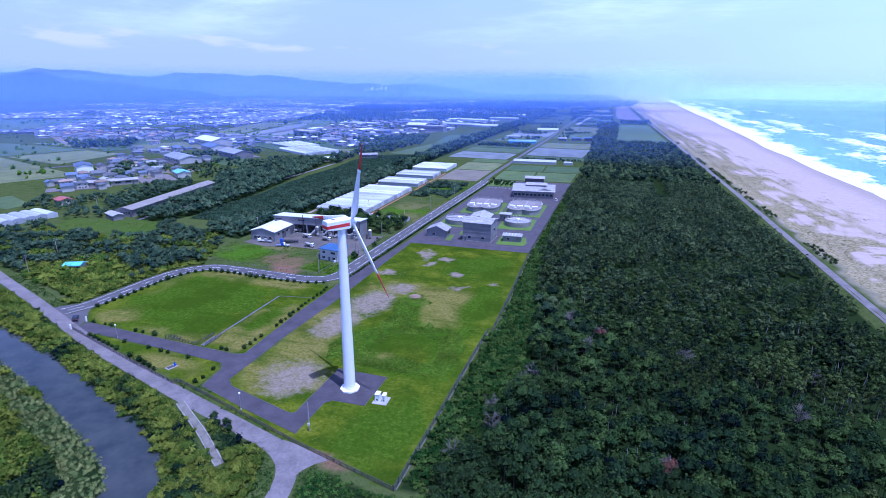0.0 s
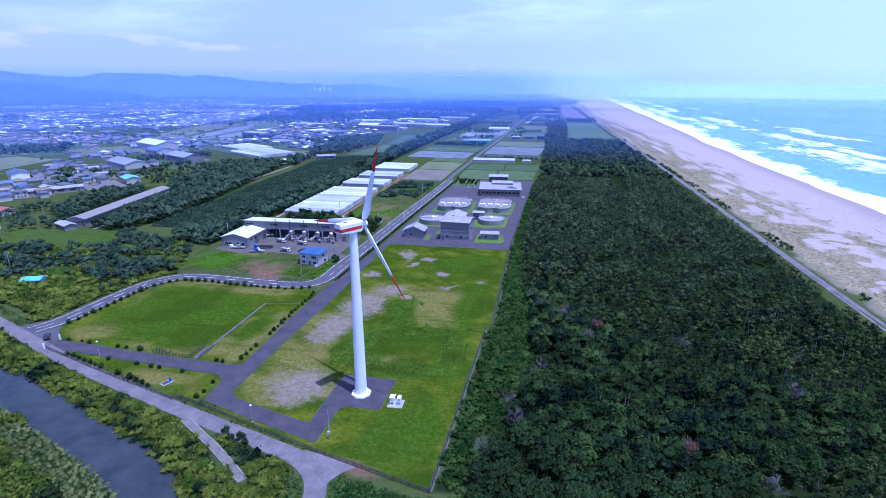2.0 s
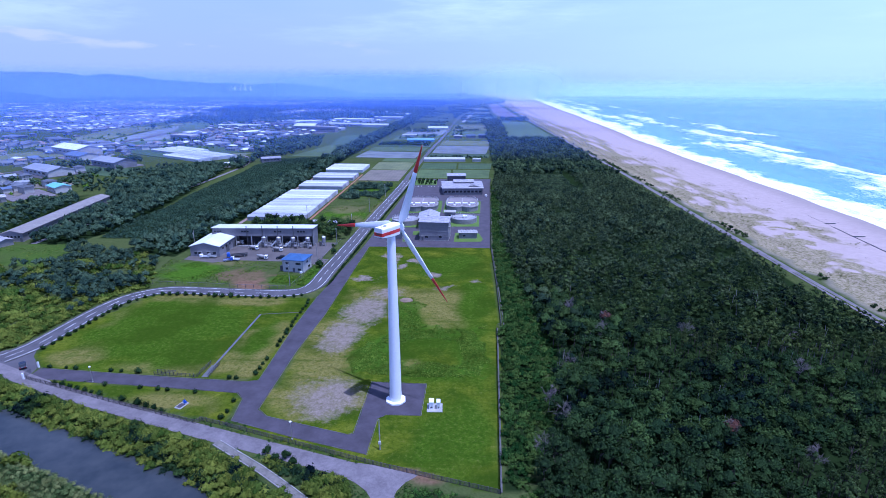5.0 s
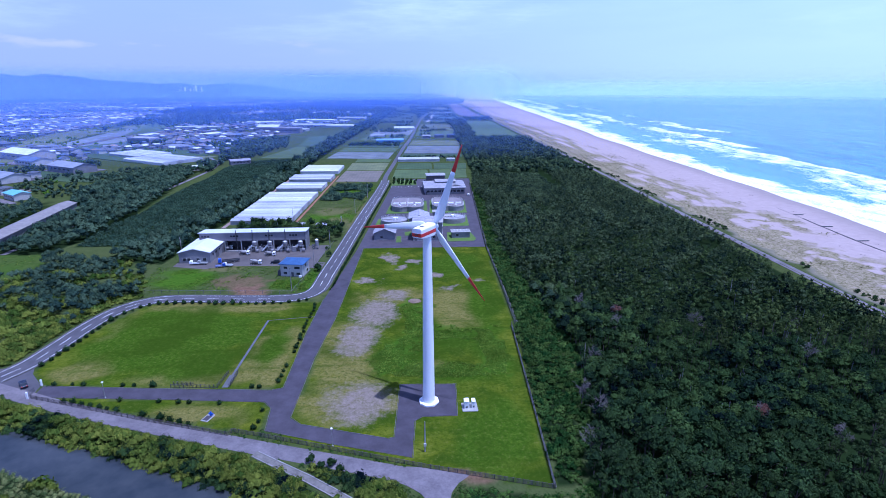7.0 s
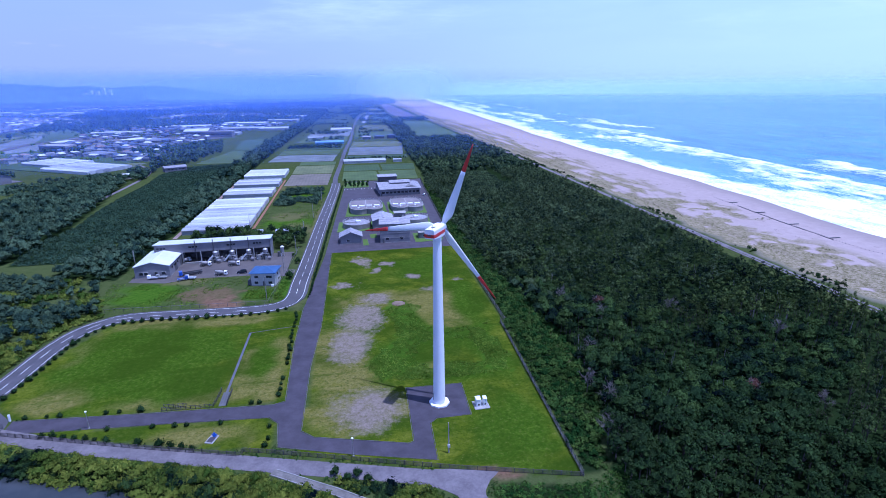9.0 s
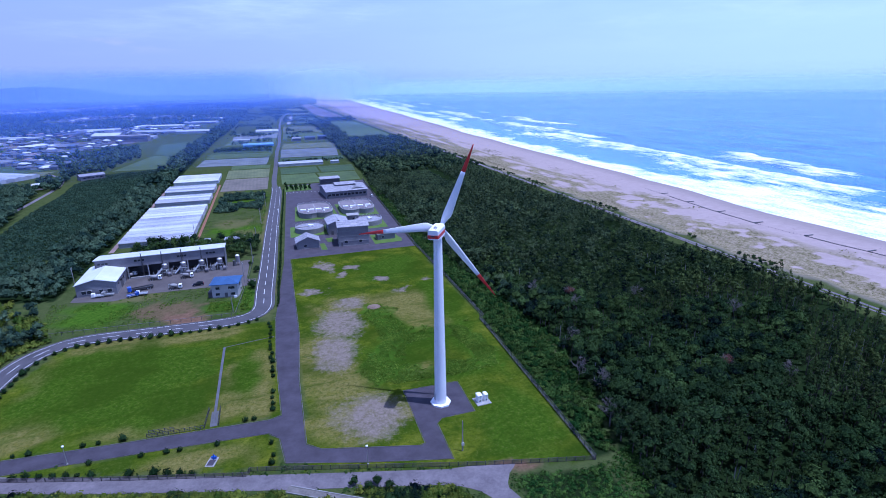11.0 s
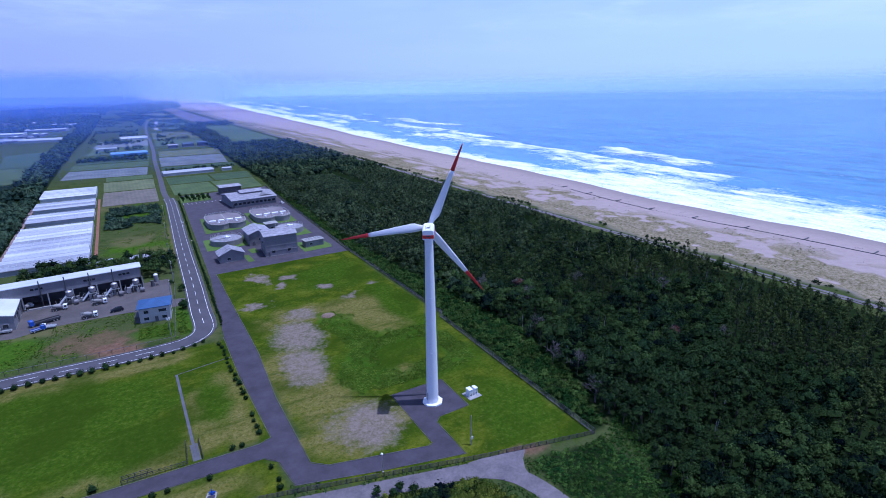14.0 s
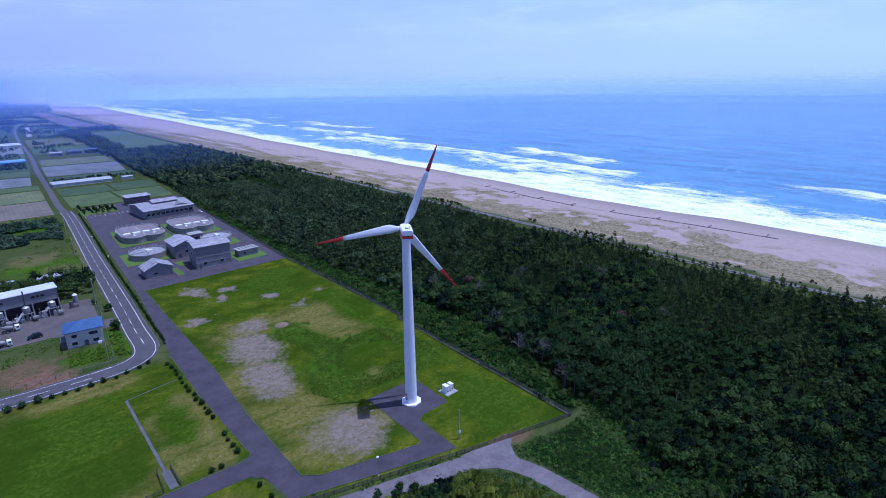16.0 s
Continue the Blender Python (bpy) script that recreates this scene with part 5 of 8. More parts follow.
def haze_sheet(name, label, far, az, amount, mat, foot, top0, top1):
    """A sloping sheet across the plain that stands in for haze: soft at its foot and at its top."""
    zs = np.concatenate([np.linspace(-3, foot, 14), np.linspace(foot + 2, top1, 26)])
    AZ, Z = np.meshgrid(az, zs)
    x, y = -np.sin(np.radians(AZ)) * (far + Z) - 60, np.cos(np.radians(AZ)) * (far + Z)
    dens = amount(AZ) * sstep(-2, foot, Z) * (1 - sstep(top0, top1, Z))
    me = np_mesh(name, np.stack([x, y, Z], -1).reshape(-1, 3), polar_grid(az, zs), mat, {"veil": dens.ravel()}, True)
    return tagged(new(name, me), label, "haze", kind="structure")


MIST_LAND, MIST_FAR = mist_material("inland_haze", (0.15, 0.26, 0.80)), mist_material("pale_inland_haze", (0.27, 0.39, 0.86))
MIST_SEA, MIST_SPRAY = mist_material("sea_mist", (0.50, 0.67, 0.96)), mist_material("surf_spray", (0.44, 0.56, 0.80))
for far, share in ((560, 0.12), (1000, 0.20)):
    haze_sheet("backdrop_haze", "thin blue haze lying over the plain", far, np.linspace(-118, 100, 160), lambda A: share * (0.25 + 0.75 * sstep(-24, -4, A)), MIST_LAND, 30.0, 80 + far * 0.006, 80 + far * 0.036)
haze_sheet("backdrop_haze", "thin blue haze lying over the far plain", 1700, np.linspace(-5, 100, 100), lambda A: 0.30 * sstep(-4.8, 4, A), MIST_LAND, 30.0, 92, 140)
haze_sheet("backdrop_haze", "pale haze lying before the inland hills", 2700, np.linspace(-5, 100, 100), lambda A: sstep(-4.8, 4, A) * (0.20 + 0.52 * (1 - sstep(9, 26, A))), MIST_FAR, 30.0, 88, 175)
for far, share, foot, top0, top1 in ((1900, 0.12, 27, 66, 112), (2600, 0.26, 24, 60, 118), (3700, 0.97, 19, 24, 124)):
    haze_sheet("backdrop_sea_haze", "pale haze lying over the far sea", far, np.linspace(-118, -5, 100), lambda A: share * sstep(-5.2, -13, A), MIST_SEA, foot, top0, top1)
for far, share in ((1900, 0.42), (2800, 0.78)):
    haze_sheet("backdrop_spray", "white bank of spray and mist over the far coast", far, np.linspace(-26, 14, 80), lambda A: share * np.exp(-((A + 6.4) / np.where(A < -6.4, 4.4, 6.5)) ** 2), MIST_SPRAY, 36.0, 84, 80 + far * 0.05)


# ---- buildings ----
def roof_mesh(w, d, h, rise, form, over=0.5, thick=0.22):
    """A roof over a plan of w by d: gable along x or y, hip, shed or flat."""
    bm = bmesh.new()
    X, Y = w / 2 + over, d / 2 + over
    if form == "flat":
        return box(bm, -X, -Y, h, X, Y, h + max(0.25, rise), 0.03)
    if form == "shed":
        ends = ((-Y, h), (Y, h + rise))
        prof = [(y, z) for y, z in ends] + [(y, z + thick) for y, z in ends[::-1]]
        return ring_loft(bm, [[(x, y, z) for y, z in prof] for x in (-X, X)])
    if form in ("x", "y"):
        half = Y if form == "x" else X
        slope = rise / (d / 2 if form == "x" else w / 2)
        eave = h - slope * over
        prof = [(-half, eave), (0, h + rise), (half, eave), (half, eave + thick), (0, h + rise + thick), (-half, eave + thick)]
        run = X if form == "x" else Y
        rings = [[((r, a, z) if form == "x" else (a, r, z)) for a, z in prof] for r in (-run, run)]
        rows = [[bm.verts.new(p) for p in ring] for ring in rings]
        for i in range(6):
            j = (i + 1) % 6
            bm.faces.new((rows[0][i], rows[0][j], rows[1][j], rows[1][i]))
        for row in rows:
            for q in ((0, 1, 4, 5), (1, 2, 3, 4)):
                bm.faces.new([row[i] for i in q])
        return bm
    ridge = max(0.2, (w - d) / 2)
    low = [bm.verts.new(p) for p in ((-X, -Y, h), (X, -Y, h), (X, Y, h), (-X, Y, h))]
    eav = [bm.verts.new(p) for p in ((-X, -Y, h + thick), (X, -Y, h + thick), (X, Y, h + thick), (-X, Y, h + thick))]
    a, b = bm.verts.new((-ridge, 0, h + rise)), bm.verts.new((ridge, 0, h + rise))
    bm.faces.new(low[::-1])
    for i in range(4):
        bm.faces.new((low[i], low[(i + 1) % 4], eav[(i + 1) % 4], eav[i]))
    bm.faces.new((eav[0], eav[1], b, a))
    bm.faces.new((eav[2], eav[3], a, b))
    bm.faces.new((eav[1], eav[2], b))
    bm.faces.new((eav[3], eav[0], a))
    return bm


def wall_mesh(w, d, h, rise, form):
    bm = bmesh.new()
    if form == "x":
        rings = [[(x, -d / 2, 0), (x, d / 2, 0), (x, d / 2, h), (x, 0, h + rise), (x, -d / 2, h)] for x in (-w / 2, w / 2)]
        return ring_loft(bm, rings)
    if form == "y":
        rings = [[(-w / 2, y, 0), (w / 2, y, 0), (w / 2, y, h), (0, y, h + rise), (-w / 2, y, h)] for y in (-d / 2, d / 2)]
        return ring_loft(bm, rings)
    if form == "shed":
        rings = [[(x, -d / 2, 0), (x, d / 2, 0), (x, d / 2, h + rise), (x, -d / 2, h)] for x in (-w / 2, w / 2)]
        return ring_loft(bm, rings)
    return box(bm, -w / 2, -d / 2, 0, w / 2, d / 2, h)


def add_window(parent, side, at, z, w, h, width, depth, frame_mat, name="window", pane_mat=None):
    """A framed window set into a wall's face: side s, n, e or w; at is its place along the wall."""
    bm = bmesh.new()
    box(bm, -w / 2 - 0.08, -0.10, -h / 2 - 0.08, w / 2 + 0.08, 0.05, h / 2 + 0.08)
    rz = {"s": 0, "e": 90, "n": 180, "w": 270}[side]
    off = depth / 2 if side in "sn" else width / 2
    win = part(name, bm, frame_mat, parent)
    win.matrix_basis = pose(0, 0, 0, 0, 0, rz) @ pose(at, -off, z)
    part("pane", boxed(-w / 2, -0.125, -h / 2, w / 2, -0.05, h / 2), pane_mat or M["dark_glass"], win)
    return win


def building(name, label, category, x, y, w, d, h, rise, form, wall, roof, rz=0.0, windows=(), doors=(), over=0.5, z=0.0, group=""):
    """windows: (side, at, z, w, h); doors: (side, at, w, h)."""
    b = thing(name, label, category, (x, y, z), rz, group)
    body = part("wall", wall_mesh(w, d, h, rise, form), wall, b)
    part("roof", roof_mesh(w, d, h + 0.005, rise, form, over), roof, b)
    part("plinth", boxed(-w / 2 - 0.08, -d / 2 - 0.08, -0.3, w / 2 + 0.08, d / 2 + 0.08, 0.35), M["concrete_wall"], b)
    for side, at, zz, ww, hh in windows:
        add_window(body, side, at, zz, ww, hh, w, d, M["wall_pale"])
    for side, at, ww, hh in doors:
        add_window(body, side, at, hh / 2 + 0.05, ww, hh, w, d, M["concrete_wall"], "door", M["wall_dark"])
    return b


def mound(rng, r, n=120, leaf=0.13):
    v, f = clump([(0, 0, r * 0.8, r), (r * 0.3, 0.1 * r, r * 0.6, r * 0.7), (-r * 0.25, -0.2 * r, r * 0.65, r * 0.7)], n, leaf, rng, 0.72)
    return v, f


# clipped round shrubs
def shrub_proto(r, seed):
    t = thing("clipped_shrub", "dark green shrub clipped into a ball on the lawn's edge", "shrub", (0, 0, -300), group="clipped shrubs along the lawns")
    v, f = mound(np.random.default_rng(seed), r)
    o = new("crown", np_mesh("crown", v, f, M["hedge"], {"tint": np.full(len(v), 0.5)}))
    o.parent = t
    part("stem", tube(bmesh.new(), 0, 0, -0.1, 0.4, 0.07, 0.05, 6), M["bark"], t)
    return t


SHRUBS = [shrub_proto(r, k) for k, r in enumerate((0.75, 0.62, 0.85, 0.55))]


def plant_shrub(x, y, big=1.0):
    k = int(rng.integers(0, 4))
    copy_thing(SHRUBS[k], pose(x, y, 0.0, 0, 0, float(rng.uniform(0, 360))) @ Matrix.Scale(float(rng.uniform(0.8, 1.2)) * big, 4))


for px, py, a in spaced(shifted(MAIN_ROAD, -5.0), 3.1, 10.0):
    if py > 138 and px < -102 and py < 186.5:
        plant_shrub(px + rng.uniform(-0.3, 0.3), py + rng.uniform(-0.3, 0.3), 1.25)
for k in range(20):
    py = 126.5 + k * 2.85
    if not 137 < py < 143:
        plant_shrub(-101.6 - 0.01 * abs(py - 155) + rng.uniform(-0.4, 0.4), py, 1.05)
for px, py in ((-164, 127.6), (-159, 127.4), (-155.8, 127.0), (-144.8, 126.3), (-141.6, 126.1), (-136.2, 125.8), (-108.6, 124.0), (-106.5, 123.8), (-141.6, 118.9), (-131, 117.9), (-125.6, 117.3), (-122.8, 117.1), (-114.7, 116.4), (-102.6, 112.8), (-102.2, 108.0), (-102.6, 105.4)):
    plant_shrub(px, py, 1.1)
for px, py in ((-156, 118.9), (-153.4, 118.4), (-150.7, 117.4), (-147.9, 116.7), (-145.2, 115.9), (-142.9, 115.3), (-140, 114.3), (-132.2, 111.8), (-127, 110.2), (-124.3, 109.4), (-121.7, 108.5), (-119.2, 107.6)):
    plant_shrub(px, py, 1.25)
for px, py, a in spaced(shifted(MAIN_ROAD, -5.6), 2.3, 0.0):
    if 194 < py < 436 and px > -106:
        plant_shrub(px, py, 0.9)
for t in SHRUBS:
    for o in list(t.children) + [t]:
        bpy.data.objects.remove(o)
# sunk drain and low wall between the main road and the service road
road("drain_wall", ribbon(bmesh.new(), [p for p in shifted(MAIN_ROAD, -4.05) if 192 < p[1] < 440 and p[0] > -110], 0.35, 0.35, 0.6), M["wall_dark"], "dark low concrete wall along the road verge", category="wall")


# kerbs round the asphalt
def kerb(name, pts, w=0.13, z=0.10, mat=None):
    road(name, ribbon(bmesh.new(), pts, w, z, 0.3), mat or M["kerb"], "weathered concrete kerb edging", category="kerb")


for pts in ([(-99.8, 104.6), (-82.3, 98.75), (-63.7, 93.4), (-63.3, 107), (-61.5, 108.6), (-52.6, 108.6), (-52.1, 123.4), (-67.8, 123.9), (-68.4, 100.9), (-69.8, 100.4), (-91.6, 106.8), (-94.7, 109.8), (-94.4, 140), (-92.4, 168), (-91.0, 253)],
            [(-99.8, 186), (-100.6, 157), (-100.0, 123.6), (-103, 122.5), (-134, 124.6), (-166.8, 127.4)], [(-166.4, 121.7), (-128.8, 119.0), (-103.4, 116.8), (-100.8, 114), (-99.8, 104.6)]):
    kerb("kerb", pts)
kerb("kerb", [p for p in shifted(MAIN_ROAD, -3.75)], 0.25, 0.2)
kerb("kerb", [p for p in shifted(MAIN_ROAD, 3.75) if p[0] < -112], 0.25, 0.2)
kerb("path_edge", [(-116.1, 167.6), (-108, 169), (-100.6, 170.2)], 0.25, 0.06)
kerb("kerb", [(-94, 252.9), (-28.5, 252.9)], 0.3, 0.12)


# fences: posts and rails
POST = bm_mesh("post", boxed(-0.06, -0.06, -0.2, 0.06, 0.06, 1.25), M["dark_steel"])


def fence(label, pts, step=2.2, rails=(0.25, 0.7, 1.18), mat=None, h=1.0):
    f = thing("fence", label, "fence")
    for px, py, a in spaced(pts, step):
        o = new("post", POST)
        o.parent = f
        o.matrix_basis = pose(px, py, gz(px, py), 0, 0, math.degrees(a)) @ Matrix.Diagonal((1, 1, h, 1))
    for r in rails:
        part("rail", ribbon(bmesh.new(), pts, 0.05, r * h, 0.09), mat or M["dark_steel"], f)
    return f


fence("dark metal mesh fence along the wood", FENCE_E, 2.4, (0.15, 0.4, 0.65, 0.9, 1.2), None, 1.35)
fence("brown metal fence beside the river track", [(-166, 121.2), (-133, 110.5), (-108, 103.0), (-107.2, 104.4), (-101, 102.6)] + FENCE_S[1:], 2.0, (0.2, 0.45, 0.7, 0.95, 1.18), plain("brown_fence_paint", (0.06, 0.05, 0.045), (0.10, 0.08, 0.07), 0.5, 4.0, 0.8))
fence("steel mesh fence round the depot yard", [(-176, 196), (-135, 193.4), (-113.6, 192.4), (-110.2, 225), (-107.5, 262)], 3.4, (1.2,), M["wall_grey"], 1.2)
fence("dark railing beside the lawn channel", [(-131, 124.9), (-118.2, 124.1), (-117.6, 132)], 1.2, (0.3, 0.7, 1.1))
fence("dark railing beside the lawn channel", [(-130.8, 126.2), (-125, 125.8)], 1.2, (0.3, 0.7, 1.1))
fence("dark railing beside the lawn channel", [(-114.9, 124.3), (-114.9, 132)], 1.2, (0.3, 0.7, 1.1))
kerb("fence_base", [(-33.9, 83), (-30.2, 159.6)], 0.3, 0.12)
kerb("fence_base", [(-27.9, 161), (-27.5, 205), (-27.6, 250), (-20.0, 427)], 0.3, 0.12)
# concrete drain channel on the lawn
ch = thing("drain_channel", "grey concrete drain channel crossing the lawn", "drain", kind="structure")
for off in (-0.32, 0.32):
    part("side", ribbon(bmesh.new(), [(-116.2 + off, 125.6), (-116.0 + off, 167.8)], 0.10, 0.06, 0.4), M["kerb"], ch)
part("bed", ribbon(bmesh.new(), [(-116.2, 125.6), (-116.0, 167.8)], 0.55, 0.02, 0.3), M["wall_dark"], ch)
part("culvert", boxed(-117.0, 124.4, -0.1, -115.3, 131, 0.05), M["wall_dark"], ch)
for side in (-1, 1):
    road("ramp_wall", ribbon(bmesh.new(), shifted([(-99.4, 96.0), (-93, 92.0), (-86, 87.7), (-79, 82.8), (-73.9, 79.0)], 0.95 * side), 0.22, 0.24, 0.7, gz), M["concrete_wall"], "low weathered concrete wall beside the ramp", category="wall")
road("ramp", ribbon(bmesh.new(), [(-99.8, 96.2), (-93, 92.0), (-86, 87.7), (-79, 82.8), (-73.9, 79.0)], 1.9, 0.12, 0.5, gz), M["kerb_ramp"], "weathered concrete ramp down the river bank", category="ramp")
road("apron", prism(bmesh.new(), [(-192, 131.2), (-186, 137.5), (-177, 139), (-174.3, 134), (-167.8, 127.8), (-166.6, 121.6), (-172, 123), (-181, 127)], -0.2, 0.045), M["asphalt_old"], "worn asphalt apron where the tracks meet")
road("apron", prism(bmesh.new(), [(-68, 91.0), (-62, 90.2), (-56, 88.8), (-51.5, 87.5), (-52.3, 86.6), (-54.0, 85.2), (-55.6, 82.6), (-56.4, 79), (-60, 84), (-66, 88)], -0.2, 0.04), M["gravel"], "gravel widening at the bend of the track")


def street_lamp(x, y, rz):
    t = thing("street_lamp", "grey street lamp with a white globe head", "street lamp", (x, y, 0), rz)
    part("pole", tube(bmesh.new(), 0, 0, -0.1, 4.6, 0.07, 0.05, 8), M["steel"], t)
    bm = bmesh.new()
    bmesh.ops.create_uvsphere(bm, u_segments=12, v_segments=8, radius=0.3, matrix=Matrix.Translation((0, 0, 4.8)) @ Matrix.Diagonal((1, 1, 0.7, 1)))
    part("lamp_head", bm, M["white"], t, smooth=True)
    part("base", tube(bmesh.new(), 0, 0, -0.1, 0.18, 0.28, 0.22, 8), M["concrete"], t)


street_lamp(-146.3, 120.6, 0)
street_lamp(-82.4, 98.2, 0)
street_lamp(-94.5, 300, 0)
street_lamp(-93.6, 345, 0)


def utility_pole(x, y, h, arms=2, rz=0.0, box_on=False):
    t = thing("utility_pole", "tall grey concrete utility pole with cross-arms", "utility pole", (x, y, gz(x, y)), rz)
    part("pole", tube(bmesh.new(), 0, 0, -0.4, h, 0.17, 0.10, 9), M["wood_pole"], t)
    for k in range(arms):
        a = part("cross_arm", boxed(-0.9, -0.05, h - 0.5 - 0.9 * k, 0.9, 0.05, h - 0.4 - 0.9 * k), M["dark_steel"], t)
        for u in (-0.75, 0, 0.75):
            part("insulator", tube(bmesh.new(), u, 0, h - 0.4 - 0.9 * k, h - 0.2 - 0.9 * k, 0.05, 0.04, 6), M["white"], a)
    if box_on:
        part("switch_box", boxed(-0.3, -0.35, 1.6, 0.3, -0.1, 2.3, 0.02), M["wall_pale"], t)


utility_pole(-61.0, 95.4, 8.0, 0, 0, True)
for x, y in ((-108.2, 254.5), (-111.3, 228), (-114.6, 197), (-106.5, 285), (-104.2, 330), (-101, 380), (-178.6, 244.8), (-138.5, 306), (-232.8, 156.5), (-245.7, 180.2), (-313, 262)):
    utility_pole(x, y, 9.5, 2, float(rng.uniform(60, 120)))


def transformer_hut():
    pad = thing("transformer_station", "two white steel transformer cabinets on a concrete pad", "transformer", (-49.3, 112.1, 0), 2)
    part("pad", boxed(-2.0, -1.9, -0.2, 2.0, 1.9, 0.18, 0.03), M["concrete"], pad)
    for x, w, d, h in ((-0.85, 1.15, 1.7, 2.2), (0.95, 0.85, 1.5, 2.1)):
        c = part("cabinet", boxed(x - w / 2, -d / 2, 0.18, x + w / 2, d / 2, h, 0.03), M["white"], pad)
        part("lid", boxed(x - w / 2 - 0.08, -d / 2 - 0.08, h, x + w / 2 + 0.08, d / 2 + 0.08, h + 0.1, 0.02), M["white"], c)
        part("door_seam", boxed(x - 0.012, -d / 2 - 0.012, 0.3, x + 0.012, -d / 2 + 0.01, h - 0.1), M["dark_steel"], c)
        part("louvre", boxed(x - w / 4, -d / 2 - 0.015, 0.5, x + w / 4, -d / 2 + 0.01, 0.9), M["dark_steel"], c)


transformer_hut()


def garden_feature():
    t = thing("pump_monument", "blue machine on a white-edged slab on the grass", "monument", (-115.4, 110.6, 0.02), -18)
    part("slab", boxed(-1.0, -1.7, -0.1, 1.0, 1.4, 0.14, 0.03), M["concrete"], t)
    part("panel", boxed(-0.72, -1.4, 0.14, 0.72, 0.5, 0.20, 0.01), M["asphalt"], t)
    bm = bmesh.new()
    tube(bm, 0.1, 0.9, 0.14, 0.8, 0.38, 0.28, 14)
    rod(bm, (-0.5, 0.9, 0.6), (0.75, 0.9, 0.6), 0.2, 12)
    tube(bm, 0.1, 0.9, 0.8, 1.2, 0.16, 0.16, 12)
    part("machine", bm, M["blue_paint"], t, "blue-painted pump body")
    part("mast", tube(bmesh.new(), 0.1, 0.9, 1.2, 2.6, 0.03, 0.02, 6), M["dark_steel"], t)


garden_feature()


def gate():
    t = thing("gate", "open sliding steel gate between white posts", "gate", (-167.2, 124.4, 0), 95)
    for x in (-3.2, 3.2):
        part("post", boxed(x - 0.2, -0.2, -0.1, x + 0.2, 0.2, 1.9, 0.03), M["white"], t)
    leaf = part("gate_leaf", boxed(-3.0, 0.25, 0.1, 0.4, 0.31, 0.2), M["dark_steel"], t)
    part("gate_bar", boxed(-3.0, 0.25, 1.3, 0.4, 0.31, 1.4), M["dark_steel"], leaf)
    for k in range(12):
        part("gate_bar", boxed(-2.95 + k * 0.3, 0.26, 0.2, -2.91 + k * 0.3, 0.30, 1.3), M["dark_steel"], leaf)


gate()


# ---- vehicles ----
def wheel_parts(t, places, r=0.33, w=0.22):
    for x, y in places:
        bm = bmesh.new()
        rod(bm, (x - w / 2, y, r), (x + w / 2, y, r), r, 16)
        tyre = part("wheel", bm, M["rubber"], t)
        bm = bmesh.new()
        rod(bm, (x - w / 2 - 0.01, y, r), (x + w / 2 + 0.01, y, r), r * 0.55, 12)
        part("rim", bm, M["steel"], tyre)


def car(x, y, rz, paint, label):
    t = thing("car", label, "car", (x, y, 0.06), rz)
    body = [(-2.15, 0.35), (-2.2, 0.75), (-1.9, 0.95), (1.0, 1.0), (2.1, 0.85), (2.2, 0.55), (2.15, 0.3)]
    part("body", ring_loft(bmesh.new(), [[(sx, yy, zz) for yy, zz in body] for sx in (-0.84, -0.78, 0.78, 0.84)]), paint, t)
    cabin = [(-1.95, 0.95), (-1.75, 1.5), (-1.3, 1.62), (0.35, 1.6), (1.15, 1.0)]
    part("cabin", ring_loft(bmesh.new(), [[(sx * (1 - 0.12 * (zz - 0.95)), yy, zz) for yy, zz in cabin] for sx in (-0.78, 0.78)]), M["dark_glass"], t)
    part("roof", boxed(-0.62, -1.4, 1.58, 0.62, 0.3, 1.66, 0.03), paint, t)
    for sx in (-0.55, 0.55):
        part("headlight", boxed(sx - 0.18, 2.08, 0.62, sx + 0.18, 2.19, 0.76), M["white"], t)
        part("tail_light", boxed(sx - 0.15, -2.22, 0.7, sx + 0.15, -2.14, 0.85), M["red"], t)
    wheel_parts(t, [(sx, yy) for sx in (-0.78, 0.78) for yy in (-1.35, 1.35)])


car(-172.4, 127.6, 42, M["car_dark"], "dark blue estate car parked at the gate")
car(-129.8, 230.8, 95, M["car_dark"], "dark grey car parked in the yard")
car(-25.6, 384, 3, M["white"], "white car parked at the plant's edge")


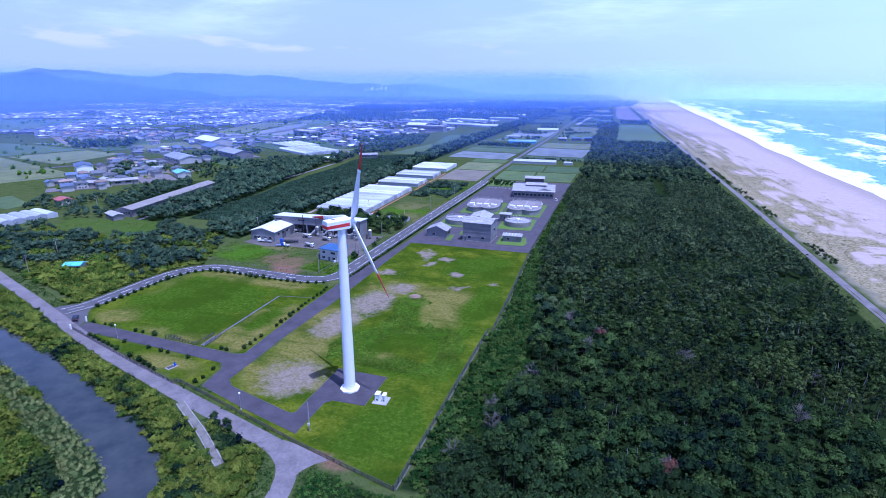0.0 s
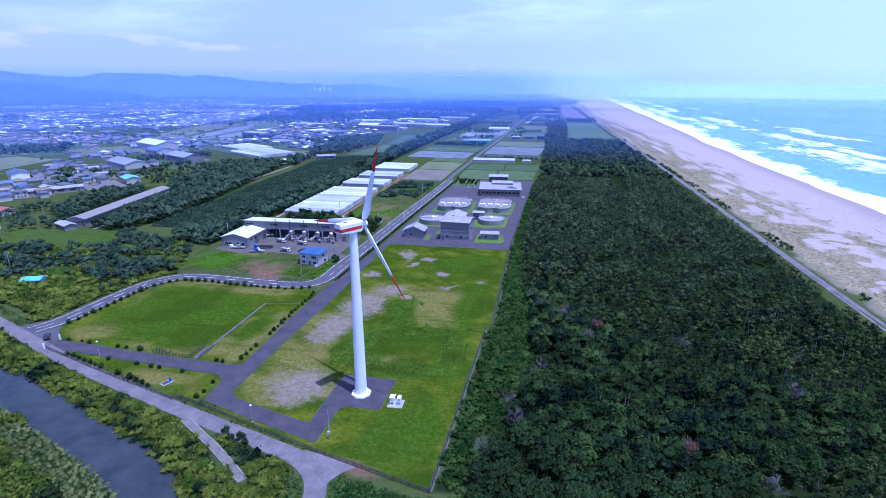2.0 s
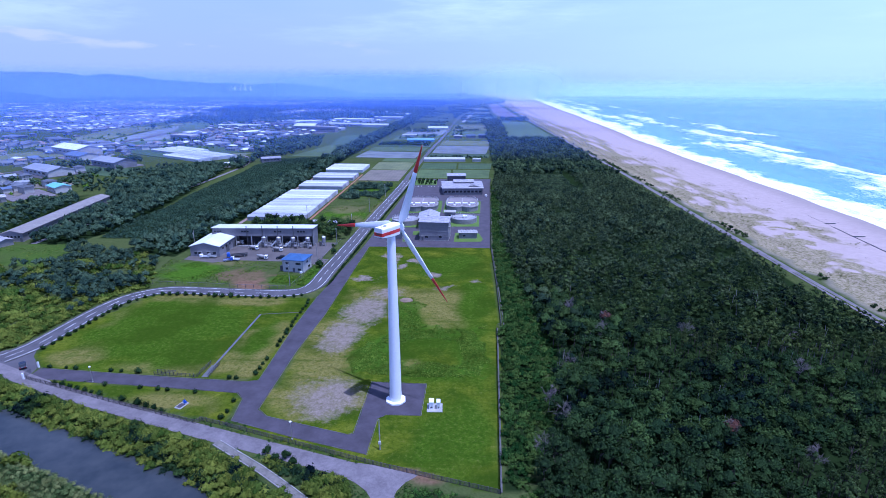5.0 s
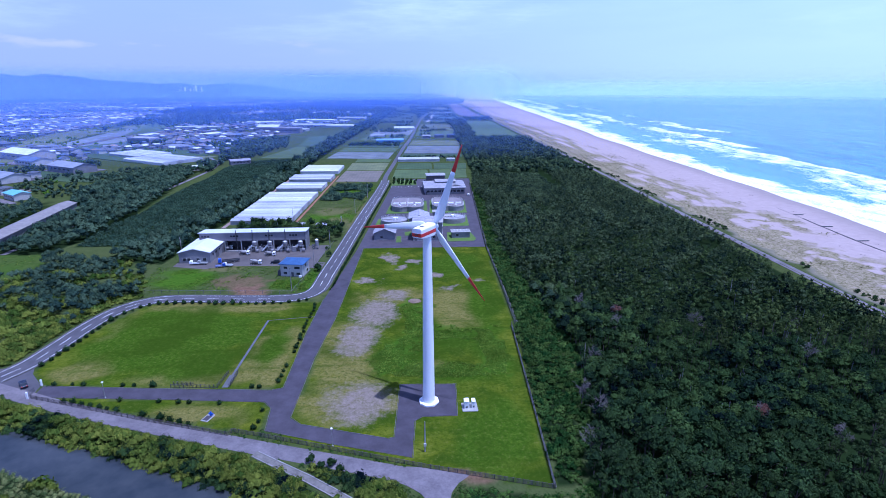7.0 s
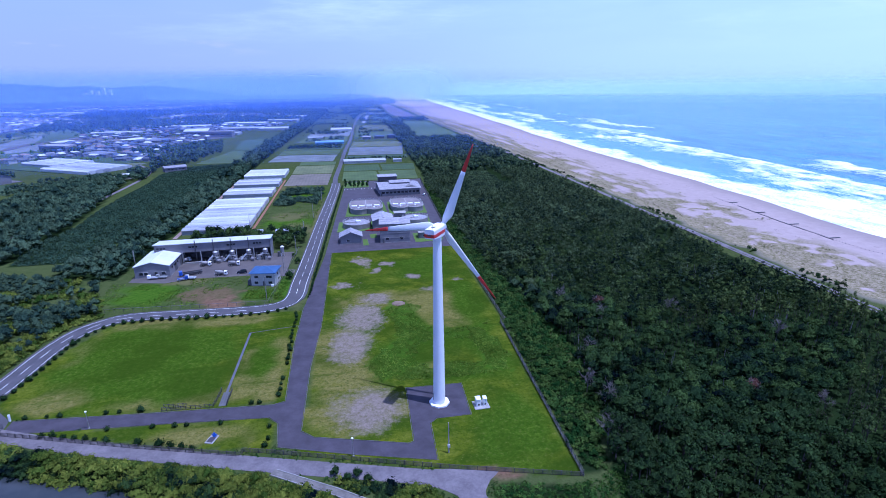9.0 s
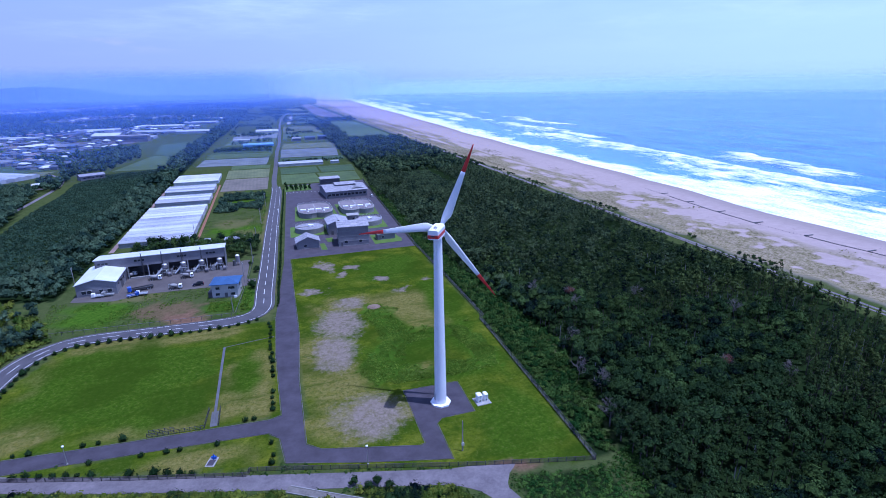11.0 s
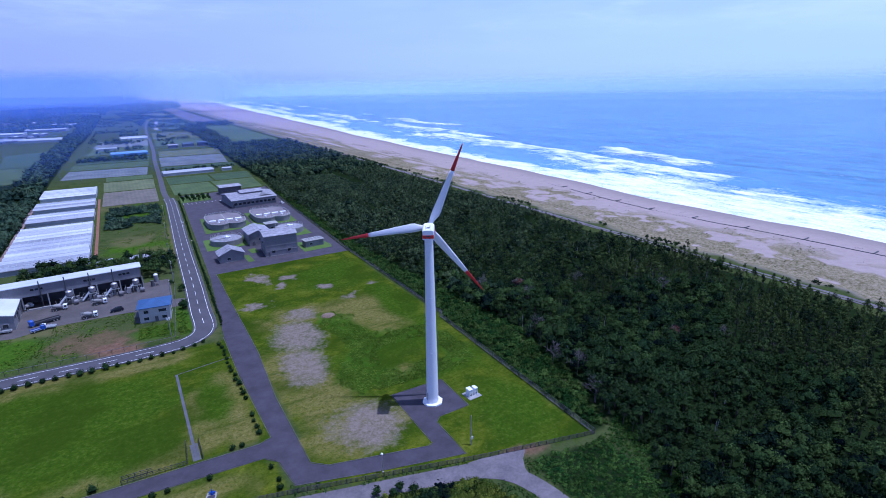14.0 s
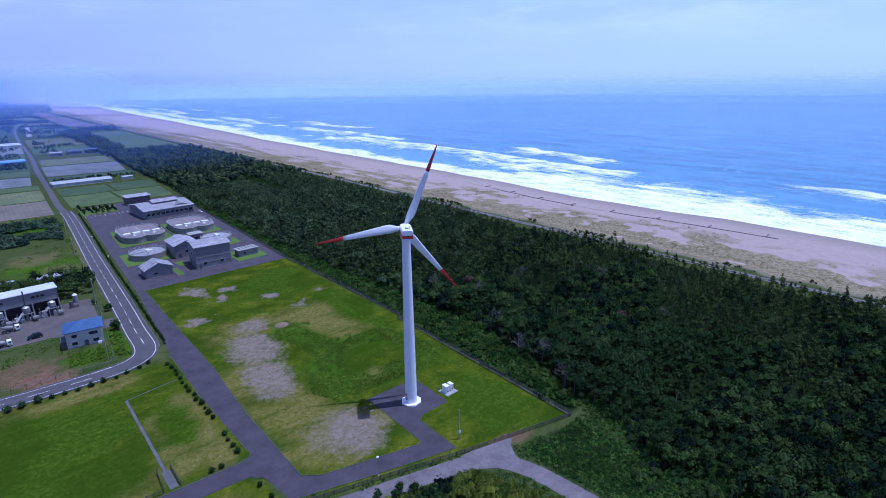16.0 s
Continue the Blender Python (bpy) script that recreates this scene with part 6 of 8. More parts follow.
def mixer(x, y, rz, cab, label):
    t = thing("concrete_mixer", label, "truck", (x, y, 0.05), rz)
    t.scale = (0.82, 0.82, 0.82)
    part("chassis", boxed(-0.5, -3.2, 0.55, 0.5, 2.9, 0.85), M["dark_steel"], t)
    c = part("cab", boxed(-1.1, 1.5, 0.6, 1.1, 3.1, 2.5, 0.12), cab, t)
    part("windscreen", boxed(-0.95, 3.06, 1.5, 0.95, 3.13, 2.25), M["dark_glass"], c)
    for s in (-1, 1):
        part("side_window", boxed(s * 1.105 - 0.03, 2.0, 1.5, s * 1.105 + 0.03, 2.9, 2.2), M["dark_glass"], c)
    rings = []
    for u, r in ((0.0, 0.5), (0.5, 0.8), (1.6, 0.95), (2.6, 0.8), (3.6, 0.42)):
        yy, zz = 1.0 - u, 1.75 + 0.18 * u
        rings.append([(math.cos(a) * r, yy + math.sin(a) * r * 0.18, zz + math.sin(a) * r) for a in np.arange(16) * math.pi / 8])
    part("drum", ring_loft(bmesh.new(), rings), M["concrete"], t, "pale grey mixing drum", True)
    bm = bmesh.new()
    rod(bm, (0, -2.6, 2.6), (0, -3.3, 1.2), 0.16)
    part("chute", bm, M["steel"], t)
    part("hopper", tube(bmesh.new(), 0, -2.6, 2.4, 2.95, 0.25, 0.5, 10), M["steel"], t)
    wheel_parts(t, [(s * 0.95, yy) for s in (-1, 1) for yy in (2.2, -1.2, -2.3)], 0.48, 0.3)


mixer(-148.4, 244.6, -92, M["white"], "white concrete mixer truck parked before the plant")
mixer(-135.4, 242.5, -88, M["white"], "white concrete mixer truck under a loading bay")
mixer(-138.4, 229.8, -90, M["white"], "white concrete mixer truck parked in the yard")
mixer(-158.6, 252, -15, M["white"], "white concrete mixer truck beside the workshop")


def flatbed(x, y, rz):
    t = thing("flatbed_truck", "blue truck with a long dark trailer in the yard", "truck", (x, y, 0.05), rz)
    t.scale = (0.8, 0.8, 0.8)
    c = part("cab", boxed(-1.2, 4.2, 0.6, 1.2, 6.0, 2.9, 0.12), M["blue_paint"], t)
    part("windscreen", boxed(-1.0, 5.97, 1.6, 1.0, 6.03, 2.5), M["dark_glass"], c)
    part("bed", boxed(-1.2, -5.8, 0.95, 1.2, 4.0, 1.25, 0.03), M["dark_steel"], t)
    for s in (-1, 1):
        part("side_board", boxed(s * 1.2 - 0.03, -5.8, 1.25, s * 1.2 + 0.03, 3.9, 1.75), M["dark_steel"], t)
    wheel_parts(t, [(s * 1.0, yy) for s in (-1, 1) for yy in (5.0, 2.2, -3.0, -4.2)], 0.5, 0.3)


flatbed(-152, 233.4, 108)


def small_truck(x, y, rz, paint, label):
    t = thing("small_truck", label, "truck", (x, y, 0.05), rz)
    c = part("cab", boxed(-0.8, 0.8, 0.45, 0.8, 2.1, 1.95, 0.1), paint, t)
    part("windscreen", boxed(-0.7, 2.07, 1.15, 0.7, 2.13, 1.75), M["dark_glass"], c)
    part("bed", boxed(-0.85, -2.2, 0.6, 0.85, 0.75, 0.8), M["steel"], t)
    for s in (-1, 1):
        part("side_board", boxed(s * 0.83 - 0.02, -2.2, 0.8, s * 0.83 + 0.02, 0.75, 1.1), paint, t)
    wheel_parts(t, [(s * 0.72, yy) for s in (-1, 1) for yy in (1.4, -1.4)], 0.3, 0.18)


small_truck(-153.5, 226.4, -70, M["blue_paint"], "small blue truck parked on the grass edge")
small_truck(-150.6, 227.2, 80, M["white"], "small white truck parked beside the yard")
small_truck(-167, 230.6, 90, M["white"], "small white van parked before the workshop")
small_truck(-163.5, 231.0, 84, M["steel"], "small grey pickup parked before the workshop")

# ---- treatment plant ----
LAWN_GREEN = plain("plant_lawn", (0.050, 0.105, 0.009), (0.085, 0.140, 0.016), 0.15, 2.5, 0.95, bump=0.6, depth=0.06)
for poly in ([(-84.4, 327), (-57, 329), (-57.5, 366), (-82, 368)], [(-89, 291), (-66, 291.5), (-66.5, 313), (-88, 314)], [(-56, 328), (-31.5, 328), (-30, 366), (-55.2, 367)], [(-53, 294), (-33, 295), (-32.4, 322), (-52, 322)], [(-47.5, 262.5), (-33, 263.5), (-31.5, 268), (-33.5, 280), (-47, 281)], [(-75, 262), (-72, 262), (-72.4, 274), (-75, 274)], [(-70.5, 275), (-67, 275.5), (-67, 284), (-71, 283)]):
    road("lawn", prism(bmesh.new(), poly, -0.1, 0.13), LAWN_GREEN, "small mown lawn with a kerb among the tanks", category="lawn")
    kerb("kerb", poly + poly[:1], 0.2, 0.17)

pump = building("pump_house", "tall grey concrete pump house with banded walls", "building", -57.6, 271.6, 15.6, 13.5, 10.2, 1.2, "x", M["wall_grey"], M["roof_grey"], -4, [("s", 3.5, 2.2, 1.6, 1.2), ("s", -4, 2.2, 1.6, 1.2), ("e", 0, 6, 3, 1.2), ("w", 0, 6, 3, 1.2)], [("w", -3, 2.2, 2.6), ("s", -6.2, 1.0, 2.1)])
for k in range(3):
    band = boxed(-7.9, -6.85, 2.6 + 2.6 * k, 7.9, 6.85, 2.75 + 2.6 * k)
    o = part("wall_band", band, M["concrete_wall"], pump)
building("control_house", "grey concrete control house with a low gable roof", "building", -62.6, 296.5, 11.5, 15, 6.2, 2.0, "y", M["wall_grey"], M["roof_grey"], 0, [("s", 0, 3, 2, 1.2)], [("s", -3.6, 1.4, 2.2)])
building("stair_tower", "small grey stair block beside the tanks", "building", -50.8, 314.5, 6.5, 5, 4.5, 0.3, "flat", M["wall_grey"], M["concrete"], 0, [("s", 0, 2.4, 1.2, 1.0)])
building("sludge_shed", "low grey shed with a grey tiled gable roof", "building", -81.2, 271.5, 11.0, 8.4, 3.9, 2.4, "y", M["wall_grey"], M["roof_grey"], 0, [("s", -1.5, 1.7, 1.6, 1.0), ("e", 0, 1.8, 1.4, 1.0)], [("e", 2.4, 1.0, 2.1)], 0.7)
blower = building("blower_house", "small grey blower house with pipes on its roof", "building", -39.9, 272.2, 9.6, 5.2, 3.2, 0.3, "flat", M["wall_grey"], M["concrete"], 3, [("s", -2, 1.7, 1.4, 1.0)], [("e", 0, 1.0, 2.1)])
for k in range(5):
    part("roof_pipe", rod(bmesh.new(), (-3.4 + k * 1.7, -1.8, 3.75), (-3.4 + k * 1.7, 1.8, 3.75), 0.22, 8), M["steel"], blower)
b = building("administration_building", "broad grey-roofed administration building with a clerestory", "building", -44.0, 403.5, 30, 30, 5.2, 2.2, "x", M["wall_grey"], M["roof_grey"], 4, [("s", -13 + 2.9 * k, 2.6, 2.2, 1.6) for k in range(10)], [("s", -14.4, 0.8, 2.2)], 0.9)
part("clerestory", boxed(-6, -4, 6.4, 9, 5, 8.0), M["wall_grey"], b)
part("clerestory_roof", roof_mesh(15.4, 9.4, 8.0, 1.1, "x", 0.5), M["roof_grey"], b).matrix_basis = pose(1.5, 0.5, 0)
part("side_wing", wall_mesh(13, 8, 4.6, 1.6, "y"), M["wall_grey"], b).matrix_basis = pose(8.5, -9, 0.8)
building("garage_block", "grey flat-roofed garage block behind the offices", "building", -48.8, 447.5, 15.5, 8.5, 5.4, 0.6, "shed", M["wall_dark"], M["roof_grey"], 3, [], [("s", -4.5 + 4.5 * k, 3.2, 3.0) for k in range(3)], 0.6)


def round_tank(x, y, r, h, label):
    t = thing("settling_tank", label, "tank", (x, y, 0.1))
    seg = 48
    rings = []
    for z, rr in ((-0.2, r), (h, r), (h, r - 0.45), (h - 0.7, r - 0.45)):
        rings.append([(math.cos(a) * rr, math.sin(a) * rr, z) for a in np.arange(seg) * 2 * math.pi / seg])
    part("wall", ring_loft(bmesh.new(), rings), M["concrete_wall"], t)
    part("cover", tube(bmesh.new(), 0, 0, h - 0.6, h - 0.25, r - 0.5, r - 0.5, seg), M["roof_grey"], t)
    part("walkway", boxed(-r + 0.3, -0.6, h - 0.2, r * 0.2, 0.6, h + 0.05), M["concrete"], t)
    hub = part("drive", tube(bmesh.new(), 0, 0, h - 0.3, h + 1.0, 1.1, 0.9, 12), M["white"], t, "white drive unit")
    part("motor", boxed(-0.5, -1.6, h, 0.6, -0.6, h + 0.9, 0.05), M["white"], hub)
    part("motor", boxed(0.9, -0.6, h, 2.2, 0.6, h + 0.7, 0.05), M["white"], hub)
    rail = bmesh.new()
    for k in range(24):
        a = k * math.pi / 12
        rod(rail, (math.cos(a) * (r - 0.2), math.sin(a) * (r - 0.2), h), (math.cos(a) * (r - 0.2), math.sin(a) * (r - 0.2), h + 1.0), 0.035, 5)
    part("rail_posts", rail, M["steel"], t)
    for zz in (0.5, 1.0):
        ring = [(math.cos(a) * (r - 0.2), math.sin(a) * (r - 0.2)) for a in np.arange(37) * math.pi / 18]
        part("rail", ribbon(bmesh.new(), ring, 0.05, h + zz, 0.05), M["steel"], t)


round_tank(-77.4, 302.5, 8.3, 2.8, "round concrete settling tank with a white drive unit")
round_tank(-42.2, 307.5, 8.0, 2.8, "round concrete settling tank with railings")


def twin_tank(x, y, label):
    t = thing("aeration_tank", label, "tank", (x, y, 0.1))
    out = []
    for k in range(56):
        a = 2 * math.pi * k / 56
        c, s = math.cos(a), math.sin(a)
        p = 0.55
        u = math.copysign(abs(c) ** p, c) * 10.8
        v = math.copysign(abs(s) ** p, s) * 15.5
        if v < -11:
            v += 2.2 * math.exp(-(u / 2.2) ** 2)
        out.append((u, v))
    part("wall", prism(bmesh.new(), out, -0.2, 3.1), M["concrete_wall"], t)
    part("rim", ribbon(bmesh.new(), out + out[:2], 0.5, 3.4, 0.4), M["concrete"], t)
    part("cover", prism(bmesh.new(), [(u * 0.94, v * 0.95) for u, v in out], 3.0, 3.2), plain("brown_tank_cover", (0.125, 0.108, 0.116), (0.195, 0.172, 0.180), 0.2, 2.0, 0.9), t, "brown-grey tank cover")
    for k in range(4):
        part("hatch_cover", boxed(-9.6 + 4.9 * k, -6.4, 3.2, -6.0 + 4.9 * k, -4.6, 4.1, 0.08), M["white"], t, "white hatch cover")
    for k in range(2):
        d = part("drive", tube(bmesh.new(), -5.2 + 10.0 * k, -10.6, 3.2, 4.1, 0.8, 0.6, 12), M["white"], t)
        part("walkway", boxed(-6.6 + 10 * k, -11.4, 3.2, -3.8 + 10 * k, -9.9, 3.4), M["concrete"], d)
    part("divider", boxed(-0.35, -13, 3.18, 0.35, 14, 3.32), M["concrete"], t)
    for zz in (3.9, 4.4):
        part("rail", ribbon(bmesh.new(), [(u * 0.985, v * 0.985) for u, v in out + out[:1]], 0.05, zz, 0.05), M["steel"], t)


twin_tank(-70.4, 346.6, "double concrete aeration tank with white hatch covers")
twin_tank(-43.2, 347.4, "double concrete aeration tank with white hatch covers")

# parking bays and a small garden of clipped trees
pk = thing("parking_lines", "white painted parking bay lines", "road marking", kind="structure")
for k in range(10):
    part("bay_line", boxed(-85.2 + 2.7 * k, 419, 0.05, -85.05 + 2.7 * k, 424, 0.062), M["paint"], pk)
road("lawn", prism(bmesh.new(), [(-86, 427), (-65, 428), (-65.5, 452), (-85, 452)], -0.1, 0.13), LAWN_GREEN, "planted bed beside the parking bays", category="lawn")
proto = thing("garden_tree", "small dark clipped tree in the planted bed", "tree", (0, 0, -300), group="trees of the planted bed")
v, f = broad(rng, 60, 0.3, 3.0, 1.2, 4)
o = new("crown", np_mesh("crown", v, f, M["hedge"], {"tint": np.full(len(v), 0.6)}))
o.parent = proto
part("trunk", tube(bmesh.new(), 0, 0, -0.2, 1.8, 0.1, 0.06, 6), M["bark"], proto)
for k in range(26):
    copy_thing(proto, pose(-84 + (k % 6) * 3.6 + rng.uniform(-1, 1), 429.5 + (k // 6) * 5 + rng.uniform(-1.5, 1.5), 0.1, 0, 0, float(rng.uniform(0, 360))) @ Matrix.Scale(float(rng.uniform(0.7, 1.25)), 4))
for o in list(proto.children) + [proto]:
    bpy.data.objects.remove(o)

# ---- concrete works ----
road("pavement_yard", prism(bmesh.new(), [(-176, 228), (-160, 224), (-150, 228), (-126, 227), (-118, 222), (-112, 223.5), (-107, 223.5), (-106.6, 231), (-110.5, 232), (-109.5, 259), (-176, 259)], -0.2, 0.04), plain("yard_surface", (0.060, 0.052, 0.052), (0.125, 0.108, 0.104), 0.12, 1.5, 0.95), "worn grey yard of the concrete works", category="pavement")
hall = thing("batching_hall", "long grey steel hall with open loading bays", "building", (-145.8, 256, 0.02), 1.5)
HW, HD, HH = 52.0, 10.0, 9.6
bm = bmesh.new()
box(bm, -HW / 2, HD / 2 - 0.3, 0, HW / 2, HD / 2, HH - 0.9)
for sx in (-HW / 2, HW / 2 - 0.3):
    ring_loft(bm, [[(x, -HD / 2, 0), (x, HD / 2, 0), (x, HD / 2, HH - 0.9), (x, -HD / 2, HH)] for x in (sx, sx + 0.3)])
box(bm, -HW / 2, -HD / 2, 5.4, HW / 2, -HD / 2 + 0.3, HH)
shell = part("wall", bm, M["wall_grey"], hall)
part("roof", roof_mesh(HW, HD, HH + 0.02, -0.9, "shed", 0.4, 0.25), M["roof_white"], hall, "pale metal roof")
for k in range(6):
    part("column", boxed(-14 + 8 * k - 0.2, -HD / 2 - 0.1, 0, -14 + 8 * k + 0.2, -HD / 2 + 0.35, 5.5), M["steel"], hall)
for k in range(4):
    part("downpipe", tube(bmesh.new(), -8 + 8.0 * k, -HD / 2 - 0.25, 0, HH + 1.4, 0.2, 0.2, 8), M["dark_steel"], hall)
for at in (-23, -9, 8, 20):
    for k in (-1, 0, 1):
        add_window(shell, "s", at + k * 1.4, 7.9, 1.1, 0.8, HW, HD, M["wall_grey"])
# dark block across the back of the open bays
part("dark_lining", boxed(-HW / 2 + 0.4, HD / 2 - 2.0, 0.05, HW / 2 - 0.4, HD / 2 - 0.35, 5.3), M["wall_dark"], hall)
part("loading_kerb", boxed(-14, -HD / 2 - 1.2, 0, HW / 2 - 2, -HD / 2 - 0.5, 0.7), M["concrete"], hall)


def batcher(x, y):
    t = thing("batching_plant", "grey steel hopper with sloping conveyor in a loading bay", "machine", (x, y, 0.05))
    for sx in (-1.2, 1.2):
        for sy in (-1.2, 1.2):
            part("leg", boxed(sx - 0.1, sy - 0.1, 0, sx + 0.1, sy + 0.1, 3.0), M["steel"], t)
    part("hopper", tube(bmesh.new(), 0, 0, 2.0, 3.4, 0.4, 1.2, 10), M["wall_grey"], t)
    part("silo", tube(bmesh.new(), 0, 0, 3.4, 4.9, 1.2, 1.2, 14), M["wall_grey"], t)
    part("cap", tube(bmesh.new(), 0, 0, 4.9, 5.3, 1.2, 0.6, 14), M["steel"], t)
    part("conveyor", rod(bmesh.new(), (-3.6, -1.5, 0.6), (-0.4, 0, 3.9), 0.45, 4), M["steel"], t)
    part("platform", boxed(-1.8, -1.9, 2.9, 1.9, -1.5, 3.05), M["steel"], t)
    part("mixer_drum", rod(bmesh.new(), (1.3, -2.6, 1.2), (2.7, -2.6, 1.2), 0.8, 12), M["wall_grey"], t)


for k in range(4):
    batcher(-145 + 7.6 * k, 250.4)
# loose gear along the loading bays
for k in range(22):
    x, y = -149.5 + 1.38 * k + float(rng.uniform(-0.4, 0.4)), 249.2 + float(rng.uniform(-0.8, 2.0))
    t = thing("machine_box", "small grey steel machine housing in the loading bay", "machine", (x, y, 0.05), float(rng.uniform(-20, 20)), "machine housings of the works")
    w, h = float(rng.uniform(0.3, 0.7)), float(rng.uniform(0.8, 2.6))
    part("housing", boxed(-w, -w * 0.8, 0, w, w * 0.8, h, 0.05), M[("steel", "wall_grey", "concrete", "dark_steel")[k % 4]], t)
    part("pipe", rod(bmesh.new(), (w * 0.5, 0, h), (w * 0.5 + float(rng.uniform(-1, 1)), 0.4, h + 1.2), 0.07), M["steel"], t)
building("workshop", "grey steel workshop with a pale gable roof", "building", -167.6, 244.5, 14.4, 23.5, 5.2, 1.8, "y", M["wall_grey"], M["roof_white"], 0, [("s", -4.6, 1.9, 1.6, 1.3), ("s", -2.6, 1.9, 1.6, 1.3), ("s", 4.6, 1.9, 1.6, 1.3), ("s", 1.6, 1.9, 1.4, 1.3)] + [("e", -8 + 4 * k, 3.4, 1.6, 1.0) for k in range(3)], [("e", -3, 3.6, 3.6), ("e", 5, 3.6, 3.6)], 0.4)
o = building("office_house", "two-storey pale house with a blue hipped roof", "house", -117.4, 216.8, 9.8, 8.6, 5.6, 1.7, "hip", M["wall_pale"], M["blue_roof"], -8, [("s", -2.6, 4.1, 1.5, 1.0), ("s", 2.6, 4.1, 2.4, 1.0), ("s", -2.8, 1.6, 1.5, 1.0), ("s", 3.0, 1.5, 1.6, 1.0), ("e", 0, 4.1, 1.6, 1.0), ("e", 1.5, 1.5, 1.6, 1.0)], [("s", 0.4, 1.0, 2.0)], 0.7)
part("lean_to", boxed(-6.6, -3.5, 0, -4.9, 2.0, 2.4), M["wall_dark"], o)
part("outdoor_unit", boxed(3.4, -5.1, 0, 4.4, -4.4, 0.8), M["white"], o)


def silo_group():
    t = thing("cement_silo", "grey steel cement silo on legs beside the works", "silo", (-114.6, 253.2, 0.04))
    t.scale = (0.75, 0.75, 0.75)
    for x in (-0.9, 0.9):
        part("leg", boxed(x - 0.12, -0.8, 0, x + 0.12, 0.8, 2.4), M["steel"], t)
    part("barrel", tube(bmesh.new(), 0, 0, 2.2, 6.2, 1.2, 1.2, 16), M["wall_grey"], t)
    part("top", tube(bmesh.new(), 0, 0, 6.2, 6.9, 1.2, 0.6, 16), M["white"], t)
    part("side_tank", tube(bmesh.new(), -2.2, -0.6, 0, 3.4, 0.9, 0.9, 14), M["wall_dark"], t)


silo_group()

# trees and brush round the works
for poly, kinds, mat, label, step, lo, hi in (
        ([(-166, 286), (-150, 270), (-122, 264), (-107, 264), (-105, 289), (-122, 290), (-140, 291), (-158, 292)], BROAD_N, M["leaf"], "dark evergreen trees behind the concrete works", 3.0, 0.85, 1.25),
        ([(-134, 368), (-104, 370), (-101, 425), (-130, 430)], SHRUB_M, M["belt"], "dark scrub on the fallow field", 2.3, 1.0, 2.0),
        ([(-124.5, 199), (-113.5, 197.5), (-113, 207), (-124, 208.5)], SHRUB_N, M["weed"], "knee-high weeds beside the yard fence", 0.9, 0.3, 0.5),
        ([(-113.2, 193), (-108.5, 196), (-107.5, 222), (-110, 222)], SHRUB_N, M["weed"], "tall grass in the roadside ditch", 1.4, 0.4, 0.8)):
    bx, by = scatter(poly, step, rng, lambda x, y: fbm(x, y, 13.0, 3) > (0.44 if "fallow" in label else 0.0))
    stand("scrub", kinds, bx, by, mat, label, "bushes", rng, lo, hi)
proto = thing("roadside_tree", "small round dark tree at the yard entrance", "tree", (0, 0, -300))
v, f = broad(rng, 160, 0.26, 4.0, 1.9, 6)
o = new("crown", np_mesh("crown", v, f, M["hedge"], {"tint": np.full(len(v), 0.6)}))
o.parent = proto
part("trunk", tube(bmesh.new(), 0, 0, -0.2, 2.6, 0.14, 0.08, 6), M["bark"], proto)
for x, y, s in ((-107.8, 219.5, 1.0), (-106.4, 240, 0.8), (-109.2, 251, 0.5)):
    copy_thing(proto, pose(x, y, 0, 0, 0, x * 50) @ Matrix.Scale(s, 4))
for x, y in ((-86.4, 93.0), (-81.6, 91.6), (-83.6, 90.4), (-79.4, 89.6)):
    copy_thing(proto, pose(x, y, gz(x, y), 0, 0, x * 40) @ Matrix.Scale(0.55, 4))
for o in list(proto.children) + [proto]:
    bpy.data.objects.remove(o)

# uneven weeds on the rough land round the works and on the fallow plots
for poly, step, need, mat, label in (
        ([(-178, 197), (-114, 195), (-113, 226), (-128, 226), (-150, 227), (-162, 223), (-182, 228)], 1.15, 0.47, "weed", "ragged knee-high weeds before the concrete works"),
        ([(-136, 300), (-103, 298), (-99, 440), (-133, 442)], 1.5, 0.50, "weed", "ragged weeds on the fallow plot by the road"),
        ([(-304, 219), (-309, 242), (-249, 252), (-235, 231), (-231, 216), (-282, 213)], 2.2, 0.52, "bush", "rank grass in the glade"),
        ([(-108.5, 200), (-105.6, 200), (-98, 430), (-101, 430)], 1.2, 0.48, "weed", "weeds along the road verge")):
    bx, by = scatter(poly, step, rng, lambda x, y: (fbm(x, y, 7.0, 3, 3.0) > need) & off_roads(x, y) & (np.hypot(x + 132, y - 203) > 10))
    stand("weeds", WEED_L, bx, by, M[mat], label, "weeds", rng, 0.5, 1.0, 0.06)

# thick weeds in the middle of the turbine lawn
px, py = scatter([(-80, 124), (-32, 120), (-32, 175), (-60, 190), (-78, 165)], 0.62, rng)
wk = np.maximum(spot(px, py, -55, 129, 20, 2.2, -2, 0.4, 5.0), (inside(px + 8 * (fbm(px, py, 6.0, 3, 1.0) - 0.5), py + 8 * (fbm(px, py, 6.0, 3, 2.0) - 0.5), WEED_PATCH) & ~inside(px + 8 * (fbm(px, py, 6.0, 3, 3.0) - 0.5), py + 8 * (fbm(px, py, 6.0, 3, 4.0) - 0.5), CLEAR_PATCH)) * (0.2 + 0.75 * fbm(px, py, 5.0, 3) + 0.3 * spot(px, py, -39, 142, 4, 15, 4, 0.5, 6.0)))
s = wk > 0.30 + 0.46 * rng.random(len(wk))
